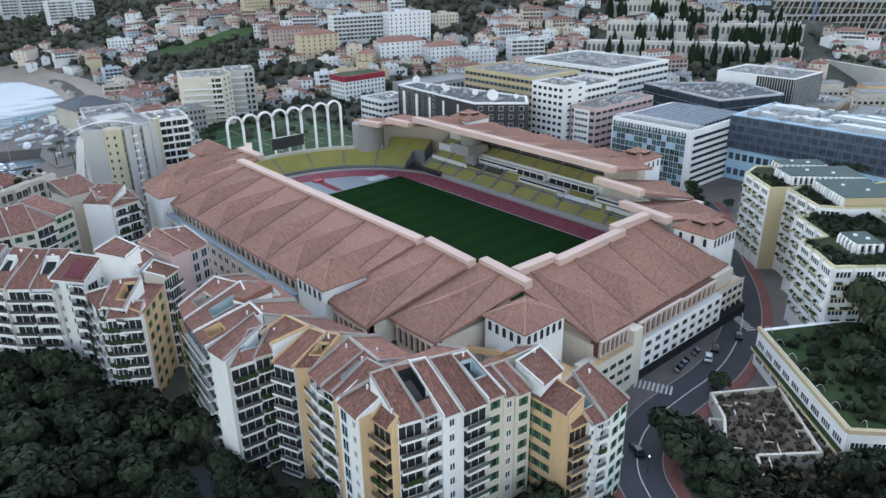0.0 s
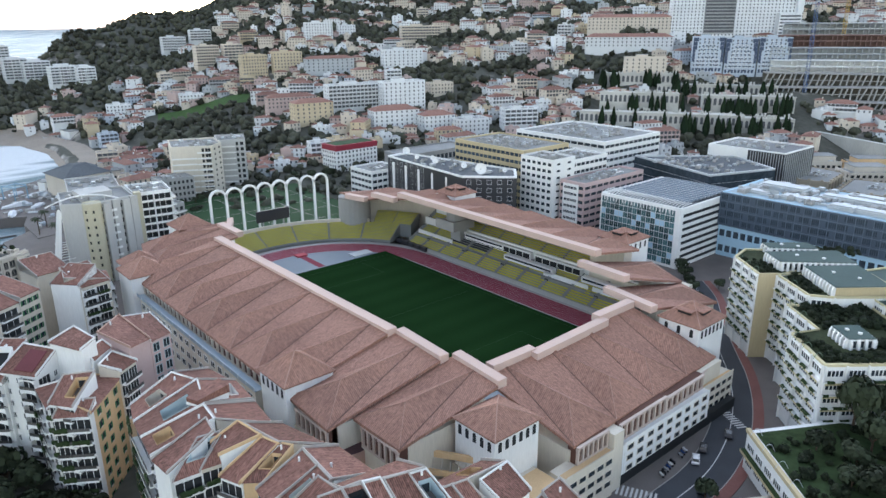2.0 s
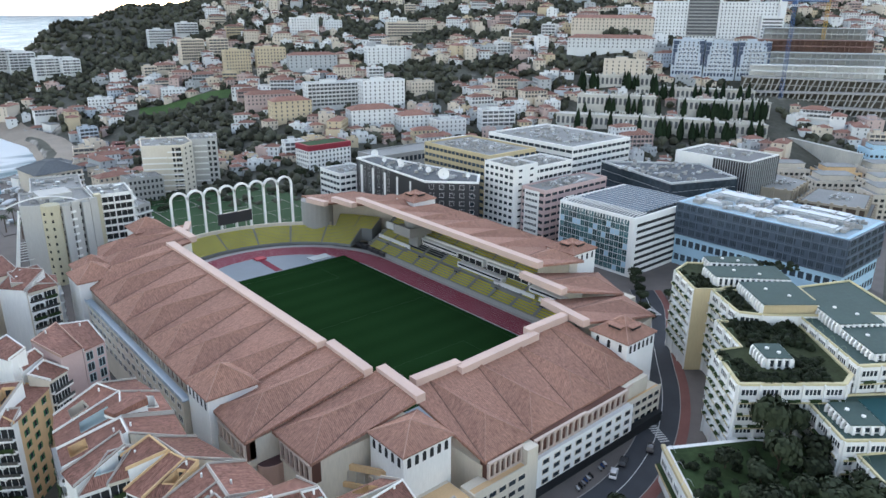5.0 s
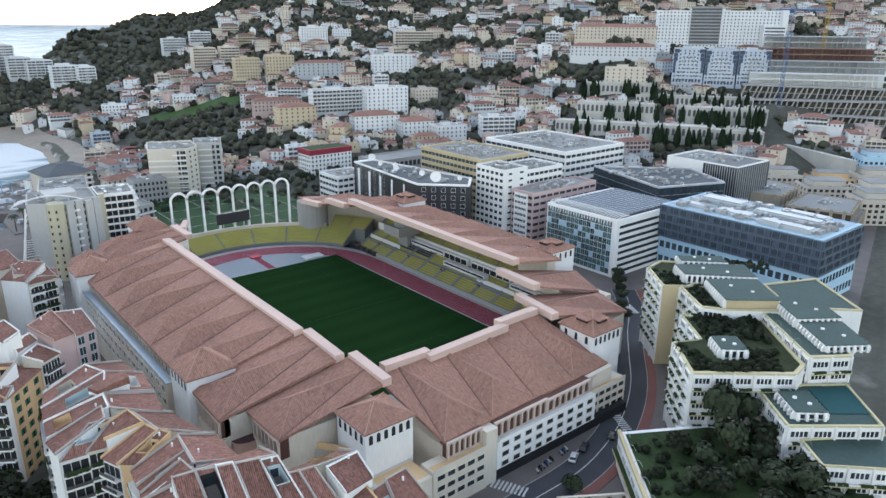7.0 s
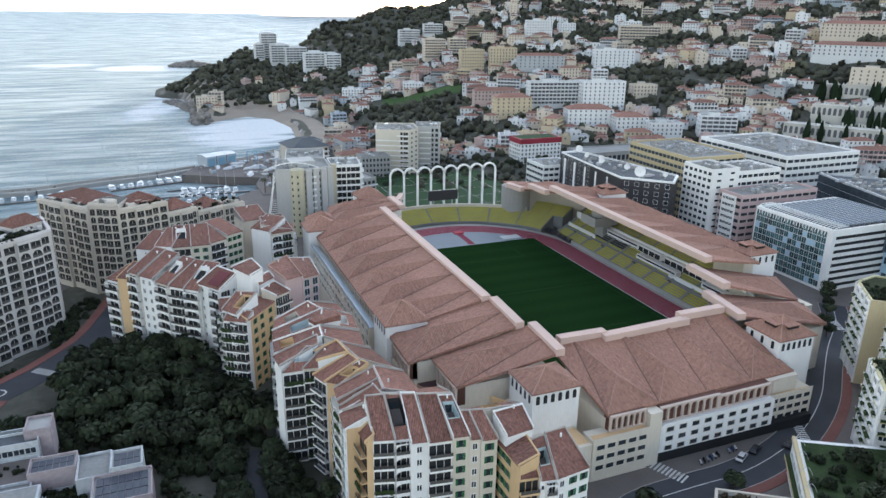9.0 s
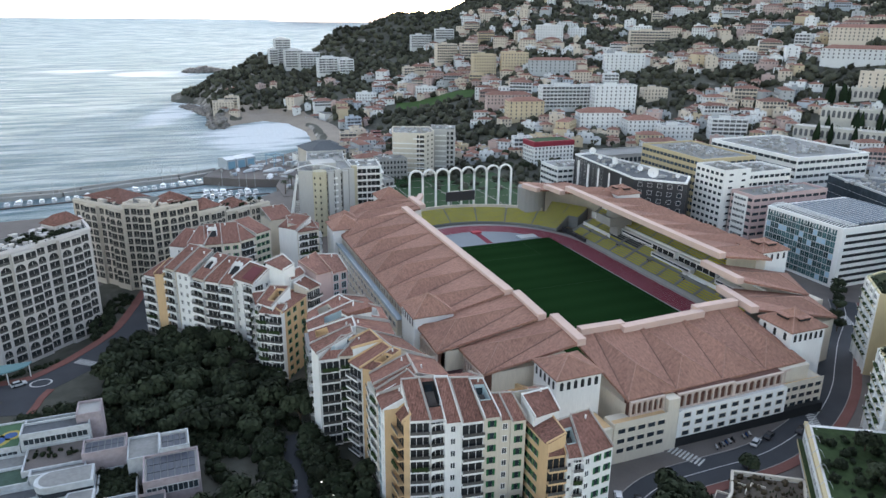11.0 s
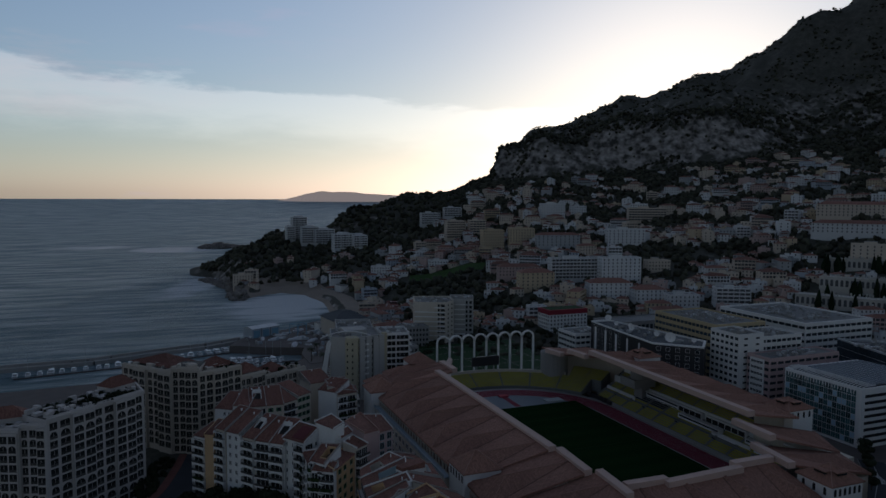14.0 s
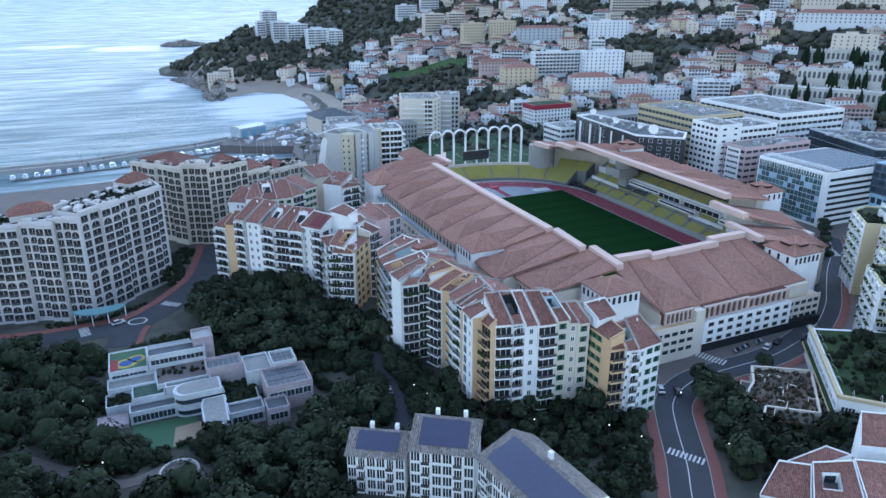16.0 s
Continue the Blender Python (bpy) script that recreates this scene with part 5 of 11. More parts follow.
stair(near_flats, [(-88.7, -77.6), (-89.3, -83.0), (-80.4, -83.4), (-79.8, -77.3)], 25.0, 28.3, CREAM, [("balc", 2.6), ("balca", 2.6)])
stair(near_flats, [(-89.3, -83.1), (-89.0, -87.2), (-81.0, -88.6), (-80.6, -83.6)], 25.0, 28.8, WHITE, [("balca", 3.6)], hole=(0.3, 0.9, 0.3, 0.75, TEAL))
stair(near_flats, [(-89.9, -87.4), (-90.3, -89.6), (-82.0, -92.6), (-82.6, -87.2)], 26.2, 29.6, OCHRE, [("blank", 2)])
stair(near_flats, [(-90.5, -89.7), (-91.0, -96.4), (-86.6, -96.5), (-84.4, -89.0)], 26.0, 28.0, WHITE, [("tall", 3.2), ("win", 3.2)], rim=WHITE)
walls("gable", [(-91.02, -96.5), (-88.0, -96.62), (-88.0, -96.52), (-91.02, -96.42)], -3, 26.2, OCHRE, near_flats, "plain ochre end wall")
stair(near_flats, [(-88.4, -96.6), (-88.2, -100.9), (-86.8, -101.2), (-86.4, -96.5)], 25.4, 27.0, OCHRE, [("balcy", 3.9)], rim=OCHRE)
stair(near_flats, [(-87.0, -101.2), (-83.0, -102.3), (-82.6, -93.9), (-86.4, -93.3)], 26.0, 31.0, WHITE, [("balc", 4.2)])
stair(near_flats, [(-82.95, -102.4), (-79.6, -102.8), (-79.4, -94.4), (-82.5, -93.9)], 26.0, 31.0, WHITE, [("balca", 3.3)], hole=(0.12, 0.9, 0.25, 0.85, DARK))
stair(near_flats, [(-80.4, -104.4), (-77.1, -104.9), (-76.5, -95.6), (-79.3, -94.6)], 25.8, 31.0, WHITE, [("win", 3.4)], rim=WHITE)
stair(near_flats, [(-77.2, -105.7), (-72.6, -106.3), (-72.4, -97.4), (-76.4, -96.2)], 26.0, 31.0, WHITE, [("balc", 4.6)])
stair(near_flats, [(-72.6, -106.4), (-69.1, -106.9), (-69.3, -98.1), (-72.3, -97.3)], 26.5, 30.5, CREAM, [("shut", 2.6)], rim=WHITE, hole=(0.15, 0.85, 0.4, 0.8, TEAL))
stair(near_flats, [(-69.2, -107.0), (-67.0, -107.4), (-67.2, -101.8), (-69.6, -101.2)], 25.6, 28.5, CREAM, [("win", 2.2)])
stair(near_flats, [(-66.9, -107.6), (-63.6, -108.0), (-64.4, -102.4), (-67.2, -101.8)], 25.2, 28.5, CREAM, [("shut", 2.6)])
stair(near_flats, [(-62.4, -109.2), (-56.0, -108.3), (-55.6, -102.8), (-62.6, -103.4)], 26.0, 28.0, WHITE, rim=WHITE)
stair(near_flats, [(-62.7, -103.6), (-62.5, -115.6), (-58.2, -115.2), (-57.0, -104.0)], 23.4, 24.6, OCHRE, [("shut", 3), ("shut", 3), ("blank", 2.5)], rim=OCHRE)
stair(near_flats, [(-62.7, -115.9), (-58.8, -116.4), (-57.2, -110.4), (-60.8, -110.1)], 21.0, 23.0, OCHRE, [("balcy", 3.8)], rim=OCHRE)
stair(near_flats, [(-58.9, -117.3), (-55.8, -117.8), (-53.6, -108.9), (-57.0, -109.4)], 20.6, 24.0, WHITE, [("small", 1.2), ("balca", 2.4)], hole=(0.2, 0.85, 0.3, 0.7, TEAL))
stair(near_flats, [(-55.7, -117.9), (-47.8, -116.9), (-48.6, -108.4), (-53.5, -108.8)], 20.6, 24.4, WHITE, [("win", 2.6), ("shut", 2.6), ("shut", 2.6)], right=[("shut", 3), ("shut", 3)])

for quad_, zf_, zb_, wall_, hole_ in (
    ([(-76.0, -40.5), (-77.6, -31.4), (-85.3, -32.0), (-82.7, -39.4)], 25.0, 27.0, CREAM, None),
    ([(-76.4, -51.0), (-75.6, -40.8), (-83.2, -40.6), (-86.0, -50.8)], 25.2, 28.0, WHITE, (0.25, 0.75, 0.2, 0.6, WHITE)),
    ([(-77.6, -61.8), (-76.4, -51.3), (-86.2, -51.3), (-86.8, -57.8), (-84.9, -62.3)][:4], 25.0, 28.0, CREAM, None),
    ([(-73.6, -76.0), (-76.6, -63.2), (-84.0, -63.0), (-82.0, -73.2)], 25.6, 28.6, CREAM, None),
    ([(-72.2, -88.2), (-72.8, -76.8), (-79.8, -77.4), (-80.6, -88.4)], 25.6, 28.6, WHITE, None),
    ([(-69.4, -91.0), (-81.6, -89.4), (-82.4, -93.8), (-69.4, -98.0)], 28.4, 30.8, WHITE, None),
    ([(-56.0, -97.4), (-68.8, -96.6), (-67.6, -101.6), (-55.8, -102.6)], 25.6, 28.0, CREAM, (0.3, 0.55, 0.2, 0.7, OCHRE)),
):
    stair(near_flats, quad_, zf_, zb_, wall_, [("win", 5)], hole=hole_)
long_dormer = part("dormer", Shape().prism([(-88.2, -47.8), (-87.2, -50.4), (-80.6, -49.6), (-81.0, -46.2)], 24.5, [28.6, 28.6, 29.4, 29.4]), [WHITE], near_flats, "white dormer with a tiled lid")
part("dormer_roof", Shape().prism([(-88.4, -47.8), (-87.3, -50.6), (-80.4, -49.8), (-80.8, -46.0)], 28.0, [28.9, 28.9, 29.7, 29.7]), [TILE_FLAT], long_dormer)

mid_flats = thing("apartment_block", "white and ochre stepped flats with red tiled roofs above the trees", "apartment block", "park-side flats")
unit(mid_flats, (-139.6, 23.2), (-135.6, 18.6), 9, 20.8, 23.0, WHITE, [("balca", 5.6)])
unit(mid_flats, (-136.2, 18.4), (-133.2, 16.4), 9, 22.4, 24.6, OCHRE, [("blank", 3)], parapet=OCHRE)
unit(mid_flats, (-132.6, 17.4), (-129.6, 13.6), 11, 24.4, 29.4, CREAM, [("balca", 4.4)])
unit(mid_flats, (-129.4, 12.6), (-125.4, 7.8), 11, 24.4, 29.4, WHITE, [("win", 5.6)])
unit(mid_flats, (-124.6, 7.6), (-121.0, 3.0), 11, 23.6, 28.6, CREAM, [("balca", 5.4)], terrace=(1.5, 4, 4, 7, WHITE))
unit(mid_flats, (-121.0, 3.0), (-116.8, -0.8), 11, 23.4, 28.4, WHITE, [("balc", 5.2)])
unit(mid_flats, (-116.8, -0.8), (-112.6, -4.4), 11, 23.4, 28.4, WHITE, [("balca", 5.1)], terrace=(1.2, 4.2, 3.5, 7, WHITE))
stair(mid_flats, [(-112.8, -2.4), (-107.0, -10.6), (-101.6, -6.6), (-106.6, 1.8)], 25.3, 28.5, WHITE, [("win", 3.4), ("win", 2.4), ("balca", 4)], right=[("balc", 3), ("win", 3)], rim=WHITE)
part("skylight", Shape().prism([(-110.4, -5.0), (-107.6, -9.0), (-103.4, -5.6), (-106.0, -1.8)], 25.6, [25.75, 25.75, 28.2, 28.2]), [RED_SHEET], mid_flats, "dark red sheet roof strip")
stair(mid_flats, [(-102.6, -5.3), (-98.3, -14.6), (-94.8, -12.8), (-96.6, -2.6)], 30.2, 31.2, WHITE, rim=WHITE)
stair(mid_flats, [(-107.6, -10.8), (-107.9, -22.4), (-99.0, -18.0), (-98.6, -14.8)], 22.6, 24.4, WHITE, [("balcg", 3), ("win", 3), ("balc", 3), ("small", 1.6)], rim=WHITE)
stair(mid_flats, [(-107.7, -22.6), (-104.2, -27.4), (-97.6, -20.3), (-103.2, -17.6)], 24.2, 27.0, WHITE, [("balcg", 2.6), ("balc", 2.6)], hole=(0.5, 0.92, 0.2, 0.8, OCHRE))
stair(mid_flats, [(-107.9, -25.6), (-102.0, -29.6), (-99.7, -26.6), (-105.6, -23.2)], 22.3, 24.0, WHITE, [("balcg", 3), ("balc", 4)])
stair(mid_flats, [(-101.9, -29.4), (-92.2, -17.4), (-97.0, -14.0), (-104.4, -24.2)], 22.6, 23.4, OCHRE, [("blank", 2), ("shut", 3.4), ("shut", 3.4), ("blank", 1), ("shut", 3.4), ("blank", 1.5)], rim=OCHRE)
stair(mid_flats, [(-92.3, -18.1), (-87.7, -14.9), (-91.4, -10.5), (-95.9, -15.9)], 24.2, 26.0, CREAM, [("balc", 3), ("balc", 3)], rim=WHITE)
stair(mid_flats, [(-96.6, -14.8), (-91.2, -9.5), (-92.2, -7.1), (-97.4, -11.2)], 27.0, 28.0, WHITE, rim=WHITE)
stair(mid_flats, [(-88.4, -13.9), (-83.1, -11.9), (-84.6, 5.2), (-92.0, -2.5)], 27.3, 28.2, PALE_PINK, rim=PINK)
stair(mid_flats, [(-83.0, -11.8), (-77.4, -9.6), (-77.4, 4.0), (-84.2, 6.4)], 26.4, 27.0, PALE_PINK, [("tall", 2.6), ("tall", 2.6)], rim=WHITE)

back_flats = thing("apartment_block", "pale flats with reddish stepped tile roofs beside the stadium", "apartment block", "park-side flats")
unit(back_flats, (-131.0, 47.6), (-124.6, 43.0), 11, 22.4, 26.0, WHITE, [("blank", 3), ("win", 4)])
unit(back_flats, (-124.6, 43.0), (-118.8, 40.2), 11, 24.0, 27.4, WHITE, [("win", 5.6)])
unit(back_flats, (-118.8, 40.2), (-112.6, 39.8), 12, 23.6, 28.0, CREAM, [("balc", 5.8)], terrace=(1.5, 4.5, 4, 7.5, WHITE))
unit(back_flats, (-112.6, 39.8), (-106.0, 39.6), 12, 23.6, 28.0, CREAM, [("shut", 6)])
unit(back_flats, (-106.0, 40.8), (-100.0, 44.6), 12, 23.6, 27.6, CREAM, [("balc", 6)])
unit(back_flats, (-99.8, 45.4), (-93.6, 49.8), 12, 24.4, 27.6, CREAM, [("shut", 6.8)])
unit(back_flats, (-90.0, 52.4), (-84.0, 45.4), 9, 24.4, 27.6, WHITE, [("blank", 6)])
unit(back_flats, (-83.8, 45.2), (-75.0, 47.0), 12, 23.4, 27.0, CREAM, [("balca", 4), ("balc", 4)])
unit(back_flats, (-75.0, 47.4), (-73.6, 56.0), 12, 23.4, 26.0, CREAM, [("balc", 4), ("balc", 4)])
unit(back_flats, (-92, 60), (-82, 62), 12, 25.0, 27.6, CREAM, [("blank", 6)])

# ---- large beige residences with loggias ----
LOGGIAS = {}
ROOF_FELT = surface("roof_felt", (0.13, 0.13, 0.12), 0.9, 0.4, 0.8, 0.15)


def loggia_window(w, h, arched, wall):
    key = (w, h, arched, wall.name)
    if key not in LOGGIAS:
        if arched:
            s = arch_window(w, h)
        else:
            # no depth: the loggia's shade is a flush near-black face
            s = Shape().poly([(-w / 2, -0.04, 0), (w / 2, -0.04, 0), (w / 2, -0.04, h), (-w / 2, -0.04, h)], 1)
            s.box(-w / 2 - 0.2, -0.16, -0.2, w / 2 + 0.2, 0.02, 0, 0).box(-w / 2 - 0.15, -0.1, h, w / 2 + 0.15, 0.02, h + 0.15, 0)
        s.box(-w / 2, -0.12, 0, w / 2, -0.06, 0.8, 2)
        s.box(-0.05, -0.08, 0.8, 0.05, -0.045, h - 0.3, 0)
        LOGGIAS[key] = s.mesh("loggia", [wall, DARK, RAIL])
    return LOGGIAS[key]


def residence(block, P, Q, base, top, wall, bays, depth=14, storey=3.0, corner=True):
    """A facade P-Q with a grid of loggias painted as flush dark faces, some arched, over the whole height, and the body
    behind it.
    """
    P, Q = Vector(P), Vector(Q)
    d = Q - P
    w = d.length
    m = pose(P.x, P.y, 0, 0, 0, math.degrees(math.atan2(d.y, d.x)))
    body = part("wall", Shape().prism(rect(0, 0, w, depth), base, top), [wall], block, m=m)
    floors = int((top - base - 1.2) / storey)
    step = w / bays
    proud = [1.1 if (b // 2) % 2 else 0.0 for b in range(bays)]
    for b0 in range(0, bays, 2):
        if proud[b0]:
            part("bay", Shape().box(b0 * step, -1.1, base, min(bays, b0 + 2) * step, 0.02, top - 0.4), [wall], body)
    for f in range(floors):
        z = top - 1.0 - (f + 1) * storey
        for b in range(bays):
            arched = f in (1, floors - 2, floors - 5)
            wide = step * (0.82 if b % 4 else 0.64)
            part("loggia", loggia_window(round(wide, 1), 2.35, arched, wall), None, body, m=pose((b + 0.5) * step, -proud[b], z + 0.4))
        part("string_course", Shape().box(-0.05, -0.14, z + 0.05, w + 0.05, 0.02, z + 0.22), [wall], body)
    for b in range(0, bays + 1, 2):
        part("pilaster", Shape().box(b * step - 0.3, -0.3, base, b * step + 0.3, 0.02, top), [wall], body)
    part("cornice", Shape().box(-0.3, -0.5, top - 0.3, w + 0.3, 0.1, top + 0.5), [wall], body)
    part("parapet", Shape().box(0, 0.1, top, w, 0.5, top + 0.9), [wall], body)
    part("roof", Shape().box(0.3, 0.6, top, w - 0.3, depth - 0.3, top + 0.06), [ROOF_FELT], body)
    plant = Shape()
    for i in range(int(w * depth / 16)):
        x, y, a, b, h = RNG.uniform(1.5, w - 2.5), RNG.uniform(2, depth - 2), RNG.uniform(0.4, 1.6), RNG.uniform(0.4, 1.2), RNG.uniform(0.4, 1.7)
        plant.box(x - a, y - b, top, x + a, y + b, top + h)
    tagged(part("roof_plant", plant, [wall], body), kind="stuff")
    return body


ROSE = surface("rose_beige_render", (0.66, 0.62, 0.59), 0.85, 0.12, 3.0, 0.15, streak=True)
left_home = thing("apartment_tower", "rose-beige residence with rows of arched loggias", "apartment tower", "harbour residences")
residence(left_home, (-183.2, 15.8), (-156.0, 40.6), -6, 33.2, ROSE, 9, 16)
residence(left_home, (-156.0, 40.8), (-160.6, 60.0), -6, 33.0, ROSE, 6, 12)
residence(left_home, (-191.0, 17.0), (-183.4, 14.8), -6, 31.8, ROSE, 3, 12)
residence(left_home, (-201.5, 20.0), (-191.2, 15.8), -6, 30.6, ROSE, 4, 14)
residence(left_home, (-229.0, 24.2), (-202.0, 20.0), -6, 30.0, ROSE, 8, 14)
for x, y, w, d, z, a in ((-165, 47, 5, 3.6, 33.2, 42), (-198, 28, 7, 4, 30.6, 10), (-217, 30, 7, 4, 30.0, 8)):
    body = part("penthouse", Shape().box(-w, -d, 0, w, d, 2.2), [ROSE], left_home, m=pose(x, y, z, 0, 0, a))
    part("hipped_roof", Shape().poly([(-w - 0.6, -d - 0.6, 2.2), (w + 0.6, -d - 0.6, 2.2), (w * 0.5, 0, 5.2), (-w * 0.5, 0, 5.2)]).poly([(w + 0.6, d + 0.6, 2.2), (-w - 0.6, d + 0.6, 2.2), (-w * 0.5, 0, 5.2), (w * 0.5, 0, 5.2)]).poly([(w + 0.6, -d - 0.6, 2.2), (w + 0.6, d + 0.6, 2.2), (w * 0.5, 0, 5.2)]).poly([(-w - 0.6, d + 0.6, 2.2), (-w - 0.6, -d - 0.6, 2.2), (-w * 0.5, 0, 5.2)]), [TILE_FLAT], body)

far_home = thing("apartment_tower", "beige harbour residence with tiled roof and window grid", "apartment tower", "harbour residences")
residence(far_home, (-165, 88), (-146, 66), -1, 33, BEIGE, 8, 14)
residence(far_home, (-146, 66), (-136, 63), -1, 34.5, BEIGE, 4, 14)
residence(far_home, (-136, 63), (-119, 70), -1, 32.5, BEIGE, 6, 14)
residence(far_home, (-119, 70.5), (-108, 77), -1, 27.5, BEIGE, 5, 12)
residence(far_home, (-107.5, 79), (-97, 86), -1, 24.8, BEIGE, 5, 12)
residence(far_home, (-96.5, 88), (-88, 93), -1, 24.0, BEIGE, 4, 12)
for pts, z0 in (([(-163, 92), (-146, 71), (-134, 79), (-150, 101)], 33), ([(-134, 68), (-120, 73), (-124, 83), (-137, 78)], 32.5), ([(-118, 74), (-109, 79.5), (-114, 89), (-123, 84)], 27.5), ([(-106, 83), (-97, 89), (-102, 97), (-111, 92)], 24.8)):
    c = (sum(p[0] for p in pts) / 4, sum(p[1] for p in pts) / 4, z0 + 4.2)
    s = Shape()
    for i in range(4):
        s.poly([(*pts[i], z0 + 0.6), (*pts[(i + 1) % 4], z0 + 0.6), c])
    part("tiled_roof", s, [TILE_FLAT], far_home)
# ---- offices and blocks round the stadium ----
FLATROOF = surface("flat_roof", (0.30, 0.30, 0.29), 0.9, 0.25, 1.0, 0.06)
DARKROOF = surface("dark_flat_roof", (0.12, 0.13, 0.14), 0.8, 0.25, 1.0, 0.06)
GREENROOF = surface("green_roof_sheet", (0.05, 0.085, 0.075), 0.6, 0.2, 1.0, 0.08)
SILVER = surface("metal_casing", (0.55, 0.57, 0.58), 0.45, 0.15, metal=0.4)
BLUE_WALL = surface("pale_blue_panels", (0.46, 0.66, 0.80), 0.6, 0.1)
BLUE_ROOF = surface("pale_blue_roof_deck", (0.42, 0.52, 0.58), 0.8, 0.25, 1.0, 0.06)
TEAL_GLASS = surface("teal_glass", (0.05, 0.12, 0.13), 0.15, 0.6, 0.3, 0.1, 0.0, objects=0.9)
DARK_GLASS = surface("dark_blue_glass", (0.05, 0.07, 0.09), 0.15, 0.5, 0.5, 0.1, 0.0, objects=0.6)
TOWER_GREY = surface("grey_render", (0.54, 0.53, 0.50), 0.85, 0.1, 3.0, 0.15, streak=True)
YELLOW_RENDER = surface("yellow_render", (0.60, 0.49, 0.30), 0.85, 0.1, 3.0, 0.15, streak=True)
RED_PAINT = surface("red_paint", (0.30, 0.04, 0.06), 0.6, 0.1)


def ccw(pts):
    a = sum(p[0] * q[1] - q[0] * p[1] for p, q in zip(pts, pts[1:] + pts[:1]))
    return pts if a > 0 else pts[::-1]


def clutter(parent, x0, y0, x1, y1, z, n, seed, big=1.0):
    """Casings, ducts and stair heads on a flat roof."""
    r = random.Random(seed)
    s = Shape()
    for i in range(n * 4):
        w, d, h = r.uniform(0.3, 1.3) * big, r.uniform(0.3, 1.1) * big, r.uniform(0.4, 1.4) * big
        x, y = r.uniform(x0 + w, x1 - w), r.uniform(y0 + d, y1 - d)
        if r.random() < 0.25:
            w, d = w * 2.2, d * 0.4
        m = pose(x, y, z + 0.1, 0, 0, r.choice([0, 0, 90]))
        k = r.choice((0, 2, 2))
        s.box(-w, -d, 0, w, d, h, k, m).box(-w * 0.9, -d * 0.9, h, w * 0.9, d * 0.9, h + 0.12, k, m)
    tagged(part("roof_plant", s, [SILVER, WHITE, GREY], parent), kind="stuff")


def office(name, label, pts, z1, wall, roof=FLATROOF, faces=(), z0=-1.0, group="office quarter", plant=8, seed=1, rim=None, near=True):
    """A block on the outline pts. faces: (from, to, storeys, bays, window width share, height share, glass), outside on the right."""
    pts = ccw(pts)
    b = thing(name, label, "office building", group)
    body = part("wall", Shape().prism(pts, z0, z1), [wall], b)
    cx, cy = sum(p[0] for p in pts) / len(pts), sum(p[1] for p in pts) / len(pts)
    inner = [(lerp(x, cx, 0.04), lerp(y, cy, 0.04)) for x, y in pts]
    part("roof", Shape().prism(inner, z1, z1 + 0.06), [roof], b)
    n = len(pts)
    ring = Shape()
    for i in range(n):
        j = (i + 1) % n
        ring.prism([pts[i], pts[j], inner[j], inner[i]], z1, z1 + 0.9)
    part("parapet", ring, [rim or wall], b)
    for p, q, storeys, bays, fw, fh, glass in faces:
        P, Q = Vector(p), Vector(q)
        length, step = (Q - P).length, (z1 - max(z0, 0)) / storeys
        mesh = window_mesh(length / bays * fw, step * fh, 0.12, 1 if fw < 0.8 else 2, glass, rim or wall)
        for s in range(storeys):
            z = max(z0, 0) + step * (s + 0.5 - fh / 2)
            if near:
                row_of(body, p, q, z, bays, mesh, margin=0.3)
                continue
            joined = Shape()
            for k in range(bays):
                x0 = 0.3 + (k + 0.5 - fw / 2) * (length - 0.6) / bays
                x1 = 0.3 + (k + 0.5 + fw / 2) * (length - 0.6) / bays
                joined.box(x0, -0.03, z, x1, 0.02, z + step * fh, 1).box(x0 - 0.1, -0.22, z - 0.2, x1 + 0.1, -0.03, z - 0.05, 0)
            m = pose(P.x, P.y, 0, 0, 0, math.degrees(math.atan2(Q.y - P.y, Q.x - P.x)))
            tagged(part("ribbon_window", joined, [rim or wall, glass], body, m=m), kind="stuff")
    xs, ys = [p[0] for p in pts], [p[1] for p in pts]
    if plant:
        clutter(b, lerp(min(xs), max(xs), 0.15), lerp(min(ys), max(ys), 0.15), lerp(min(xs), max(xs), 0.85), lerp(min(ys), max(ys), 0.85), z1 + 0.05, plant, seed)
    return b


def sides(x0, y0, x1, y1, west=None, south=None):
    """The two faces of a square block that look towards the stadium and the street."""
    out = []
    if west:
        out.append(((x0, y1), (x0, y0), *west))
    if south:
        out.append(((x0, y0), (x1, y0), *south))
    return out


# glass office with rounded roof edge
gb = office("office_building", "white and green glass office with ribbed rounded roof edge", rect(119.5, -29, 166, 10), 24.6, WHITE, DARKROOF, [], plant=0)
body = gb.children[0]
for i in range(16):
    for f in range(9):
        y = lerp(9.4, -26.5, (i + 0.5) / 16)
        part("pane", window_mesh(2.0, 2.3, 0.07, 2, TEAL_GLASS if RNG.random() < 0.8 else BLUE_WALL, SILVER), None, body, m=pose(119.5, y, 1.2 + f * 2.58, 0, 0, -90))
for f in range(8):
    z = 1.5 + f * 2.85
    part("window_band", Shape().box(121.5, -29.08, z, 164, -28.98, z + 1.25), [DARK], body, "long dark window band")
for i in range(26):
    y = lerp(9.5, -28.4, i / 25)
    s = Shape()
    pts = [(119.3, 22.6), (119.5, 24.6), (120.6, 25.8), (122.5, 26.3), (128, 26.3)]
    for (xa, za), (xb, zb) in zip(pts, pts[1:]):
        s.bar((xa, y, za), (xb, y, zb), 0.22, 4)
    part("rib", s, [WHITE], gb)
SOLAR = surface("solar_panels", (0.05, 0.09, 0.13), 0.5, 0.3, 0.8, 0.1)
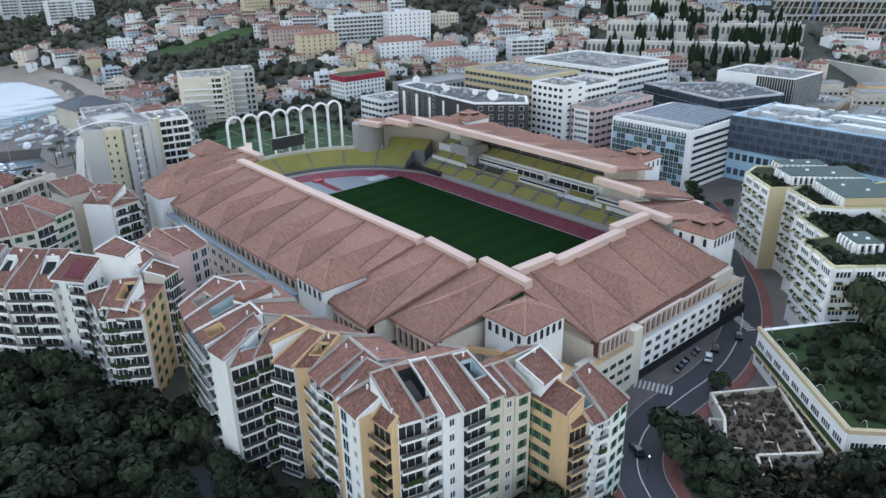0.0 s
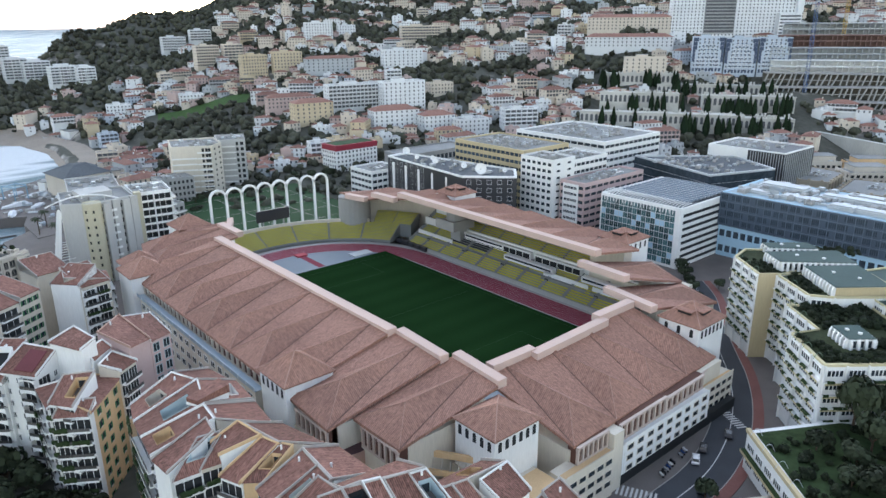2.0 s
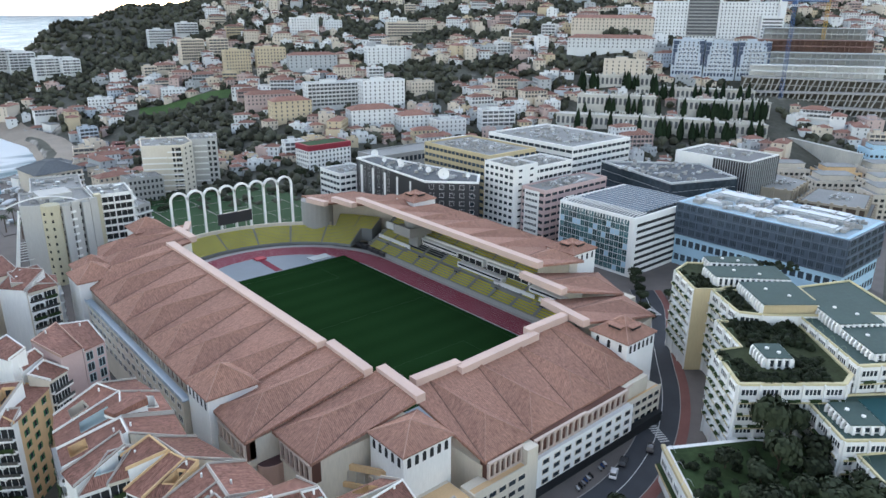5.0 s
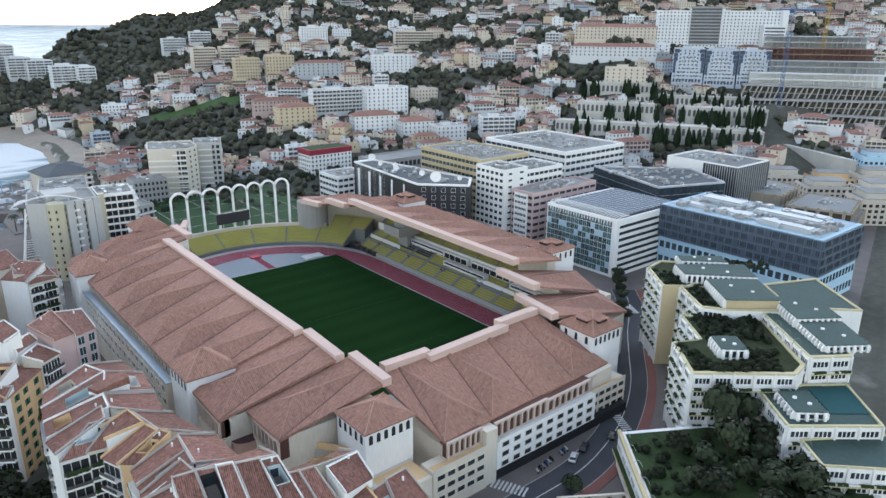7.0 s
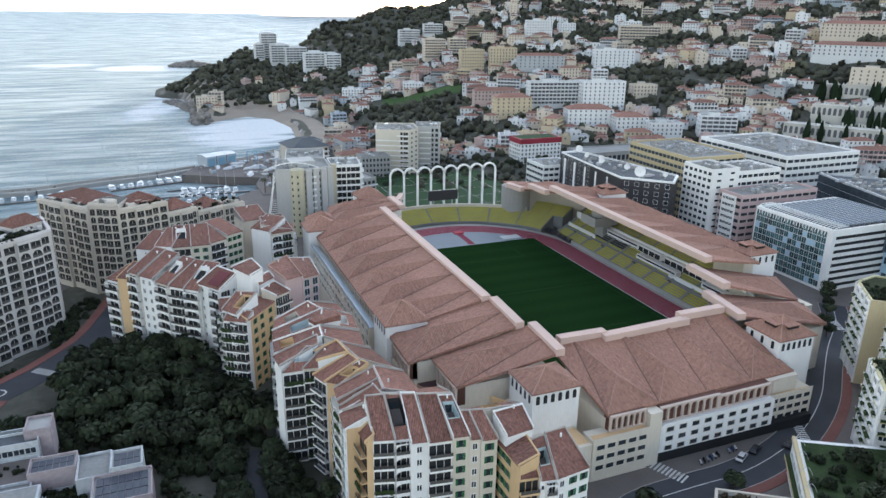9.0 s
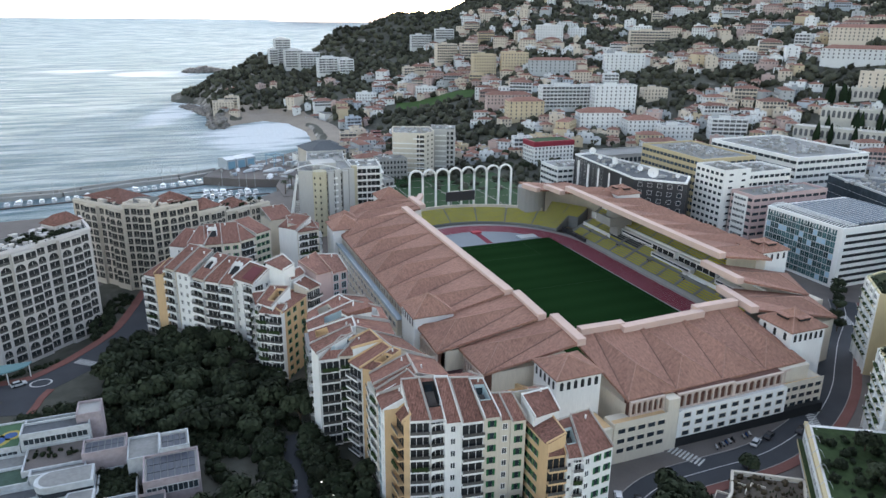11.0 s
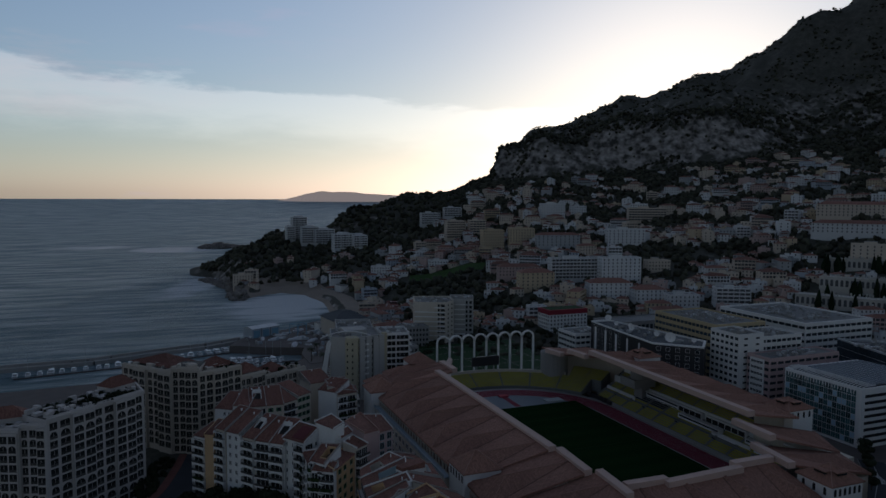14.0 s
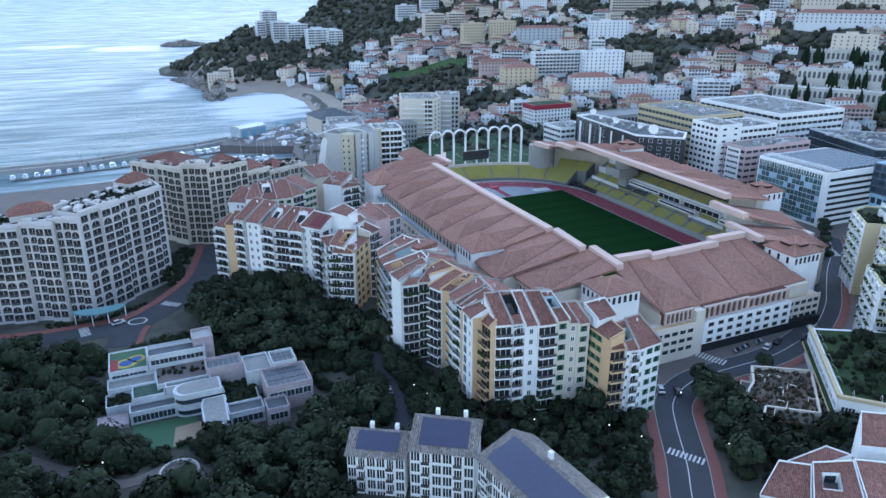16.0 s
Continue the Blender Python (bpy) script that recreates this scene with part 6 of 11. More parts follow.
for i in range(12):
    x = 128.5 + i * 3.0
    part("solar_panel", Shape().poly([(x, -26, 25.4), (x + 2.5, -26, 26.1), (x + 2.5, 7, 26.1), (x, 7, 25.4)][::1]), [SOLAR], gb, "dark sloping panel row")
    part("solar_frame", Shape().box(x + 2.5, -26, 25, x + 2.62, 7, 26.2), [SILVER], gb)

# blue office with dark upper storeys
bb = office("office_building", "pale blue office with dark mesh-fronted upper storeys", rect(150, -98, 185, -29.5), 27, BLUE_WALL, FLATROOF, sides(150, -98, 185, -29.5, (4, 22, 0.7, 0.42, DARK_GLASS), (4, 12, 0.7, 0.42, DARK_GLASS)), plant=0, near=False)
SCREEN = surface("dark_mesh", (0.06, 0.085, 0.12), 0.5, 0.3)
STEEL_EDGE = surface("blue_steel_edge", (0.13, 0.17, 0.22), 0.5, 0.15)
mesh_front = part("screen_wall", Shape().box(149.4, -98.6, 13.6, 185.6, -29, 27.6), [SCREEN], bb, "dark mesh screen on the upper storeys")
pane_ = Shape()
for f in range(4):
    z0_ = 13.9 + f * 3.45
    for i in range(22):
        y = lerp(-98, -29.6, i / 22)
        for k in range(4):
            if (i * 7 + f * 3 + k) % 11 < 8:
                pane_.box(149.34, y + 0.3 + k * 0.7, z0_ + 0.7, 149.39, y + 0.8 + k * 0.7, z0_ + 2.7)
    for i in range(12):
        x = lerp(149.6, 185.4, i / 12)
        for k in range(4):
            if (i * 5 + f * 3 + k) % 11 < 8:
                pane_.box(x + 0.3 + k * 0.7, -98.66, z0_ + 0.7, x + 0.8 + k * 0.7, -98.61, z0_ + 2.7)
tagged(part("pane", pane_, [DARK_GLASS], mesh_front), kind="stuff")
for i in range(23):
    y = lerp(-98, -29.6, i / 22)
    part("mullion", Shape().box(149.25, y - 0.06, 13.6, 149.4, y + 0.06, 27.6), [STEEL_EDGE], mesh_front)
for z in (13.6, 17.05, 20.5, 23.95, 27.4):
    part("transom", Shape().box(149.2, -98.7, z, 149.4, -29, z + 0.2), [STEEL_EDGE], mesh_front)
    part("transom", Shape().box(149.4, -98.8, z, 185.6, -98.6, z + 0.2), [STEEL_EDGE], mesh_front)
for x0_, y0_, x1_, y1_, h_ in ((154, -92, 160, -70, 1.8), (156, -66, 163, -50, 1.5), (166, -90, 172, -62, 2.2), (168, -56, 176, -36, 2.4), (156, -46, 162, -34, 1.3), (176, -88, 182, -68, 1.6)):
    part("plant_deck", Shape().box(x0_, y0_, 27.7, x1_, y1_, 27.7 + h_ * 0.7).box(x0_ + 0.8, y0_ + 1, 27.7 + h_ * 0.7, x1_ - 0.8, y1_ - 1, 27.7 + h_), [SILVER], bb, "long pale plant unit on the roof")
part("roof_deck", Shape().box(150, -98, 27.62, 185, -29.6, 27.7), [BLUE_ROOF], bb)
clutter(bb, 153, -95, 182, -33, 27.7, 40, 5, 1.3)

office("office_building", "pink office with white ribbon windows", rect(122, 21.5, 168, 35.5), 26, PALE_PINK, FLATROOF, sides(122, 21.5, 168, 35.5, (8, 4, 0.85, 0.45, GLASS), (8, 10, 0.8, 0.4, GLASS)), seed=3, plant=14, near=False)
pk = part("panel", Shape().box(121.7, 24.6, 2, 122, 33.5, 25.6), [WHITE], bpy.data.objects["office_building.002"], "white window panel")
row_of(pk, (121.66, 33.3), (121.66, 24.8), 3, 4, window_mesh(1.6, 1.2, 0.08, 2))
for k in range(1, 8):
    row_of(pk, (121.66, 33.3), (121.66, 24.8), 3 + 2.9 * k, 4, window_mesh(1.6, 1.2, 0.08, 2))
office("office_building", "tall white office with even window columns", rect(118, 37, 134, 57), 35, WHITE, FLATROOF, sides(118, 37, 134, 57, (11, 6, 0.62, 0.45, GLASS), (11, 2, 0.3, 0.3, GLASS)), seed=4, plant=6, near=False)
office("office_building", "white rear office wing with ribbon windows", rect(134, 39, 162, 60), 32.5, WHITE, FLATROOF, sides(134, 39, 162, 60, (9, 6, 0.7, 0.4, GLASS), (9, 8, 0.8, 0.4, GLASS)), seed=14, near=False, plant=10)
office("office_building", "cream office with long brown window bands", rect(132, 68, 167, 120), 33.5, YELLOW_RENDER, FLATROOF, sides(132, 68, 167, 120, (9, 16, 0.85, 0.45, DARK_GLASS), (9, 8, 0.8, 0.4, DARK_GLASS)), seed=6, near=False, plant=24)
office("office_building", "long white office with stepped roof decks", rect(192, 63, 246, 130), 31.5, WHITE, FLATROOF, sides(192, 63, 246, 130, (8, 14, 0.88, 0.42, GLASS), (8, 12, 0.85, 0.42, GLASS)), seed=7, near=False, plant=24)
office("office_building", "white office wing beside the long block", rect(170, 100, 190, 150), 27, WHITE, FLATROOF, sides(170, 100, 190, 150, (7, 10, 0.85, 0.42, GLASS), (7, 5, 0.8, 0.42, GLASS)), seed=17, near=False, plant=10)
bk = office("office_building", "black-clad building with white framed windows", [(88, 66), (106, 48), (118, 60), (106, 132), (94, 132)], 27.4, BLACK_CLAD, DARKROOF, [((94, 131), (88.2, 67), 7, 13, 0.4, 0.55, GLASS), ((88.3, 65.8), (105.6, 48.4), 7, 5, 0.4, 0.5, GLASS)], seed=8, plant=8, rim=WHITE)
for f in range(5):
    y = 125 - f * 12
    part("panel", Shape().box(-0.15, -2.2, 4, 0.05, 2.2, 25.5), [WHITE], bk, m=pose(lerp(93.6, 88.5, f * 12 / 58) - 0.05, y, 0, 0, 0, 5))
for x, y, r in ((96, 62, 2.7), (100, 78, 1.5), (97, 96, 1.6), (102, 104, 1.3), (98, 112, 1.2), (102, 126, 2.0), (108, 58, 1.2)):
    dish = thing("satellite_dish", "white parabolic dish on a black office roof", "satellite dish", "roof dishes", at=(x, y, 27.5))
    s = Shape()
    n = 14
    tilt = Vector((-0.55, -0.75, 0.45)).to_track_quat("Z", "Y").to_matrix()
    rings = [[tilt @ Vector((r * q * math.cos(2 * math.pi * i / n), r * q * math.sin(2 * math.pi * i / n), 0.35 * r * q * q)) + Vector((0, 0, r + 0.9)) for i in range(n)] for q in (0.05, 0.4, 0.75, 1.0)]
    for a, b in zip(rings, rings[1:]):
        for i in range(n):
            s.poly([a[i], a[(i + 1) % n], b[(i + 1) % n], b[i]])
    part("reflector", s, [WHITE], dish)
    part("mast", Shape().bar((0, 0, 0), (0, 0, r + 0.8), 0.22, 8), [GREY], dish)
    part("feed", Shape().bar(tilt @ Vector((0, 0, 0.3)) + Vector((0, 0, r + 0.9)), tilt @ Vector((0, 0, r * 0.8)) + Vector((0, 0, r + 0.9)), 0.07, 5), [SILVER], dish)
office("office_building", "dark glazed office with pale upright fins", [(182, -6), (219, -20), (236, 10), (199, 48)], 25.6, DARK_GLASS, DARKROOF, [((198.8, 47.6), (182.2, -5.8), 6, 16, 0.7, 0.7, DARK_GLASS), ((182.4, -6.2), (218.6, -19.8), 6, 12, 0.7, 0.7, DARK_GLASS)], seed=9, near=False, plant=20, rim=SILVER)
wk = office("office_building", "pale office with a black finned end", rect(238, -16, 271, 27), 30, WHITE, FLATROOF, [], seed=10, plant=8)
part("dark_end", Shape().box(237.7, -16.4, 4, 271, 4, 30.2), [BLACK_CLAD], wk)
for i in range(14):
    part("fin", Shape().box(237.3, -16 + i * 1.4, 4, 237.7, -15.7 + i * 1.4, 30), [SILVER], wk)
    part("fin", Shape().box(238 + i * 2.3, -16.8, 4, 238.4 + i * 2.3, -16.4, 30), [SILVER], wk)
office("office_building", "small white office with dark bands", rect(83, 132, 104, 152), 20, WHITE, FLATROOF, sides(83, 132, 104, 152, (6, 6, 0.8, 0.45, GLASS), (6, 6, 0.8, 0.45, GLASS)), seed=11, near=False, plant=5)
rd = office("office_building", "white building with a red top band and planted roof", rect(103, 198, 134, 214), 20.2, WHITE, GREENROOF, sides(103, 198, 134, 214, (6, 6, 0.4, 0.5, GLASS), (6, 11, 0.4, 0.5, GLASS)), seed=12, near=False, plant=0, z0=4)
part("top_band", Shape().box(102.8, 197.8, 20.2, 134.2, 214.2, 23.6), [RED_PAINT], rd, "dark red top storey")
part("roof_lawn", Shape().box(104.5, 199.5, 23.6, 132.5, 212.5, 23.75), [TURF], rd)
office("office_building", "long low grey shed with ribbed roof", rect(134, 168, 190, 190), 17, GREY, FLATROOF, sides(134, 168, 190, 190, None, (2, 16, 0.7, 0.5, GLASS)), seed=13, near=False, plant=0, z0=4)

# tall flats at the coast end
PALE_STRIP = surface("pale_yellow_render", (0.60, 0.55, 0.40), 0.85, 0.15, streak=True)
lattice_tower = office("apartment_tower", "grey tower with rounded yellow corner and white lattice side", [(-70, 118), (-60, 112), (-44, 116), (-42, 136), (-66, 140)], 31.5, TOWER_GREY, FLATROOF, [], group="coast towers", seed=21, plant=6)
part("rounded_corner", Shape().prism([(-60.4 + 3.4 * math.cos(2 * math.pi * i / 20), 113.6 + 3.4 * math.sin(2 * math.pi * i / 20)) for i in range(20)], -1, 32.4), [PALE_STRIP], lattice_tower, "pale yellow rounded corner")
for k, (u, deep) in enumerate(((0.28, 1.5), (0.52, 1.0), (0.76, 1.6), (0.97, 1.1))):
    x_, y_ = lerp(-60, -44, u), lerp(112, 116, u)
    part("pilaster", Shape().box(-1.5, -deep, -1, 1.5, 0.3, 31.5 + 0.7 * (k % 2)), [TOWER_GREY], lattice_tower, m=pose(x_, y_, 0, 0, 0, 14))
slot_, nook_ = Shape(), Shape()
for f in range(10):
    z_ = 1.2 + f * 3.05
    for u in (0.16, 0.40, 0.64, 0.87):
        x_, y_ = lerp(-60, -44, u), lerp(112, 116, u)
        slot_.box(-0.9, -0.12, z_, 0.9, 0.0, z_ + 1.7, 0, pose(x_, y_, 0, 0, 0, 14))
    for ang in (215, 262):
        slot_.box(-0.35, -0.08, z_ + 0.2, 0.35, 0.05, z_ + 1.3, 0, pose(-60.4 + 3.42 * math.cos(radians(ang)), 113.6 + 3.42 * math.sin(radians(ang)), 0, 0, 0, ang + 90))
    nook_.box(-1.7, -1.3, z_ - 0.7, 1.7, 0.2, z_ - 0.5, 0, pose(-53.6, 113.6, 0, 0, 0, 14)).box(-1.7, -1.3, z_ - 0.5, 1.7, -1.22, z_ + 0.2, 0, pose(-53.6, 113.6, 0, 0, 0, 14))
tagged(part("window_slot", slot_, [DARK], lattice_tower), kind="stuff")
tagged(part("balcony", nook_, [WHITE], lattice_tower), kind="stuff")
# white lattice: leaning posts, storey beams and a curved crown beam
grid_ = Shape()
for i in range(8):
    u = i / 7
    top_ = Vector((lerp(-70.6, -67, u), lerp(117, 142, u), 29.5 - 6 * u * u))
    grid_.bar((top_.x - 4.5, top_.y, 0), tuple(top_), 0.24, 4)
    grid_.bar((top_.x - 4.5 + 1.6, top_.y, 11), (top_.x + 3, top_.y, 11), 0.14, 4)
for f in range(9):
    z_ = 3 + f * 3.0
    lean = 4.5 * (1 - z_ / 30)
    grid_.bar((-70.6 - lean, 117, z_), (-67.6 - lean, 138 - f * 1.2, z_), 0.16, 4)
crown = [(lerp(-74, -44, u), lerp(126, 115.5, u), 27 + 7 * math.sin(math.pi * (0.15 + 0.75 * u))) for u in (k / 12 for k in range(13))]
for p, q in zip(crown, crown[1:]):
    grid_.bar(p, q, 0.3, 5)
for k in (2, 5, 8, 11):
    grid_.bar((crown[k][0], crown[k][1], 30.5), crown[k], 0.14, 4)
tagged(part("lattice", grid_, [WHITE], lattice_tower, "white lattice of leaning posts and beams"), kind="stuff")
part("penthouse", Shape().box(-62, 122, 31.5, -50, 133, 34.2), [TOWER_GREY], lattice_tower)
white_tower = office("apartment_tower", "white tower with wide open balconies", [(-43, 118), (-29, 116), (-26, 134), (-41, 137)], 31.5, WHITE, FLATROOF, [((-43, 118), (-29, 116), 10, 3, 0.92, 0.7, DARK), ((-29, 116), (-26.3, 133.5), 10, 4, 0.85, 0.7, DARK)], group="coast towers", seed=22, plant=4)
part("side_wall", Shape().box(-0.4, -2.0, -1, 2.2, 1.0, 33), [PALE_STRIP], white_tower, "pale yellow wall strip", m=pose(-43, 118, 0, 0, 0, -8))
for x_, y_, t_ in ((-36, 117, -8), (-29.2, 116.1, -8), (-27.9, 124.7, 80), (-26.4, 133, 80)):
    part("fin_wall", Shape().box(-0.15, -1.9, -1, 0.15, 0, 31.2), [WHITE], white_tower, m=pose(x_, y_, 0, 0, 0, t_))
office("apartment_tower", "pale stepped flats near the beach road", [(-60, 150), (-40, 146), (-34, 176), (-54, 180)], 29, TOWER_GREY, FLATROOF, [((-60, 150), (-40.2, 146.1), 9, 6, 0.7, 0.45, DARK)], group="coast towers", seed=23, near=False, plant=6)
office("apartment_tower", "cream flats with deep balconies behind the training pitch", [(8, 214), (27, 204), (36, 212), (40, 232), (16, 240)], 31.5, CREAM, FLATROOF, [((8.2, 214), (26.8, 204.1), 10, 6, 0.8, 0.65, DARK), ((27.2, 204.2), (36, 212), 10, 2, 0.3, 0.4, DARK)], group="coast towers", seed=24, plant=5, z0=2)
office("apartment_tower", "grey flats with balcony bands", [(38, 222), (52, 215), (60, 234), (45, 242)], 31, TOWER_GREY, FLATROOF, [((38.2, 222), (51.8, 215.1), 9, 5, 0.6, 0.6, DARK)], group="coast towers", seed=25, near=False, plant=4, z0=2)
office("apartment_tower", "low grey villa block beside the towers", [(-34, 150), (-8, 160), (-14, 190), (-38, 184)], 14, GREY, FLATROOF, [((-34, 150), (-8.2, 159.9), 4, 9, 0.6, 0.5, DARK)], group="coast towers", seed=26, near=False, plant=3)
office("apartment_tower", "long grey terrace house at the training pitch", [(-6, 198), (12, 196), (12, 208), (-6, 210)], 18, GREY, FLATROOF, [((-6, 198), (12, 196), 5, 8, 0.5, 0.5, DARK)], group="coast towers", seed=27, near=False, plant=3, z0=2)
slate_block = office("apartment_tower", "pale beach-side flats with dark slate roof", [(-36, 262), (-10, 268), (-14, 296), (-40, 290)], 13, BEIGE, DARKROOF, [((-36, 262), (-10.2, 267.9), 4, 8, 0.6, 0.5, DARK)], group="coast towers", seed=28, near=False, plant=0)
part("hip_roof", Shape().poly([(-37, 260.6, 13.5), (-8.6, 267.2, 13.5), (-21, 277, 18.5), (-27, 275.6, 18.5)]).poly([(-8.6, 267.2, 13.5), (-13, 297.4, 13.5), (-23, 282.6, 18.5), (-21, 277, 18.5)]).poly([(-13, 297.4, 13.5), (-41.4, 290.8, 13.5), (-29, 281.2, 18.5), (-23, 282.6, 18.5)]).poly([(-41.4, 290.8, 13.5), (-37, 260.6, 13.5), (-27, 275.6, 18.5), (-29, 281.2, 18.5)]).poly([(-27, 275.6, 18.5), (-21, 277, 18.5), (-23, 282.6, 18.5), (-29, 281.2, 18.5)]), [DARKROOF], slate_block, "dark slate hipped roof")

# terraced office with planters on the street bend
SHRUB = surface("dark_planting", (0.04, 0.05, 0.024), 0.95, 0.5, 1.0, 0.15, 0.4)
HOOP = surface("green_hoop_steel", (0.16, 0.24, 0.17), 0.5, 0.1)
PALE_YELLOW = surface("pale_yellow_band", (0.66, 0.58, 0.36), 0.85, 0.12, 3.0, 0.15, streak=True)
eo = thing("office_building", "white and yellow terraced office with roof gardens and planters", "office building", "street bend offices")


def hoop_mesh():
    s = Shape()
    c = [(1.1 - 2.2 * t, 1.6 * math.sin(math.pi * t) ** 0.7) for t in (k / 8 for k in range(9))]
    for (ya, za), (yb, zb) in zip(c, c[1:]):
        s.bar((0, ya, za), (0, yb, zb), 0.07, 4)
    return s.weld().mesh("hoop", [HOOP])


HOOPS = hoop_mesh()


def tray_mesh(length):
    """A long planter trough: pale yellow front, white lip."""
    s = Shape()
    prof = [(0, -0.5), (-0.95, -0.5), (-1.0, 0.05), (-1.0, 0.25), (-0.88, 0.25), (-0.88, 0.02), (0, 0.02)]
    for (p, q), mt in zip(zip(prof, prof[1:]), (0, 1, 0, 0, 0, 0)):
        s.poly([(0, *p), (length, *p), (length, *q), (0, *q)], mt)
    for x in (0, length):
        s.poly([(x, *p) for p in prof], 0)
    return s.weld()


def trailing(length, seed):
    """Plants in a trough: a lumpy strip with gaps."""
    r = random.Random(seed)
    s = Shape()
    x = r.uniform(0, 1.5)
    while x < length - 1:
        l = r.uniform(0.8, 3.4)
        x1 = min(length - 0.1, x + l)
        n = max(2, int(l / 0.5))
        rows = [[(lerp(x, x1, i / n), y + r.uniform(-0.08, 0.08), z + r.uniform(-0.1, 0.1)) for i in range(n + 1)] for y, z in ((-1.12, -0.1), (-1.05, 0.3), (-0.75, 0.5), (-0.35, 0.3), (-0.2, 0.05))]
        for ra, rb in zip(rows, rows[1:]):
            for i in range(n):
                s.poly([ra[i], ra[i + 1], rb[i + 1], rb[i]])
        x = x1 + r.uniform(0.3, 2.5)
    return s


def terrace_block(pts, z1, faces, z0=-1.0, roof=None, hoops=(), storey=3.35, top=0.0):
    """A terraced office wing; faces: the sides that carry window groups over planter troughs, hoops: sides with hoops on the edge."""
    body = part("wall", Shape().prism(pts, z0, z1), [WHITE], eo)
    n = len(pts)
    c = Vector((sum(p[0] for p in pts) / n, sum(p[1] for p in pts) / n))
    inner = [tuple(Vector(p).lerp(c, 0.05)) for p in pts]
    part("roof", Shape().prism(inner, z1, z1 + 0.08), [roof or GREENROOF], body)
    for i in range(n):
        P, Q = Vector(pts[i]), Vector(pts[(i + 1) % n])
        d = Q - P
        m = pose(P.x, P.y, 0, 0, 0, math.degrees(math.atan2(d.y, d.x)))
        part("parapet", Shape().prism([pts[i], pts[(i + 1) % n], inner[(i + 1) % n], inner[i]], z1, z1 + 0.55), [PALE_YELLOW], body)
        if i in hoops:
            for k in range(max(1, int(d.length / 5.5))):
                part("hoop", HOOPS, None, body, m=m @ pose((k + 0.5) * 5.5, 0.3, z1 + 0.2))
        if i not in faces:
            continue
        k = max(1, round(d.length / 5.0))
        st = max(1, int((z1 - max(z0, 0)) / storey))
        mesh = window_mesh(d.length / k * 0.7, 1.45, 0.2, 4, GLASS, WHITE)
        for f in range(st):
            z = z1 - (f + 1) * storey
            row_of(body, P, Q, z + 0.95, k, mesh, margin=0.25)
            if f:
                tray = part("planter", tray_mesh(d.length - 0.3), [WHITE, PALE_YELLOW], body, m=m @ pose(0.15, 0, z + storey - 0.35))
                tagged(part("trailing_plant", trailing(d.length - 0.4, int(P.x * 7 + f)), [PLANTS], tray), kind="stuff")
        for b in range(k + 1):
            part("fin", Shape().box(-0.16, -0.5, max(z0, 0), 0.16, 0.02, z1 + 0.3), [WHITE], body, m=m @ pose(lerp(0.2, d.length - 0.2, b / k), 0, 0))
    return body


def penthouse(pts, z0, z1, front=None):
    """A set-back roof storey with white ribbed walls and a green sheet roof."""
    body = part("roof_storey", Shape().prism(pts, z0, z1), [WHITE], eo, "white ribbed roof storey with a green sheet roof")
    c = Vector((sum(p[0] for p in pts) / len(pts), sum(p[1] for p in pts) / len(pts)))
    part("sheet_roof", Shape().prism([tuple(Vector(p).lerp(c, -0.02)) for p in pts], z1, z1 + 0.2), [GREENROOF], body)
    for i in range(len(pts)):
        P, Q = Vector(pts[i]), Vector(pts[(i + 1) % len(pts)])
        d = Q - P
        m = pose(P.x, P.y, 0, 0, 0, math.degrees(math.atan2(d.y, d.x)))
        if i == front:
            part("end_wall", Shape().box(0.1, -0.06, z0, d.length - 0.1, -0.01, z1 - 0.1), [YELLOW_RENDER], body, "plain yellow end wall", m=m)
            continue
        n = int(d.length / 1.5)
        for k in range(n):
            x = lerp(0.5, d.length - 0.5, k / max(1, n - 1))
            s = Shape()
            for (ya, za), (yb, zb) in (((-0.75, z0), (-0.7, z1 - 0.7)), ((-0.7, z1 - 0.7), (-0.25, z1 + 0.1))):
                s.poly([(x - 0.32, ya, za), (x + 0.32, ya, za), (x + 0.32, yb, zb), (x - 0.32, yb, zb)])
            for e in (-0.32, 0.32):
                s.poly([(x + e, -0.75, z0), (x + e, -0.7, z1 - 0.7), (x + e, -0.25, z1 + 0.1), (x + e, 0, z1 + 0.1), (x + e, 0, z0)])
            part("rib", s.weld(), [WHITE], body, m=m)
        part("window_band", Shape().box(0.3, -0.05, z0 + 0.4, d.length - 0.3, -0.01, z1 - 0.5), [GLASS], body, m=m)
    for k in range(2):
        p = Vector(pts[0]).lerp(Vector(pts[2]), 0.35 + 0.3 * k)
        part("roof_vent", Shape().bar((p.x, p.y, z1 + 0.2), (p.x, p.y, z1 + 0.55), 0.5, 10), [WHITE], body)
    return body


terrace_block([(77.0, -73.5), (66.5, -86.4), (70.3, -89.6), (75.0, -95.0), (92.0, -100.0), (100.0, -87.0), (86.0, -72.0)], 26.4, (0,), roof=SHRUB, hoops=(0,))
part("gable", Shape().prism([(66.3, -86.5), (70.3, -89.9), (70.5, -89.6), (66.5, -86.3)], 0, 27.0), [YELLOW_RENDER], eo, "plain golden yellow gable wall")
penthouse([(80.5, -81.4), (74.7, -88.6), (89.5, -104.0), (97.4, -95.4)], 26.4, 29.2)
penthouse([(90.5, -75.5), (87.0, -79.5), (97.0, -90.0), (101.0, -85.0)], 26.4, 28.6)
terrace_block([(70.4, -90.0), (61.0, -102.8), (64.6, -108.4), (76.0, -118.5), (92.0, -104.0), (80.0, -92.0)], 26.2, (0, 1), roof=SHRUB, hoops=(0,))
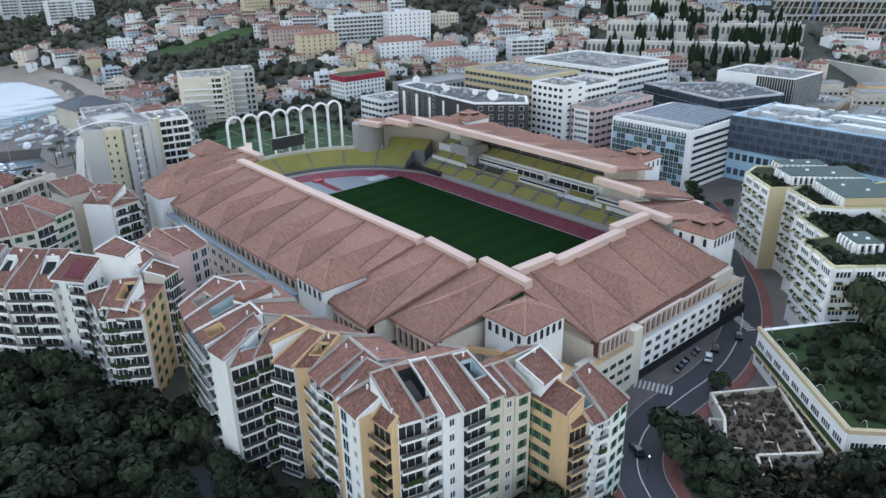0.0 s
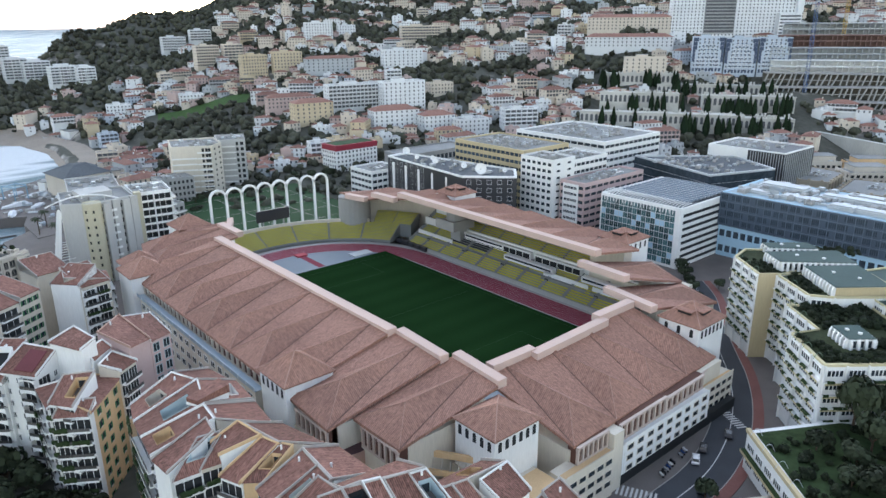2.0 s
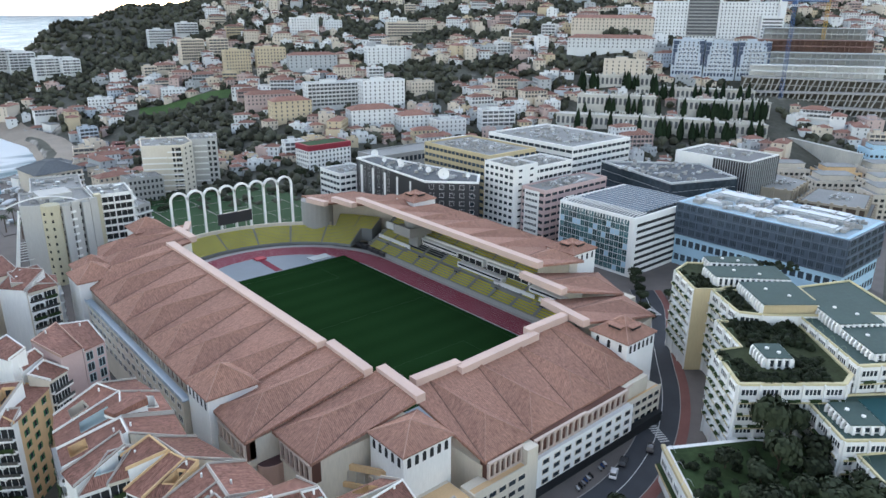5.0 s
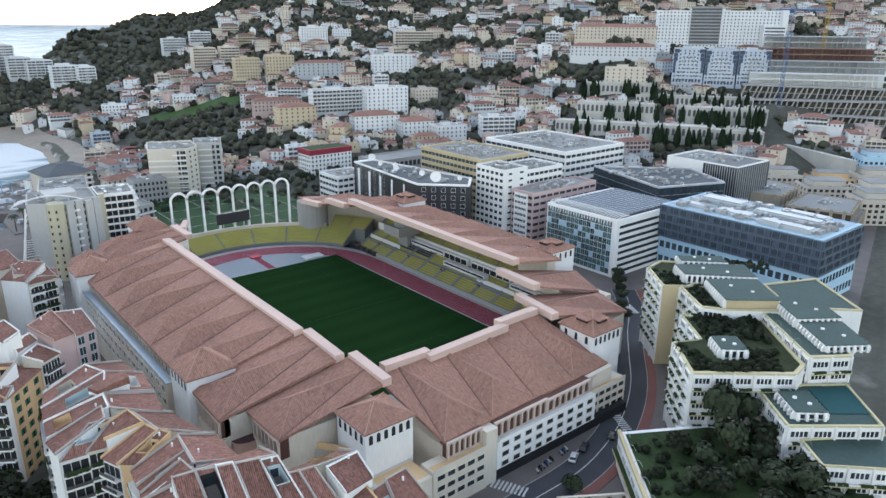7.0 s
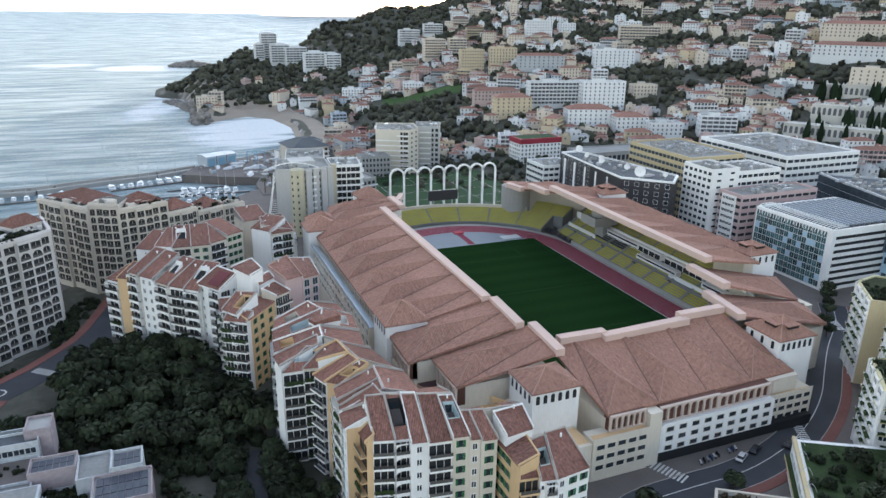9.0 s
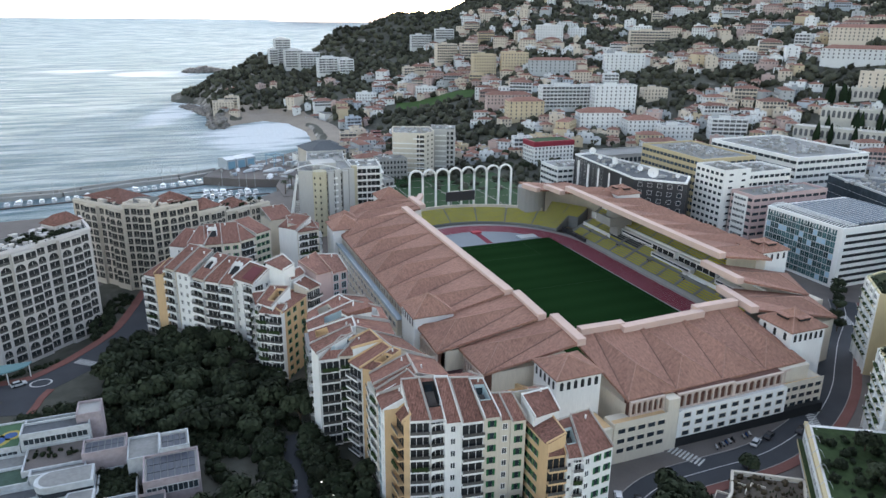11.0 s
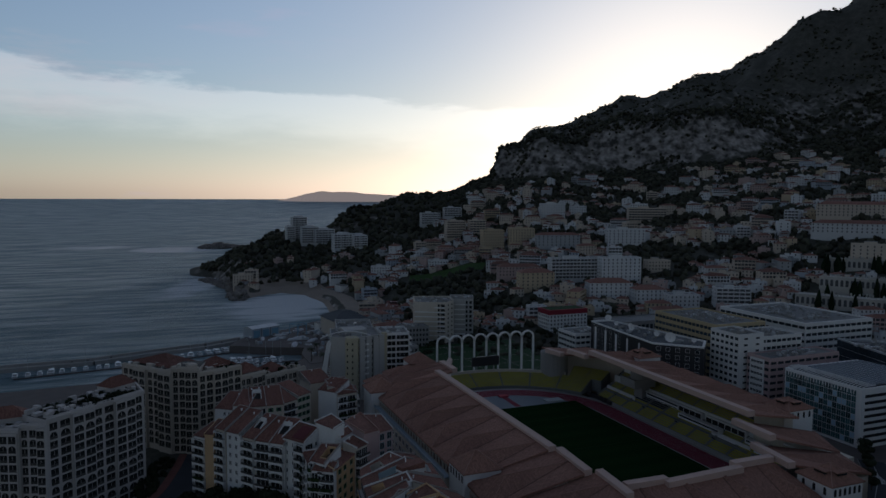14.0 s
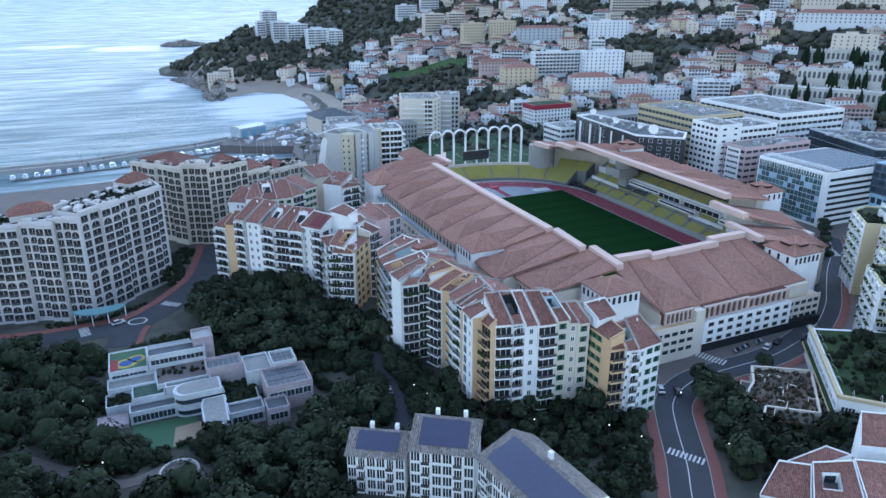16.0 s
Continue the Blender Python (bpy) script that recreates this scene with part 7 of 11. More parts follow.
penthouse([(76.4, -94.9), (65.5, -107.7), (77.0, -117.3), (88.3, -104.8)], 26.2, 29.0, 1)
terrace_block([(58.0, -98.6), (47.6, -111.4), (40.2, -107.8), (28.4, -120.6), (47.9, -136.9), (54.0, -136.0), (76.0, -112.0), (61.0, -102.6)], 23.2, (0, 2, 3), roof=SHRUB, hoops=(0, 2))
penthouse([(46.6, -114.6), (41.6, -120.4), (46.4, -124.6), (51.6, -118.8)], 23.2, 25.8)
terrace_block([(75.4, -111.6), (54.4, -136.8), (63.4, -143.0), (86.0, -116.0)], 25.6, (0, 1), hoops=(0,))
penthouse([(80.0, -113.8), (70.0, -125.8), (80.0, -133.0), (90.0, -121.0)], 25.6, 28.2)
penthouse([(70.0, -126.4), (60.8, -137.4), (70.0, -144.0), (79.4, -133.4)], 25.6, 27.4)
terrace_block([(90.0, -106.0), (78.0, -120.0), (92.0, -134.0), (108.0, -114.0)], 27.2, (), roof=GREENROOF)
terrace_block([(41.3, -131.5), (31.2, -143.3), (48.0, -157.0), (62.0, -143.4), (53.0, -136.6)], 18.6, (0, 1), hoops=(0,))
penthouse([(41.6, -135.6), (35.6, -142.8), (41.0, -147.4), (47.2, -140.2)], 18.6, 20.6)
part("tennis_court", Shape().prism([(52.0, -138.4), (44.6, -147.0), (52.0, -153.0), (60.4, -144.2)], 18.7, 18.85), [surface("teal_court", (0.03, 0.10, 0.105), 0.8, 0.15)], eo, "dark teal roof court")
terrace_block([(33.2, -145.6), (27.0, -153.0), (42.0, -168.0), (52.0, -158.0)], 15.6, (0, 1), hoops=(0,))
# garden terrace in front of it
LAWN = surface("rough_lawn", (0.04, 0.065, 0.026), 0.95, 0.4, 0.8, 0.1, 0.3)
gt_ = thing("garden_terrace", "white planted terrace building with roof lawn and hoops", "terrace building", "street bend offices")
base_pts = ccw([(12.5, -112.5), (-13, -142.5), (18, -176), (52, -150), (32, -124)])
tb = part("wall", Shape().prism(base_pts, -1, 9.6), [WHITE], gt_)
part("lawn", Shape().prism([tuple(Vector(p).lerp(Vector((18, -142)), 0.06)) for p in base_pts], 9.6, 9.75), [LAWN], gt_)
for (a, b) in (((12.5, -112.5), (-13, -142.5)), ((-13, -142.5), (18, -176))):
    P, Q = Vector(a), Vector(b)
    d = Q - P
    ang = math.degrees(math.atan2(d.y, d.x))
    for z in (2.0, 5.8):
        row_of(tb, P, Q, z, int(d.length / 4), window_mesh(3.0, 1.5, 0.14, 4, GLASS, WHITE))
    part("parapet", Shape().box(0, -0.4, 9.5, d.length, 0.5, 10.4), [YELLOW_RENDER], tb, m=pose(P.x, P.y, 0, 0, 0, ang))
    part("planter", Shape().box(0, -1.2, 4.4, d.length, 0, 5.0).box(0.2, -1.1, 5.0, d.length - 0.2, -0.1, 5.25, 1), [YELLOW_RENDER, PLANTS], tb, m=pose(P.x, P.y, 0, 0, 0, ang))
    for i in range(int(d.length / 6)):
        s = Shape()
        c = [(-1.4 + 2.8 * t, 1.9 * math.sin(math.pi * t)) for t in (k / 6 for k in range(7))]
        for (xa, za), (xb, zb) in zip(c, c[1:]):
            s.bar((0, xa + 0.6, za), (0, xb + 0.6, zb), 0.06, 4)
        at = P + d * ((i + 0.5) * 6 / d.length)
        part("hoop", s, [SILVER], tb, m=pose(at.x, at.y, 10.2, 0, 0, ang))


def balconies(block, p, q, z1, storeys, deep=1.8, z0=0.0):
    """Open balconies with thin slabs and pale rails along one face."""
    P, Q = Vector(p), Vector(q)
    d = Q - P
    m0 = math.degrees(math.atan2(d.y, d.x))
    step = (z1 - z0) / storeys
    for f in range(storeys):
        s = Shape().box(0.2, -deep, -0.2, d.length - 0.2, 0, 0.0).box(0.2, -deep, 0, d.length - 0.2, -deep + 0.08, 0.62)
        part("balcony", s, [WHITE], block, m=pose(P.x, P.y, z0 + f * step + 0.3, 0, 0, m0))


for ob in [o for o in bpy.data.objects if o.name.startswith("apartment_tower") and o.parent is None]:
    for key_, faces_ in (("wide open balconies", (((-43, 118), (-29, 116), 31.5, 10), ((-29, 116), (-26.3, 133.5), 31.5, 10))), ("pale stepped flats", (((-60, 150), (-40.2, 146.1), 29, 9),)), ("deep balconies behind", (((8.2, 214), (20, 207.8), 28.5, 9), ((20, 207.8), (26.8, 204.1), 31.5, 10))), ("grey flats with balcony", (((40, 221), (47, 217.5), 31, 9),)), ("low grey villa", (((-34, 150), (-8.2, 159.9), 14, 4),)), ("beach-side flats", (((-36, 262), (-10.2, 267.9), 13, 4),))):
        if key_ in ob.get("label", ""):
            for f_ in faces_:
                balconies(ob, *f_)
# tan and white blocks below the cemetery
for i, (x, y, w, d, h, tn, mt) in enumerate(((326, 2, 22, 16, 13, -30, BEIGE), (344, -20, 24, 16, 12, -30, OCHRE), (318, -28, 26, 18, 12, -30, BEIGE), (296, 22, 20, 12, 10, -30, CREAM), (366, -38, 26, 18, 14, -30, BEIGE), (338, -52, 28, 20, 12, -30, CREAM), (398, -26, 22, 18, 20, -34, BLUE_WALL), (306, -62, 26, 20, 13, -30, BEIGE), (270, 24, 18, 12, 9, -30, GREY))):
    zb = 0.0
    b = thing("apartment_building", "low tan flats with roof terraces below the cemetery" if mt in (BEIGE, OCHRE) else "pale low block below the cemetery", "apartment building", "blocks below the cemetery", at=(x, y, zb), turn=tn - 14)
    part("wall", Shape().box(-w / 2, -d / 2, -2, w / 2, d / 2, h).box(-w / 2, -d / 2, h, w / 2, -d / 2 + 0.4, h + 1).box(-w / 2, -d / 2, h, -w / 2 + 0.4, d / 2, h + 1), [mt], b)
    part("upper_storey", Shape().box(-w * 0.3, -d * 0.2, h, w * 0.42, d / 2, h + 3.2), [mt], b)
    part("roof", Shape().box(-w / 2 + 0.5, -d / 2 + 0.5, h, w / 2 - 0.2, d / 2 - 0.2, h + 0.1).box(-w * 0.32, -d * 0.22, h + 3.2, w * 0.44, d / 2 + 0.2, h + 3.5), [FLATROOF], b)
    n = int(w / 3)
    rows_ = Shape()
    for f in range(int(h / 3)):
        for k in range(n):
            xx = lerp(-w / 2, w / 2, (k + 0.5) / n)
            rows_.box(xx - 0.9, -d / 2 - 0.06, 0.9 + f * 3, xx + 0.9, -d / 2 - 0.02, 2.5 + f * 3)
        for k in range(int(d / 4)):
            yy = lerp(-d / 2, d / 2, (k + 0.5) / int(d / 4))
            rows_.box(-w / 2 - 0.06, yy - 0.8, 0.9 + f * 3, -w / 2 - 0.02, yy + 0.8, 2.5 + f * 3)
    tagged(part("window_grid", rows_, [DARK], b), kind="stuff")
    clutter(b, -w * 0.4, -d * 0.4, w * 0.4, d * 0.4, h + 0.1, 3, 60 + i, 0.6)
BROWN = surface("brown_cladding", (0.10, 0.075, 0.06), 0.7, 0.25)
TAN = surface("tan_concrete", (0.42, 0.36, 0.28), 0.85, 0.2)


def pier_block(label, pts, z1, wall, pier, tiers):
    """A dark block with pale upright piers, recessed terraces between them and planted ledges."""
    b = thing("office_building", label, "office building", "blocks below the cemetery")
    pts = ccw(pts)
    mid = sum((Vector(p) for p in pts), Vector((0, 0))) / len(pts)
    for k in range(tiers):
        share = 1 - 0.17 * k
        ring_ = [tuple(mid + (Vector(p) - mid) * share) for p in pts]
        top = lerp(z1 * 0.62, z1, k / max(1, tiers - 1))
        body = part("body", Shape().prism(ring_, -1 if k == 0 else z1 * 0.4, top), [wall], b)
        part("roof", Shape().prism([tuple(mid + (Vector(p) - mid) * (share - 0.03)) for p in pts], top, top + 0.12), [FLATROOF], body)
        for p, q in zip(ring_, ring_[1:] + ring_[:1]):
            d = Vector(q) - Vector(p)
            n = max(2, int(d.length / 5.2))
            turn = math.degrees(math.atan2(d.y, d.x))
            for i in range(n):
                part("pier", Shape().box(-0.7, -0.9, -1, 0.7, 0.1, top + 1.0), [pier], body, m=pose(*lerp(Vector(p), Vector(q), (i + 0.5) / n), 0, 0, 0, turn))
            part("ledge", Shape().box(0, -0.7, top - 0.8, d.length, 0.0, top + 0.3), [pier], body, m=pose(p[0], p[1], 0, 0, 0, turn))
    clutter(b, mid.x - 6, mid.y - 6, mid.x + 6, mid.y + 6, z1 + 0.12, 5, 71, 0.8)


pier_block("dark brown terraced block with pale upright piers", [(243, -38), (252, -72), (290, -62), (284, -32)], 14, BROWN, TAN, 2)
pier_block("tan terraced block with dark recesses", [(250, -12), (297, -4), (292, -28), (256, -33)], 15, TAN, TAN, 2)

# long pale retaining wall with planting under the construction site
RETAIN = surface("pale_retaining_concrete", (0.50, 0.49, 0.45), 0.9, 0.2, 2.0, 0.1, streak=True)
retain = thing("retaining_wall", "long pale concrete retaining wall with a planted ledge", "wall", at=(379, 16, 0), turn=246)
part("wall", Shape().box(-46, 0, -3, 46, 3, 21).box(-46, -10, -3, 46, 0, 9), [RETAIN], retain)
part("coping", Shape().box(-46.3, -0.3, 21, 46.3, 3.3, 21.5), [RETAIN], retain)
part("parapet", Shape().box(-46, -10, 9, 46, -9.6, 10), [RETAIN], retain)
for i in range(22):
    part("buttress", Shape().prism([(-44 + i * 4.2, -1.6), (-43.4 + i * 4.2, -1.6), (-43.4 + i * 4.2, 0), (-44 + i * 4.2, 0)], 9, 12), [RETAIN], retain)

# ---- the town on the hillside ----
WALLS = [surface(n, c, 0.85, 0.1, 2.0, 0.1, 0.05, objects=0.5, islands=0.5) for n, c in (("town_cream", (0.72, 0.63, 0.52)), ("town_white", (0.80, 0.81, 0.81)), ("town_pink", (0.60, 0.46, 0.42)), ("town_yellow", (0.64, 0.53, 0.37)), ("town_grey", (0.47, 0.49, 0.50)), ("town_white_b", (0.73, 0.74, 0.74)), ("town_pale_blue", (0.54, 0.60, 0.67)))]
TOWN_TILE = surface("town_tiles", (0.29, 0.155, 0.122), 0.85, 0.3, 1.0, 0.1, 0.2, objects=0.5, islands=0.6)
TOWN_FLAT = surface("town_flat_roof", (0.36, 0.36, 0.355), 0.9, 0.2, 1.0, 0.1, 0.1, objects=0.5, islands=0.6)
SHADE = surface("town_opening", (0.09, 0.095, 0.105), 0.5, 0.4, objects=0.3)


def house_shapes(w, d, h, flatroof, bays, style=0, wing=0.0):
    """Walls, roof, openings and balconies of a house: w across, d deep, h to the eave, on its ground's middle."""
    wall, roof, win, bands = Shape(), Shape(), Shape(), Shape()

    def rows(x0, x1, y, top, n, low):
        for f in range(max(1, int((top - low) / 3.0))):
            z = top - (f + 1) * 3.0 + 0.9
            for i in range(n):
                x = lerp(x0, x1, (i + 0.5) / n)
                win.poly([(x - 0.55, y, z), (x + 0.55, y, z), (x + 0.55, y, z + 1.5), (x - 0.55, y, z + 1.5)])

    def cover(x0, y0, x1, y1, z, level):
        if level:
            roof.box(x0 + 0.3, y0 + 0.3, z, x1 - 0.3, y1 - 0.3, z + 0.15)
            for r0, s0, r1, s1 in ((x0, y0, x1, y0 + 0.3), (x0, y1 - 0.3, x1, y1), (x0, y0 + 0.3, x0 + 0.3, y1 - 0.3), (x1 - 0.3, y0 + 0.3, x1, y1 - 0.3)):
                wall.box(r0, s0, z, r1, s1, z + 0.85)
            return
        o, ww, dd = 0.5, x1 - x0, y1 - y0
        r = min(ww, dd) * 0.22
        cx, cy = (x0 + x1) / 2, (y0 + y1) / 2
        e = [(x0 - o, y0 - o, z), (x1 + o, y0 - o, z), (x1 + o, y1 + o, z), (x0 - o, y1 + o, z)]
        if ww >= dd:
            k = (ww - dd) / 2
            p, q = (cx - k, cy, z + r), (cx + k, cy, z + r)
            roof.poly([e[0], e[1], q, p]).poly([e[1], e[2], q]).poly([e[2], e[3], p, q]).poly([e[3], e[0], p])
        else:
            k = (dd - ww) / 2
            p, q = (cx, cy - k, z + r), (cx, cy + k, z + r)
            roof.poly([e[0], e[1], p]).poly([e[1], e[2], q, p]).poly([e[2], e[3], q]).poly([e[3], e[0], p, q])
        roof.poly(e[::-1])

    x0, x1, y0, y1 = -w / 2, w / 2, -d / 2, d / 2
    wall.box(x0, y0, -9, x1, y1, h)
    cover(x0, y0, x1, y1, h, flatroof)
    if flatroof:
        wall.box(-w * 0.22, -d * 0.1, h + 0.1, w * 0.06, d * 0.3, h + 2.6)
        roof.box(-w * 0.22 - 0.3, -d * 0.1 - 0.3, h + 2.6, w * 0.06 + 0.3, d * 0.3 + 0.3, h + 2.8)
        wall.box(w * 0.28, d * 0.05, h + 0.1, w * 0.28 + 1.2, d * 0.05 + 1.0, h + 1.6)
    else:
        wall.box(w * 0.2, d * 0.1, h, w * 0.2 + 0.7, d * 0.1 + 0.9, h + min(w, d) * 0.22 + 0.7)
    if wing:
        # a lower wing or terrace to one side and in front
        low, side = h * wing, 1 if wing > 0.55 else -1
        a, b = (x1 - 0.4, x1 + w * 0.5) if side > 0 else (x0 - w * 0.5, x0 + 0.4)
        wall.box(a, y0 - 2.2, -9, b, y1 - 1.5, low)
        cover(a, y0 - 2.2, b, y1 - 1.5, low, wing < 0.6)
        rows(a, b, y0 - 2.25, low, max(1, int((b - a) / 3.0)), 0)
    floors = max(1, int(h / 3.0))
    if style == 1:
        for f in range(floors):
            z = h - (f + 1) * 3.0
            # flush dark band stands in for the shaded recess behind the balcony
            win.poly([(x0 + 0.4, y0 - 0.05, z + 0.35), (x1 - 0.4, y0 - 0.05, z + 0.35), (x1 - 0.4, y0 - 0.05, z + 2.7), (x0 + 0.4, y0 - 0.05, z + 2.7)])
            bands.box(x0, y0 - 1.5, z + 0.05, x1, y0, z + 0.25)
            bands.box(x0, y0 - 1.5, z + 0.25, x1, y0 - 1.4, z + 1.1)
        for i in range(bays + 1):
            x = lerp(x0 + 0.12, x1 - 0.12, i / bays)
            bands.box(x - 0.12, y0 - 1.38, h - floors * 3.0, x + 0.12, y0 - 0.06, h)
    else:
        rows(x0, x1, y0 - 0.05, h, bays, 0)
        if h > 5 and style == 0:
            for i in range(0, bays, 2):
                x = lerp(x0, x1, (i + 0.5) / bays)
                bands.box(x - 1.2, y0 - 1.1, h - 3.05, x + 1.2, y0, h - 2.9)
                bands.box(x - 1.2, y0 - 1.1, h - 2.9, x + 1.2, y0 - 1.02, h - 2.0)
    for f in range(floors):
        z = h - (f + 1) * 3.0 + 0.9
        nb = max(1, int(d / 4))
        for i in range(nb):
            y = -d / 2 + d * (i + 0.5) / nb
            win.poly([(x0 - 0.05, y + 0.5, z), (x0 - 0.05, y - 0.5, z), (x0 - 0.05, y - 0.5, z + 1.4), (x0 - 0.05, y + 0.5, z + 1.4)])
            win.poly([(x1 + 0.05, y - 0.5, z), (x1 + 0.05, y + 0.5, z), (x1 + 0.05, y + 0.5, z + 1.4), (x1 + 0.05, y - 0.5, z + 1.4)])
    return wall, roof, win, bands


TAKEN = [(326, 2, 15), (344, -20, 15), (318, -28, 17), (296, 22, 13), (366, -38, 16), (338, -52, 18), (398, -26, 16), (306, -62, 17), (270, 24, 12), (266, -20, 26), (266, -50, 26), (255, -20, 17), (262, -56, 18)] + [(379 + 0.41 * u - 4, 16 + 0.91 * u, 13) for u in range(-48, 49, 12)]
LOTS = []
hr = random.Random(11)
VARIANTS = []
for v in range(26):
    big = v >= 20
    w = hr.uniform(13, 22) if big else hr.uniform(6.5, 12.5)
    d = hr.uniform(9, 12) if big else hr.uniform(6.5, 9)
    h = hr.uniform(8, 13) if big else hr.uniform(3.2, 7.0)
    flat_ = hr.random() < (0.6 if big else 0.3)
    VARIANTS.append((w, d, h, flat_, max(2, int(w / 2.8)), 1 if big and v % 2 else 0, hr.choice((0, 0.45, 0.5, 0.65, 0.7)) if v % 3 else 0))
MESHES = {}


def house_meshes(v, c):
    if (v, c) not in MESHES:
        wall, roof, win, bands = house_shapes(*VARIANTS[v])
        MESHES[v, c] = (wall.mesh("wall", [WALLS[c]]), roof.mesh("roof", [TOWN_FLAT if VARIANTS[v][3] else TOWN_TILE]), win.mesh("window_grid", [SHADE]), bands.mesh("balcony", [WALLS[c]]))
    return MESHES[v, c]


def place(px, py):
    off = Vector((px, py)) - EYE_GROUND
    d = off.dot(AHEAD)
    return off.dot(RIGHT) / max(d, 1), d


def wooded(x, y):
    k, d = place(x, y)
    if d > 1120 or (k < 0.03 and d > lerp(860, 980, smooth((k + 0.3) / 0.3))):
        return True
    if k > 0.12 and d > lerp(900, 655, smooth((k - 0.15) / 0.6)):
        return noise.noise(Vector((x / 36, y / 36, 3))) > -0.05
    if k < -0.1 and d > 780:
        return noise.noise(Vector((x / 40, y / 40, 5))) > -0.32
    if abs(Vector((x - 291, y - 322)).dot(AHEAD)) < 24 and abs(Vector((x - 291, y - 322)).dot(RIGHT)) < 95:
        return True
    if Vector((x - 92, y - 400)).length < 62:
        return True
    return noise.noise(Vector((x / 70, y / 70, 1.3))) > (0.2 if d > 760 else 0.3)




def landmark(label, x, y, w, d, h, turn, colour, flatroof=True, bays=8, style=0, category="apartment building", sink=0.0):
    z = height(x, y) - sink
    ob = thing("apartment_building", label, category, "hillside blocks", at=(x, y, z), turn=turn)
    wall, roof, win, bands = house_shapes(w, d, h, flatroof, bays, style)
    part("wall", wall, [WALLS[colour]], ob)
    part("roof", roof, [TOWN_FLAT if flatroof else TOWN_TILE], ob)
    tagged(part("window_grid", win, [SHADE], ob), kind="stuff")
    if bands.f:
        tagged(part("balcony_band", bands, [WALLS[colour]], ob), kind="stuff")
    n = max(1, int(w / 12))
    for i in range(n):
        q = ob.matrix_world @ Vector((lerp(-w / 2, w / 2, (i + 0.5) / n), 0, 0))
        TAKEN.append((q.x, q.y, 10.5))
    return ob


FACE = math.degrees(math.atan2(-AHEAD.x, AHEAD.y))
lawn_ = Shape()
LAWN_EDGE = (Vector((98, 486)), Vector((170, 448)), Vector((158, 424)), Vector((88, 462)))
for i in range(14):
    for j in range(5):
        quad = []
        for u, v in ((i, j), (i + 1, j), (i + 1, j + 1), (i, j + 1)):
            p = LAWN_EDGE[3].lerp(LAWN_EDGE[2], u / 14).lerp(LAWN_EDGE[0].lerp(LAWN_EDGE[1], u / 14), v / 5)
            quad.append((p.x, p.y, height(p.x, p.y) + 0.5))
        lawn_.poly(quad)
solid("lawn", lawn_.weld(), [surface("park_lawn", (0.06, 0.11, 0.035), 0.95, 0.35, 0.8, 0.08, 0.3)], "bright green lawn in the garden belt", "lawn", kind="structure")
TAKEN += [(lerp(96, 160, k / 4), lerp(470, 438, k / 4), 15) for k in range(5)]
for x_, y_, mt_, lab_ in ((50, 388, surface("red_court", (0.22, 0.09, 0.075), 0.9, 0.2), "dull red clay tennis court"), (34, 406, surface("blue_court", (0.09, 0.14, 0.22), 0.9, 0.2), "blue hard tennis court")):
    court_ = thing("tennis_court", lab_, "tennis court", "park courts", at=(x_, y_, height(x_, y_) + 1.2), turn=FACE)
    part("surface", Shape().box(-9, -17, -3, 9, 17, 0), [mt_], court_)
    rim_ = Shape()
    for a0_, b0_, a1_, b1_ in ((-5.5, -12, 5.5, -11.8), (-5.5, 11.8, 5.5, 12), (-5.5, -12, -5.3, 12), (5.3, -12, 5.5, 12)):
        rim_.box(a0_, b0_, 0.0, a1_, b1_, 0.03)
    part("marking", rim_, [WHITE], court_)
    part("net", Shape().box(-6, -0.05, 0, 6, 0.05, 1), [DARK], court_)
    TAKEN.append((x_, y_, 17))
landmark("white slab of flats with eight even storeys", 226, 290, 36, 13, 22, FACE + 8, 1, True, 9)
landmark("long pale flats with balcony bands", 194, 312, 46, 13, 20, FACE + 8, 5, True, 14, 1)
landmark("white square house with dark window rows", 196, 262, 36, 16, 12, FACE + 4, 1, False, 9)
landmark("white square house with a low tiled roof", 217, 237, 25, 15, 11, FACE + 6, 1, False, 7)
landmark("pale square house with window rows", 231, 214, 24, 15, 11, FACE + 4, 5, True, 7)
landmark("long white residence with tall window columns", 482, 256, 80, 14, 12, FACE - 30, 0, False, 22)
landmark("lower white residence on a terrace", 440, 226, 78, 14, 11, FACE - 30, 5, False, 20)
hosp = landmark("large white hospital slab with a grey glazed middle", 545, 186, 112, 18, 34, FACE - 26, 1, True, 34, 2)
middle = part("glazed_middle", Shape().box(-26, -9.9, 4, 2, -9.1, 38.5), [TOWN_FLAT], hosp, "grey glazed middle of the slab")
grid_, lines_ = Shape(), Shape()
for f_ in range(11):
    grid_.box(-25.6, -10.02, 5 + f_ * 3.0, 1.6, -9.92, 6.7 + f_ * 3.0)
    for u0, u1 in ((-55.5, -26.6), (2.6, 39)):
        lines_.box(u0, -9.45, 0.8 + f_ * 3.0, u1, -9.0, 2.0 + f_ * 3.0)
tagged(part("window_grid", grid_, [SHADE], middle), kind="stuff")
tagged(part("spandrel", lines_, [WALLS[1]], hosp), kind="stuff")
wing_ = part("wing", Shape().box(40, -16, -8, 60, -9, 22).box(56, -15, 22, 61, -9, 37), [WALLS[1]], hosp)
front_ = Shape()
for f_ in range(6):
    front_.box(41, -16.06, 3.4 + f_ * 3.0, 59, -16.01, 4.9 + f_ * 3.0)
tagged(part("window_grid", front_, [SHADE], wing_), kind="stuff")
landmark("beige stone house on a terrace wall", 398, 179, 34, 12, 15, FACE - 30, 0, True, 7)
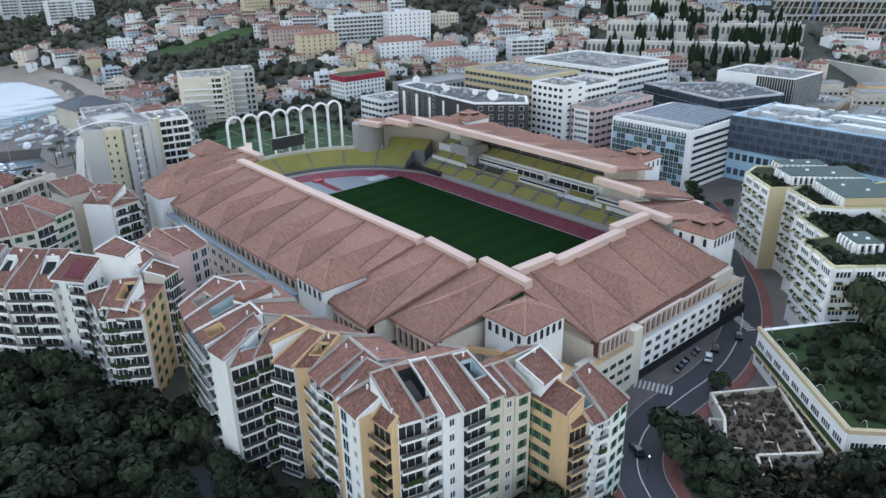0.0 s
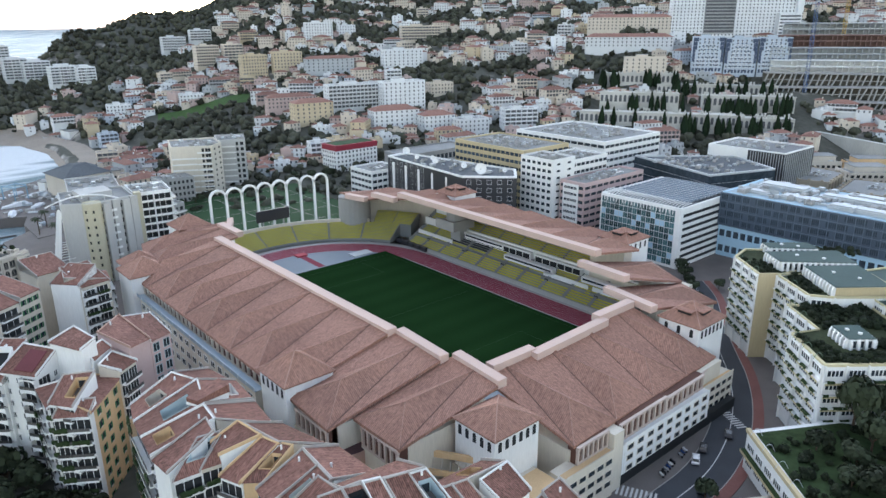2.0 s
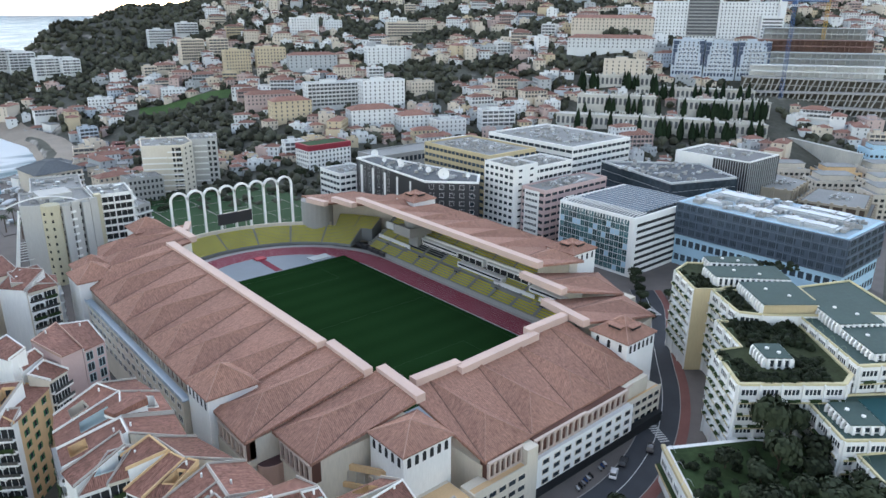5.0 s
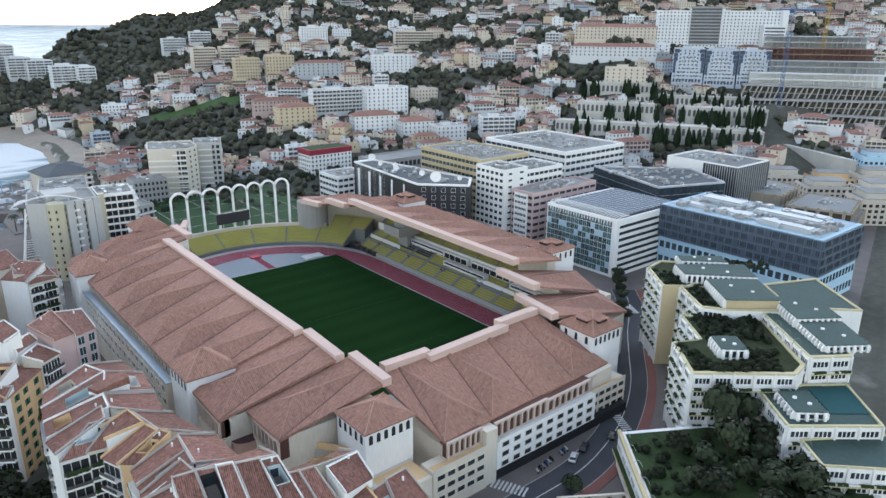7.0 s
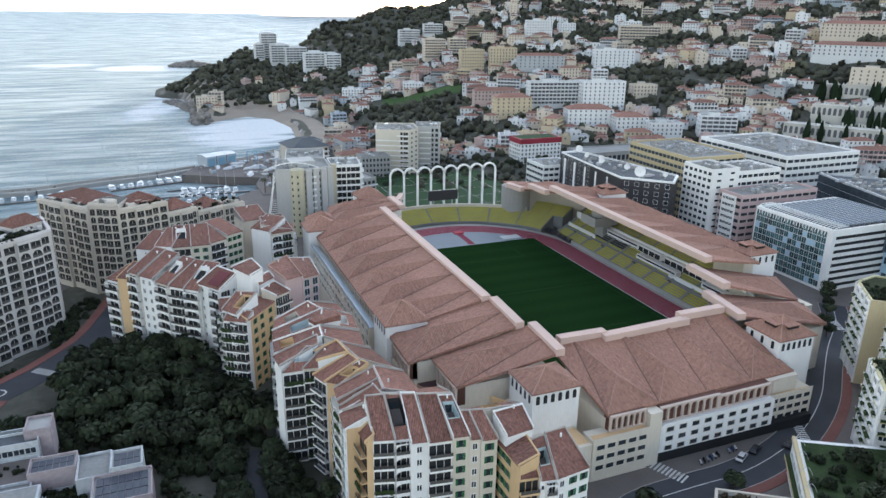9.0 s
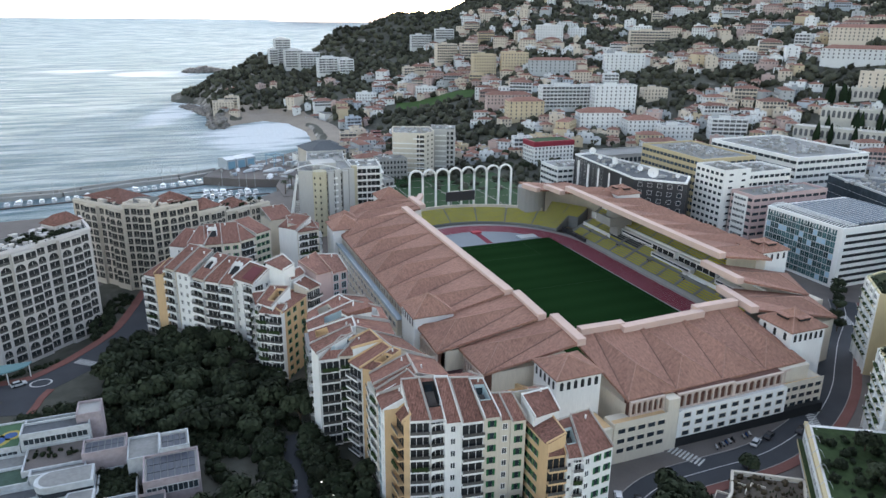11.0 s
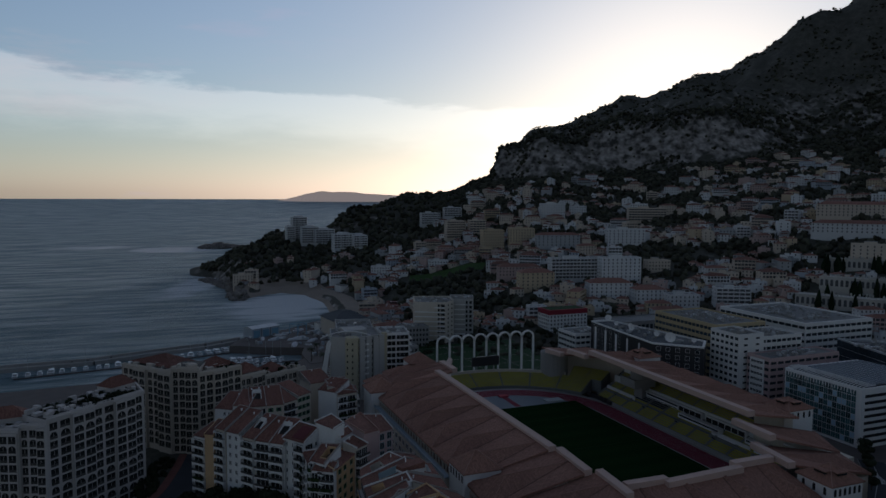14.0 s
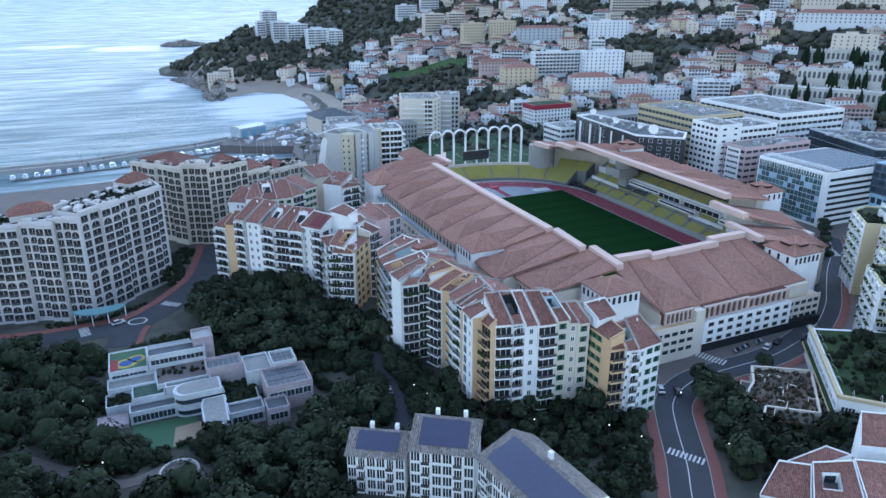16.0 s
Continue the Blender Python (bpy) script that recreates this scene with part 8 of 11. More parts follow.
landmark("tall yellow flats in two wings", 192, 480, 24, 14, 24, FACE + 12, 3, True, 9)
landmark("yellow lower wing of flats", 222, 468, 28, 13, 17, FACE + 4, 3, True, 9)
landmark("white stepped flats below the wood", 190, 584, 24, 15, 21, FACE + 14, 0, True, 10, 1)
landmark("white tower slab high on the slope", 302, 538, 30, 13, 20, FACE + 2, 1, True, 10)
for label_, x_, y_, w_, h_, bays_ in (("pale hotel block on the wooded cape", 36, 731, 24, 23, 6), ("lower pale hotel block on the wooded cape", 54, 722, 26, 20, 6), ("taller hotel block on the wooded cape", 26, 757, 20, 30, 5), ("slim hotel block at the seaward end", 13, 752, 11, 19, 3), ("white hotel wing with balcony bands", 68, 668, 28, 19, 7), ("white hotel end with deep balconies", 86, 657, 18, 16, 5)):
    hotel = landmark(label_, x_, y_, w_, 15, h_, FACE + 22, 5 if y_ > 700 else 1, True, bays_, 1)
    part("penthouse", Shape().box(-w_ * 0.28, -4, h_ - 0.5, w_ * 0.2, 4, h_ + 2.9), [WALLS[5]], hotel)
    for i in range(bays_ // 2 + 1):
        u_ = lerp(-w_ / 2 + 0.4, w_ / 2 - 0.4, i / (bays_ // 2))
        part("fin_wall", Shape().box(u_ - 0.25, -8.9, 0, u_ + 0.25, -7.4, h_), [WALLS[1]], hotel)
landmark("pink row of houses with tiled roofs", 158, 350, 40, 12, 11, FACE + 6, 2, False, 13)
landmark("orange house with tiled roof", 150, 304, 30, 14, 15, FACE + 10, 3, False, 7)
landmark("white block with dark recesses near the offices", 268, 200, 26, 13, 14, FACE - 6, 1, True, 6, 1)
landmark("pale flats above the garden belt", 310, 398, 40, 12, 17, FACE + 2, 1, True, 9)
landmark("green-grey flats on the slope", 392, 470, 44, 14, 15, FACE - 4, 0, True, 13, 1)
landmark("white twin flats under the wood", 196, 690, 26, 14, 17, FACE + 14, 5, True, 14, 1)
landmark("white stepped flats with balcony bands", 216, 576, 20, 15, 16, FACE + 10, 0, True, 5, 1)
landmark("lower white flats beside the twin block", 226, 682, 24, 14, 14, FACE + 10, 5, True, 6, 1)
landmark("blue-grey house row on the slope", 240, 420, 46, 12, 14, FACE + 4, 4, False, 10)
NAVY = surface("navy_panel", (0.035, 0.06, 0.12), 0.4, 0.2)
for i in range(3):
    x, y = 449 + 14.6 * i, 152 - 21.6 * i
    ob = landmark("pale blue flats with white arched window frames and navy corners", x, y, 25, 14, 29, FACE - 34, 6, True, 7, 2)
    frames_, panes_ = Shape(), Shape()
    for f in range(7):
        reach = min(9.6, 5.0 + (6 - f) * 0.9)
        n_ = int(reach * 2 / 2.6)
        for b in range(n_):
            u_ = lerp(-reach, reach, (b + 0.5) / n_)
            z_ = 6.2 + f * 3.1
            frames_.box(u_ - 0.95, -7.5, z_ + 1.5, u_ + 0.95, -7.02, z_ + 2.1).box(u_ - 0.95, -7.4, z_ - 0.3, u_ + 0.95, -7.02, z_ + 0.1)
            panes_.box(u_ - 0.6, -7.2, z_ + 0.1, u_ + 0.6, -7.02, z_ + 1.5)
    foot_ = Shape()
    for b in range(9):
        foot_.box(-11.6 + b * 2.6, -7.2, 1.6, -10.0 + b * 2.6, -7.02, 4.2)
    navy_ = Shape()
    for f in range(6):
        inset = 2.0 + (1.3 if f > 2 else 0) + (1.0 if f > 4 else 0)
        navy_.box(-12.4, -7.3, 9.5 + f * 3.3, -12.4 + inset, -7.02, 12.6 + f * 3.3).box(12.4 - inset, -7.3, 9.5 + f * 3.3, 12.4, -7.02, 12.6 + f * 3.3)
    tagged(part("window_frame", frames_, [WALLS[1]], ob), kind="stuff")
    tagged(part("pane", panes_, [NAVY], ob), kind="stuff")
    tagged(part("ground_opening", foot_, [NAVY], ob), kind="stuff")
    tagged(part("navy_panel", navy_, [NAVY], ob), kind="stuff")

# the terraced cemetery
cem = thing("cemetery", "terraced cemetery with white arcaded walls and tombs", "cemetery")
STONE = surface("pale_stone", (0.60, 0.58, 0.53), 0.85, 0.15, 2.0, 0.1)
for x, y, w, h, turn in ((340, 143, 58, 12, -34), (321, 115, 108, 9, -37), (388, 81, 64, 12, -34), (363, 54, 36, 9, -34), (408, 118, 90, 8, -34), (384, 172, 60, 8, -32)):
    z = height(x, y)
    m = pose(x, y, z, 0, 0, FACE + turn)
    wall_ob = part("terrace_wall", Shape().box(-w / 2, -1, -8, w / 2, 14, h), [STONE], cem, m=m)
    n = int(w / 3.4)
    mesh = ARCHES.setdefault((2.0, 5.0), arch_window(2.0, 5.0).mesh("arched_niche", [STONE, SHADE]))
    for i in range(n):
        part("arched_niche", mesh, None, wall_ob, m=pose(-w / 2 + (i + 0.5) * w / n, -1.02, h - 6.4))
    part("cornice", Shape().box(-w / 2 - 0.3, -1.6, h, w / 2 + 0.3, -0.6, h + 0.6), [STONE], wall_ob)
    tombs = Shape()
    for i in range(46):
        tx, ty = hr.uniform(-w / 2 + 1, w / 2 - 1), hr.uniform(1, 13)
        th_ = hr.uniform(0.6, 2.6)
        tombs.box(tx - 0.5, ty - 0.8, h, tx + 0.5, ty + 0.8, h + th_)
    tagged(part("tomb", tombs, [STONE], wall_ob), kind="stuff")
    for u in (-0.4, -0.2, 0, 0.2, 0.4):
        q = m @ Vector((u * w, 6, 0))
        TAKEN.append((q.x, q.y, 13))

# the stepped concrete hillside under construction
site = thing("construction_site", "stepped concrete frames with slanting struts and cranes", "construction site")
# back walls coloured dark for the shade under the decks
DECK_SHADE = surface("deck_shade", (0.13, 0.12, 0.10), 0.95, 0.4)
RED_NET = surface("red_netting", (0.24, 0.15, 0.13), 0.8, 0.35)
for lvl in range(8):
    off = lvl * 12.0
    cx, cy = 448 + off * 0.86, 34 + off * 0.52
    z = 17 + lvl * 9.4
    tilt = (2.2, 1.2, -0.6, 0.5, 0, 0, 0, 0)[lvl]
    half = (40, 52, 58, 56, 50, 52, 44, 40)[lvl]
    m = pose(cx, cy, z, 0, 0, FACE - 34) @ pose(0, 0, 0, 0, tilt, 0)
    tone = GREY if lvl < 4 else (WALLS[1], WALLS[4], RED_NET, WALLS[4])[lvl - 4]
    deck = part("deck", Shape().box(-half, -1, 8.0, half, 14, 8.8), [tone], site, m=m)
    part("back_wall", Shape().box(-half, 8, -9, half, 13, 8.0), [DECK_SHADE if lvl < 4 else tone], deck)
    struts = Shape()
    for i in range(int(half * 2 / 4.2)):
        xx = -half + 1.5 + i * 4.2 + hr.uniform(-0.6, 0.6)
        if lvl < 4:
            lean = hr.uniform(0.6, 3.4)
            struts.bar((xx - lean, -0.6, -3), (xx + lean * 0.5, -0.6, 8.1), 0.62, 4)
        else:
            struts.box(xx - 0.3, -0.8, -1, xx + 0.3, 0, 8.0)
    if lvl < 4:
        struts.box(-half, -0.9, 3.2, half, -0.5, 3.8)
    else:
        struts.box(-half, -1.0, 3.2, half, 7.9, 4.1)
    tagged(part("strut", struts, [GREY if lvl < 4 else tone], deck), kind="stuff")
    for u in range(-5, 6):
        q = m @ Vector((u * half / 5, 6, 0))
        TAKEN.append((q.x, q.y, 9))
for x, y, z, h, mt, lab in ((432, 60, 62, 50, surface("blue_steel", (0.06, 0.13, 0.30), 0.5, 0.1), "blue tower crane above the construction site"), (520, 72, 95, 46, surface("yellow_steel", (0.55, 0.33, 0.04), 0.5, 0.1), "yellow tower crane above the construction site")):
    crane = thing("tower_crane", lab, "crane", "site cranes", at=(x, y, z))
    s = Shape()
    for a, b in ((-1, -1), (1, -1), (1, 1), (-1, 1)):
        s.bar((a, b, -20), (a, b, h), 0.14, 4)
    for k in range(int((h + 20) / 4)):
        zz = -20 + 4 * k
        s.bar((-1, -1, zz), (1, -1, zz + 4), 0.08, 4).bar((-1, -1, zz), (-1, 1, zz + 4), 0.08, 4)
    part("mast", s, [mt], crane)
    part("jib", Shape().bar((-14, 3, h), (38, -8, h), 0.6, 4).bar((0, 0, h + 6), (30, -6, h), 0.15, 4), [mt], crane)
    part("cab", Shape().box(-1.3, -1.6, h - 2.5, 1.3, 1.6, h), [mt], crane)

d = 300.0
while d < 1135:
    k = -0.30
    while k < 1.12:
        jx = hr.uniform(-0.25, 0.25)
        jd = hr.uniform(-5, 5)
        s_ = (k + jx * 14 / d) * (d + jd)
        x = EYE_GROUND.x + AHEAD.x * (d + jd) + RIGHT.x * s_
        y = EYE_GROUND.y + AHEAD.y * (d + jd) + RIGHT.y * s_
        v = hr.randrange(26) if hr.random() < 0.8 else hr.randrange(20)
        c = hr.choices(range(7), (3.8, 2.8, 1.9, 0.9, 1.6, 2.4, 0.3))[0]
        turn = FACE + hr.gauss(0, 16) - 20 * k + hr.choice((0, 0, 0, 90, -90))
        gap = VARIANTS[v][0] * (1.4 if VARIANTS[v][6] else 1.0) + 2.2
        k += gap / d
        z = height(x, y)
        if wooded(x, y) or (z < 1.2 and not (-10 < x < 480 and seaward(x, y) < -30)):
            continue
        if x < 190 and y < 225 or (x < 285 and -30 < y < 158) or (x < 62 and y < 245):
            continue
        if any((x - a) ** 2 + (y - b) ** 2 < (r + VARIANTS[v][0] * 0.45) ** 2 for a, b, r in TAKEN):
            continue
        if d > 880 and hr.random() < 0.3:
            continue
        LOTS.append((d, x, y, z, turn, v, c))
    d += 11.0 if d < 800 else 15
LOTS.sort(key=lambda a: a[0])
far = [Shape() for _ in range(7)]
far_roofs = [Shape(), Shape()]
far_win = Shape()


def add_to(dst, src, m):
    n = len(dst.v)
    dst.v += [tuple(m @ Vector(p)) for p in src.v]
    dst.f += [tuple(n + i for i in f) for f in src.f]
    dst.m += [0] * len(src.f)


for i, (dd, x, y, z, turn, v, c) in enumerate(LOTS):
    m = pose(x, y, z, 0, 0, turn)
    w, dp, h, flat_, bays, style, wing = VARIANTS[v]
    TAKEN.append((x, y, w * 0.45))
    if i < 200:
        tone = ("cream", "white", "pink", "yellow", "grey", "white", "pale blue")[c]
        kind_ = "flat-roofed" if flat_ else "tile-roofed"
        wm, rm, om, bm_ = house_meshes(v, c)
        ob = new("house", wm)
        ob.matrix_world = m
        tagged(ob, f"{tone} {kind_} {'block of flats' if v >= 20 else 'town house'} on the hillside", "house", "hillside houses")
        part("roof", rm, None, ob)
        tagged(part("window_grid", om, None, ob), kind="stuff")
        if len(bm_.polygons):
            tagged(part("balcony", bm_, None, ob), kind="stuff")
    else:
        wall, roof, win, bands = house_shapes(w, dp, h, flat_, bays, style, wing)
        add_to(far[c], bands, m)
        add_to(far[c], wall, m)
        add_to(far_roofs[0 if flat_ else 1], roof, m)
        add_to(far_win, win, m)
town = thing("hillside_town", "pale houses with tiled roofs crowding the upper slope", "town")
for c in range(7):
    if far[c].f:
        tagged(part("walls", far[c], [WALLS[c]], town), kind="stuff")
tagged(part("flat_roofs", far_roofs[0], [TOWN_FLAT], town), kind="stuff")
tagged(part("tiled_roofs", far_roofs[1], [TOWN_TILE], town), kind="stuff")
tagged(part("window_grid", far_win, [SHADE], town), kind="stuff")
tagged(town, kind="stuff")

# ---- woods, gardens and scrub on the slopes ----
# lighter and greyer than near leaves: distance haze put into the colour
FAR_LEAF = surface("far_leaves", (0.068, 0.070, 0.050), 0.9, 0.6, 1.5, 0.03, 0.6, islands=0.9)


def ico(subdiv):
    bm = bmesh.new()
    bmesh.ops.create_icosphere(bm, subdivisions=subdiv, radius=1)
    v = np.array([p.co[:] for p in bm.verts])
    f = np.array([[q.index for q in face.verts] for face in bm.faces])
    bm.free()
    return v, f


def clumps(name, rows, subdiv, mat, seed, label, category):
    """Many uneven leaf clumps in one mesh; rows of x, y, z, radius, height share."""
    bv, bf = ico(subdiv)
    rr = np.random.RandomState(seed)
    rows = np.array(rows)
    n = len(rows)
    verts = np.empty((n, len(bv), 3))
    for i in range(n):
        x, y, z, r, tall = rows[i]
        q = bv * (rr.uniform(0.5, 1.42, (len(bv), 1))) * r
        q[:, 2] *= tall
        verts[i] = q + (x, y, z)
    faces = (bf[None] + (np.arange(n) * len(bv))[:, None, None]).reshape(-1, 3)
    me = bpy.data.meshes.new(name)
    me.vertices.add(n * len(bv))
    me.vertices.foreach_set("co", verts.ravel())
    me.loops.add(len(faces) * 3)
    me.loops.foreach_set("vertex_index", faces.ravel().astype(np.int32))
    me.polygons.add(len(faces))
    me.polygons.foreach_set("loop_start", np.arange(0, len(faces) * 3, 3, dtype=np.int32))
    me.materials.append(mat)
    me.update(calc_edges=True)
    return tagged(new(name, me), label, category, kind="stuff")


GRID = {}
for a, b, r in TAKEN:
    GRID.setdefault((int(a // 40), int(b // 40)), []).append((a, b, r))


def is_free(x, y, extra=0.0):
    i, j = int(x // 40), int(y // 40)
    for ii in (i - 1, i, i + 1):
        for jj in (j - 1, j, j + 1):
            for a, b, r in GRID.get((ii, jj), ()):
                if (x - a) ** 2 + (y - b) ** 2 < (r + extra) ** 2:
                    return False
    return True


wr = random.Random(5)
wood, scrub = [], []
while len(wood) < 17500:
    k, d = wr.uniform(-0.36, 1.15), math.sqrt(wr.uniform(400**2, 1320**2))
    x = EYE_GROUND.x + AHEAD.x * d + RIGHT.x * k * d
    y = EYE_GROUND.y + AHEAD.y * d + RIGHT.y * k * d
    z = height(x, y)
    if z < 1.5 and not (x > 240 and -70 < y < 110) or (x < 290 and y < 150 and not (x > 245 and y < 40)):
        continue
    if d > 1120 and 0.05 < k < 0.5 and (height(x + AHEAD.x * 12, y + AHEAD.y * 12) - z) / 12 > 0.95 and wr.random() < 0.93:
        continue
    green = wooded(x, y)
    if not green and wr.random() > 0.8:
        continue
    if not is_free(x, y, 0.5 if not green else -1.0):
        continue
    r = wr.uniform(1.7, 3.6) if green else wr.uniform(1.3, 3.2)
    wood.append((x, y, relief(x, y, z) + r * 0.7, r, wr.uniform(0.8, 1.2)))
clumps("woodland", wood, 2, FAR_LEAF, 3, "dark evergreen woods and gardens on the slopes", "woods")
while len(scrub) < 6800:
    k, d = wr.uniform(0.02, 0.95), wr.uniform(1080, 1850)
    x = EYE_GROUND.x + AHEAD.x * d + RIGHT.x * k * d
    y = EYE_GROUND.y + AHEAD.y * d + RIGHT.y * k * d
    z = height(x, y)
    if z < 90 or noise.noise(Vector((x / 60, y / 60, z / 60))) < -0.15:
        continue
    steep_ = (height(x + AHEAD.x * 12, y + AHEAD.y * 12) - z) / 12
    if steep_ > 0.95 and wr.random() < 0.8 and k < 0.5:
        continue
    r = wr.uniform(1.6, 4.0)
    scrub.append((x, y, relief(x, y, z) + r * 0.2, r, wr.uniform(0.6, 1.0)))
clumps("scrub", scrub, 1, FAR_LEAF, 4, "dark scrub on the rocky mountain side", "scrub")
CYPRESS = surface("cypress_leaves", (0.018, 0.032, 0.016), 0.9, 0.4, 1.5, 0.1, 0.3, objects=0.5)
cy_meshes = []
for v in range(3):
    s = Shape()
    for ring_ in range(9):
        t0 = ring_ / 9
        rad = 1.25 * math.sin(math.pi * min(0.98, 0.12 + 0.86 * t0) ** 0.8) * (1 - 0.25 * t0) + 0.1
        for i in range(9):
            a = 2 * math.pi * (i + ring_ * 0.37) / 9
            r0 = rad * hr.uniform(0.75, 1.15)
            b = Vector((r0 * math.cos(a), r0 * math.sin(a), 0.6 + t0 * 9.4))
            tip = b * 0.78 + Vector((0, 0, 0.34 * b.z + 1.7))
            sd = Vector((-math.sin(a), math.cos(a), 0)) * 0.55
            s.poly([b - sd, b + sd, tip])
            s.poly([b - sd * 0.6 + Vector((0, 0, -0.9)), b + sd, b - sd])
    cy_meshes.append(s.mesh("crown", [CYPRESS]))
cy_trunk = Shape().bar((0, 0, -1), (0, 0, 3), 0.22, 6).mesh("trunk", [BARK])
for i in range(92):
    a, b, w, turn = hr.choice([(340, 143, 66, -34), (321, 115, 112, -37), (388, 81, 70, -34), (363, 54, 40, -34), (408, 118, 96, -34), (384, 172, 70, -32), (345, 70, 40, -34)])
    off = hr.uniform(-0.5, 0.5) * w
    m = pose(a, b, 0, 0, 0, FACE + turn) @ Vector((off, -3.2 - hr.uniform(0, 2.5), 0))
    ob = thing("cypress_tree", "slim dark cypress on the cemetery terrace", "tree", "cemetery cypresses", at=(m.x, m.y, height(m.x, m.y)))
    part("trunk", cy_trunk, None, ob)
    part("crown", hr.choice(cy_meshes), None, ob, m=Matrix.Diagonal((1.5, 1.5, hr.uniform(0.95, 1.4), 1)))
# ---- streets ----
KERB = surface("kerb_stone", (0.36, 0.34, 0.32), 0.85, 0.15)
RED_PAVE = surface("red_paving", (0.22, 0.10, 0.085), 0.85, 0.2, 3.0, 0.2)
PAINT = surface("road_paint", (0.62, 0.62, 0.60), 0.7, 0.15)


def smooth_line(pts, n=8):
    """A smooth line through the points."""
    out = []
    P = [Vector(p) for p in pts]
    P = [P[0] * 2 - P[1]] + P + [P[-1] * 2 - P[-2]]
    for i in range(1, len(P) - 2):
        a, b, c, d = P[i - 1 : i + 3]
        for k in range(n):
            t = k / n
            out.append(0.5 * ((2 * b) + (c - a) * t + (2 * a - 5 * b + 4 * c - d) * t * t + (3 * b - a - 3 * c + d) * t**3))
    return out + [P[-2]]


def ribbon(line_, left, right, z, thick=0.0):
    """A strip along a line between two distances to its right; with a thickness, a slab."""
    s = Shape()
    n = len(line_)
    sidev = []
    for i in range(n):
        d = (line_[min(n - 1, i + 1)] - line_[max(0, i - 1)]).normalized()
        sidev.append(Vector((d.y, -d.x)))
    for i in range(n - 1):
        a, b = line_[i] + sidev[i] * left, line_[i] + sidev[i] * right
        c, d = line_[i + 1] + sidev[i + 1] * right, line_[i + 1] + sidev[i + 1] * left
        if thick:
            s.prism([a, b, c, d], z - thick, z)
        else:
            s.poly([(*a, z), (*b, z), (*c, z), (*d, z)])
    return s


solid("pavement", Shape().prism(ccw([(-76, -100), (-30, -128), (40, -135), (130, -120), (320, -60), (330, 60), (180, 165), (95, 200), (-20, 260), (-80, 200), (-74, 60)]), -1, 0.0), [PAVING], "worn grey paving of the office quarter", "paving", kind="structure")
bend = smooth_line([(-92, -190), (-74, -164), (-62.3, -147.4), (-55.2, -137.8), (-46.8, -124.5), (-40.8, -116.5), (-33, -111.6), (-24, -109.2), (-12, -108.7), (0, -108.6), (11, -107), (25, -102.8), (39, -96.2), (52, -88), (64, -78.5), (80, -66), (100, -52), (112, -40)])
solid("road", ribbon(bend, -4.6, 4.8, 0.02, 0.4), [ASPHALT], "dark asphalt street bending round the stadium", "road", kind="structure")
solid("pavement", ribbon(bend, 4.85, 7.6, 0.14, 0.5), [RED_PAVE], "reddish paved footway beside the street", "footway", kind="structure")
solid("pavement", ribbon(bend[:44], -7.4, -4.65, 0.14, 0.5), [RED_PAVE], "reddish paved footway beside the street", "footway", kind="structure")
solid("kerb", ribbon(bend, 4.8, 5.0, 0.16, 0.4), [KERB], "pale stone kerb along the street", "kerb", kind="structure")
solid("kerb", ribbon(bend, -4.8, -4.6, 0.16, 0.4), [KERB], "pale stone kerb along the street", "kerb", kind="structure")
solid("road_marking", ribbon(bend, -0.1, 0.12, 0.04), [PAINT], "white centre line of the bending street", "road marking", kind="structure")


def zebra(x, y, turn, n, w, l):
    z = thing("zebra_crossing", "white zebra crossing painted on asphalt", "zebra crossing", "crossings", at=(x, y, 0.045), turn=turn)
    for i in range(n):
        part("stripe", Shape().box(-w / 2, (i - n / 2) * 1.0, -0.02, w / 2, (i - n / 2) * 1.0 + 0.5, 0.005), [PAINT], z)
    return z


zebra(-14, -101.8, 25, 9, 3.6, 1)
zebra(-53.6, -135.4, 34, 9, 2.6, 1)
zebra(30, -101, -30, 8, 2.6, 1)
zebra(98, -54, -30, 9, 3, 1)
quay = smooth_line([(-260, 12), (-225, -2), (-205, -7), (-186, -8), (-172, -7), (-163, 0), (-156, 8), (-146, 24), (-140, 44), (-136, 62)])
solid("road", ribbon(quay, -5, 5, 0.02, 0.4), [ASPHALT], "asphalt street at the foot of the residences", "road", kind="structure")
solid("pavement", ribbon(quay, -8, -5.05, 0.14, 0.5), [RED_PAVE], "reddish paved footway beside the residences", "footway", kind="structure")
side = smooth_line([(-172, -8), (-174, -13), (-175, -18), (-176, -22)])
solid("road", ribbon(side, -4.5, 4.5, 0.05, 0.4), [ASPHALT], "short asphalt spur at the roundabout", "road", kind="structure")
solid("pavement", ribbon(side, -6.6, -4.6, 0.16, 0.5), [RED_PAVE], "reddish footway round the spur", "footway", kind="structure")
circle = Shape()
for i in range(24):
    a, b = 2 * math.pi * i / 24, 2 * math.pi * (i + 1) / 24
    circle.poly([(-170 + r * math.cos(w), -5 + r * math.sin(w) * 0.8, 0.08) for r, w in ((2.6, a), (3.1, a), (3.1, b), (2.6, b))])
solid("road_marking", circle, [PAINT], "white painted ring of a small roundabout", "road marking", kind="structure")
zebra(-186, -6, 10, 7, 3, 1)
zebra(-159, 5, 50, 7, 3, 1)
lane = smooth_line([(-106, -58), (-106.5, -70), (-107, -82), (-110, -94), (-118, -100)])
solid("road", ribbon(lane, -2.2, 2.2, 0.03, 0.3), [ASPHALT], "narrow lane through the park", "road", kind="structure")
walkway = smooth_line([(-112, -60), (-114, -70), (-116, -80), (-120, -90)])
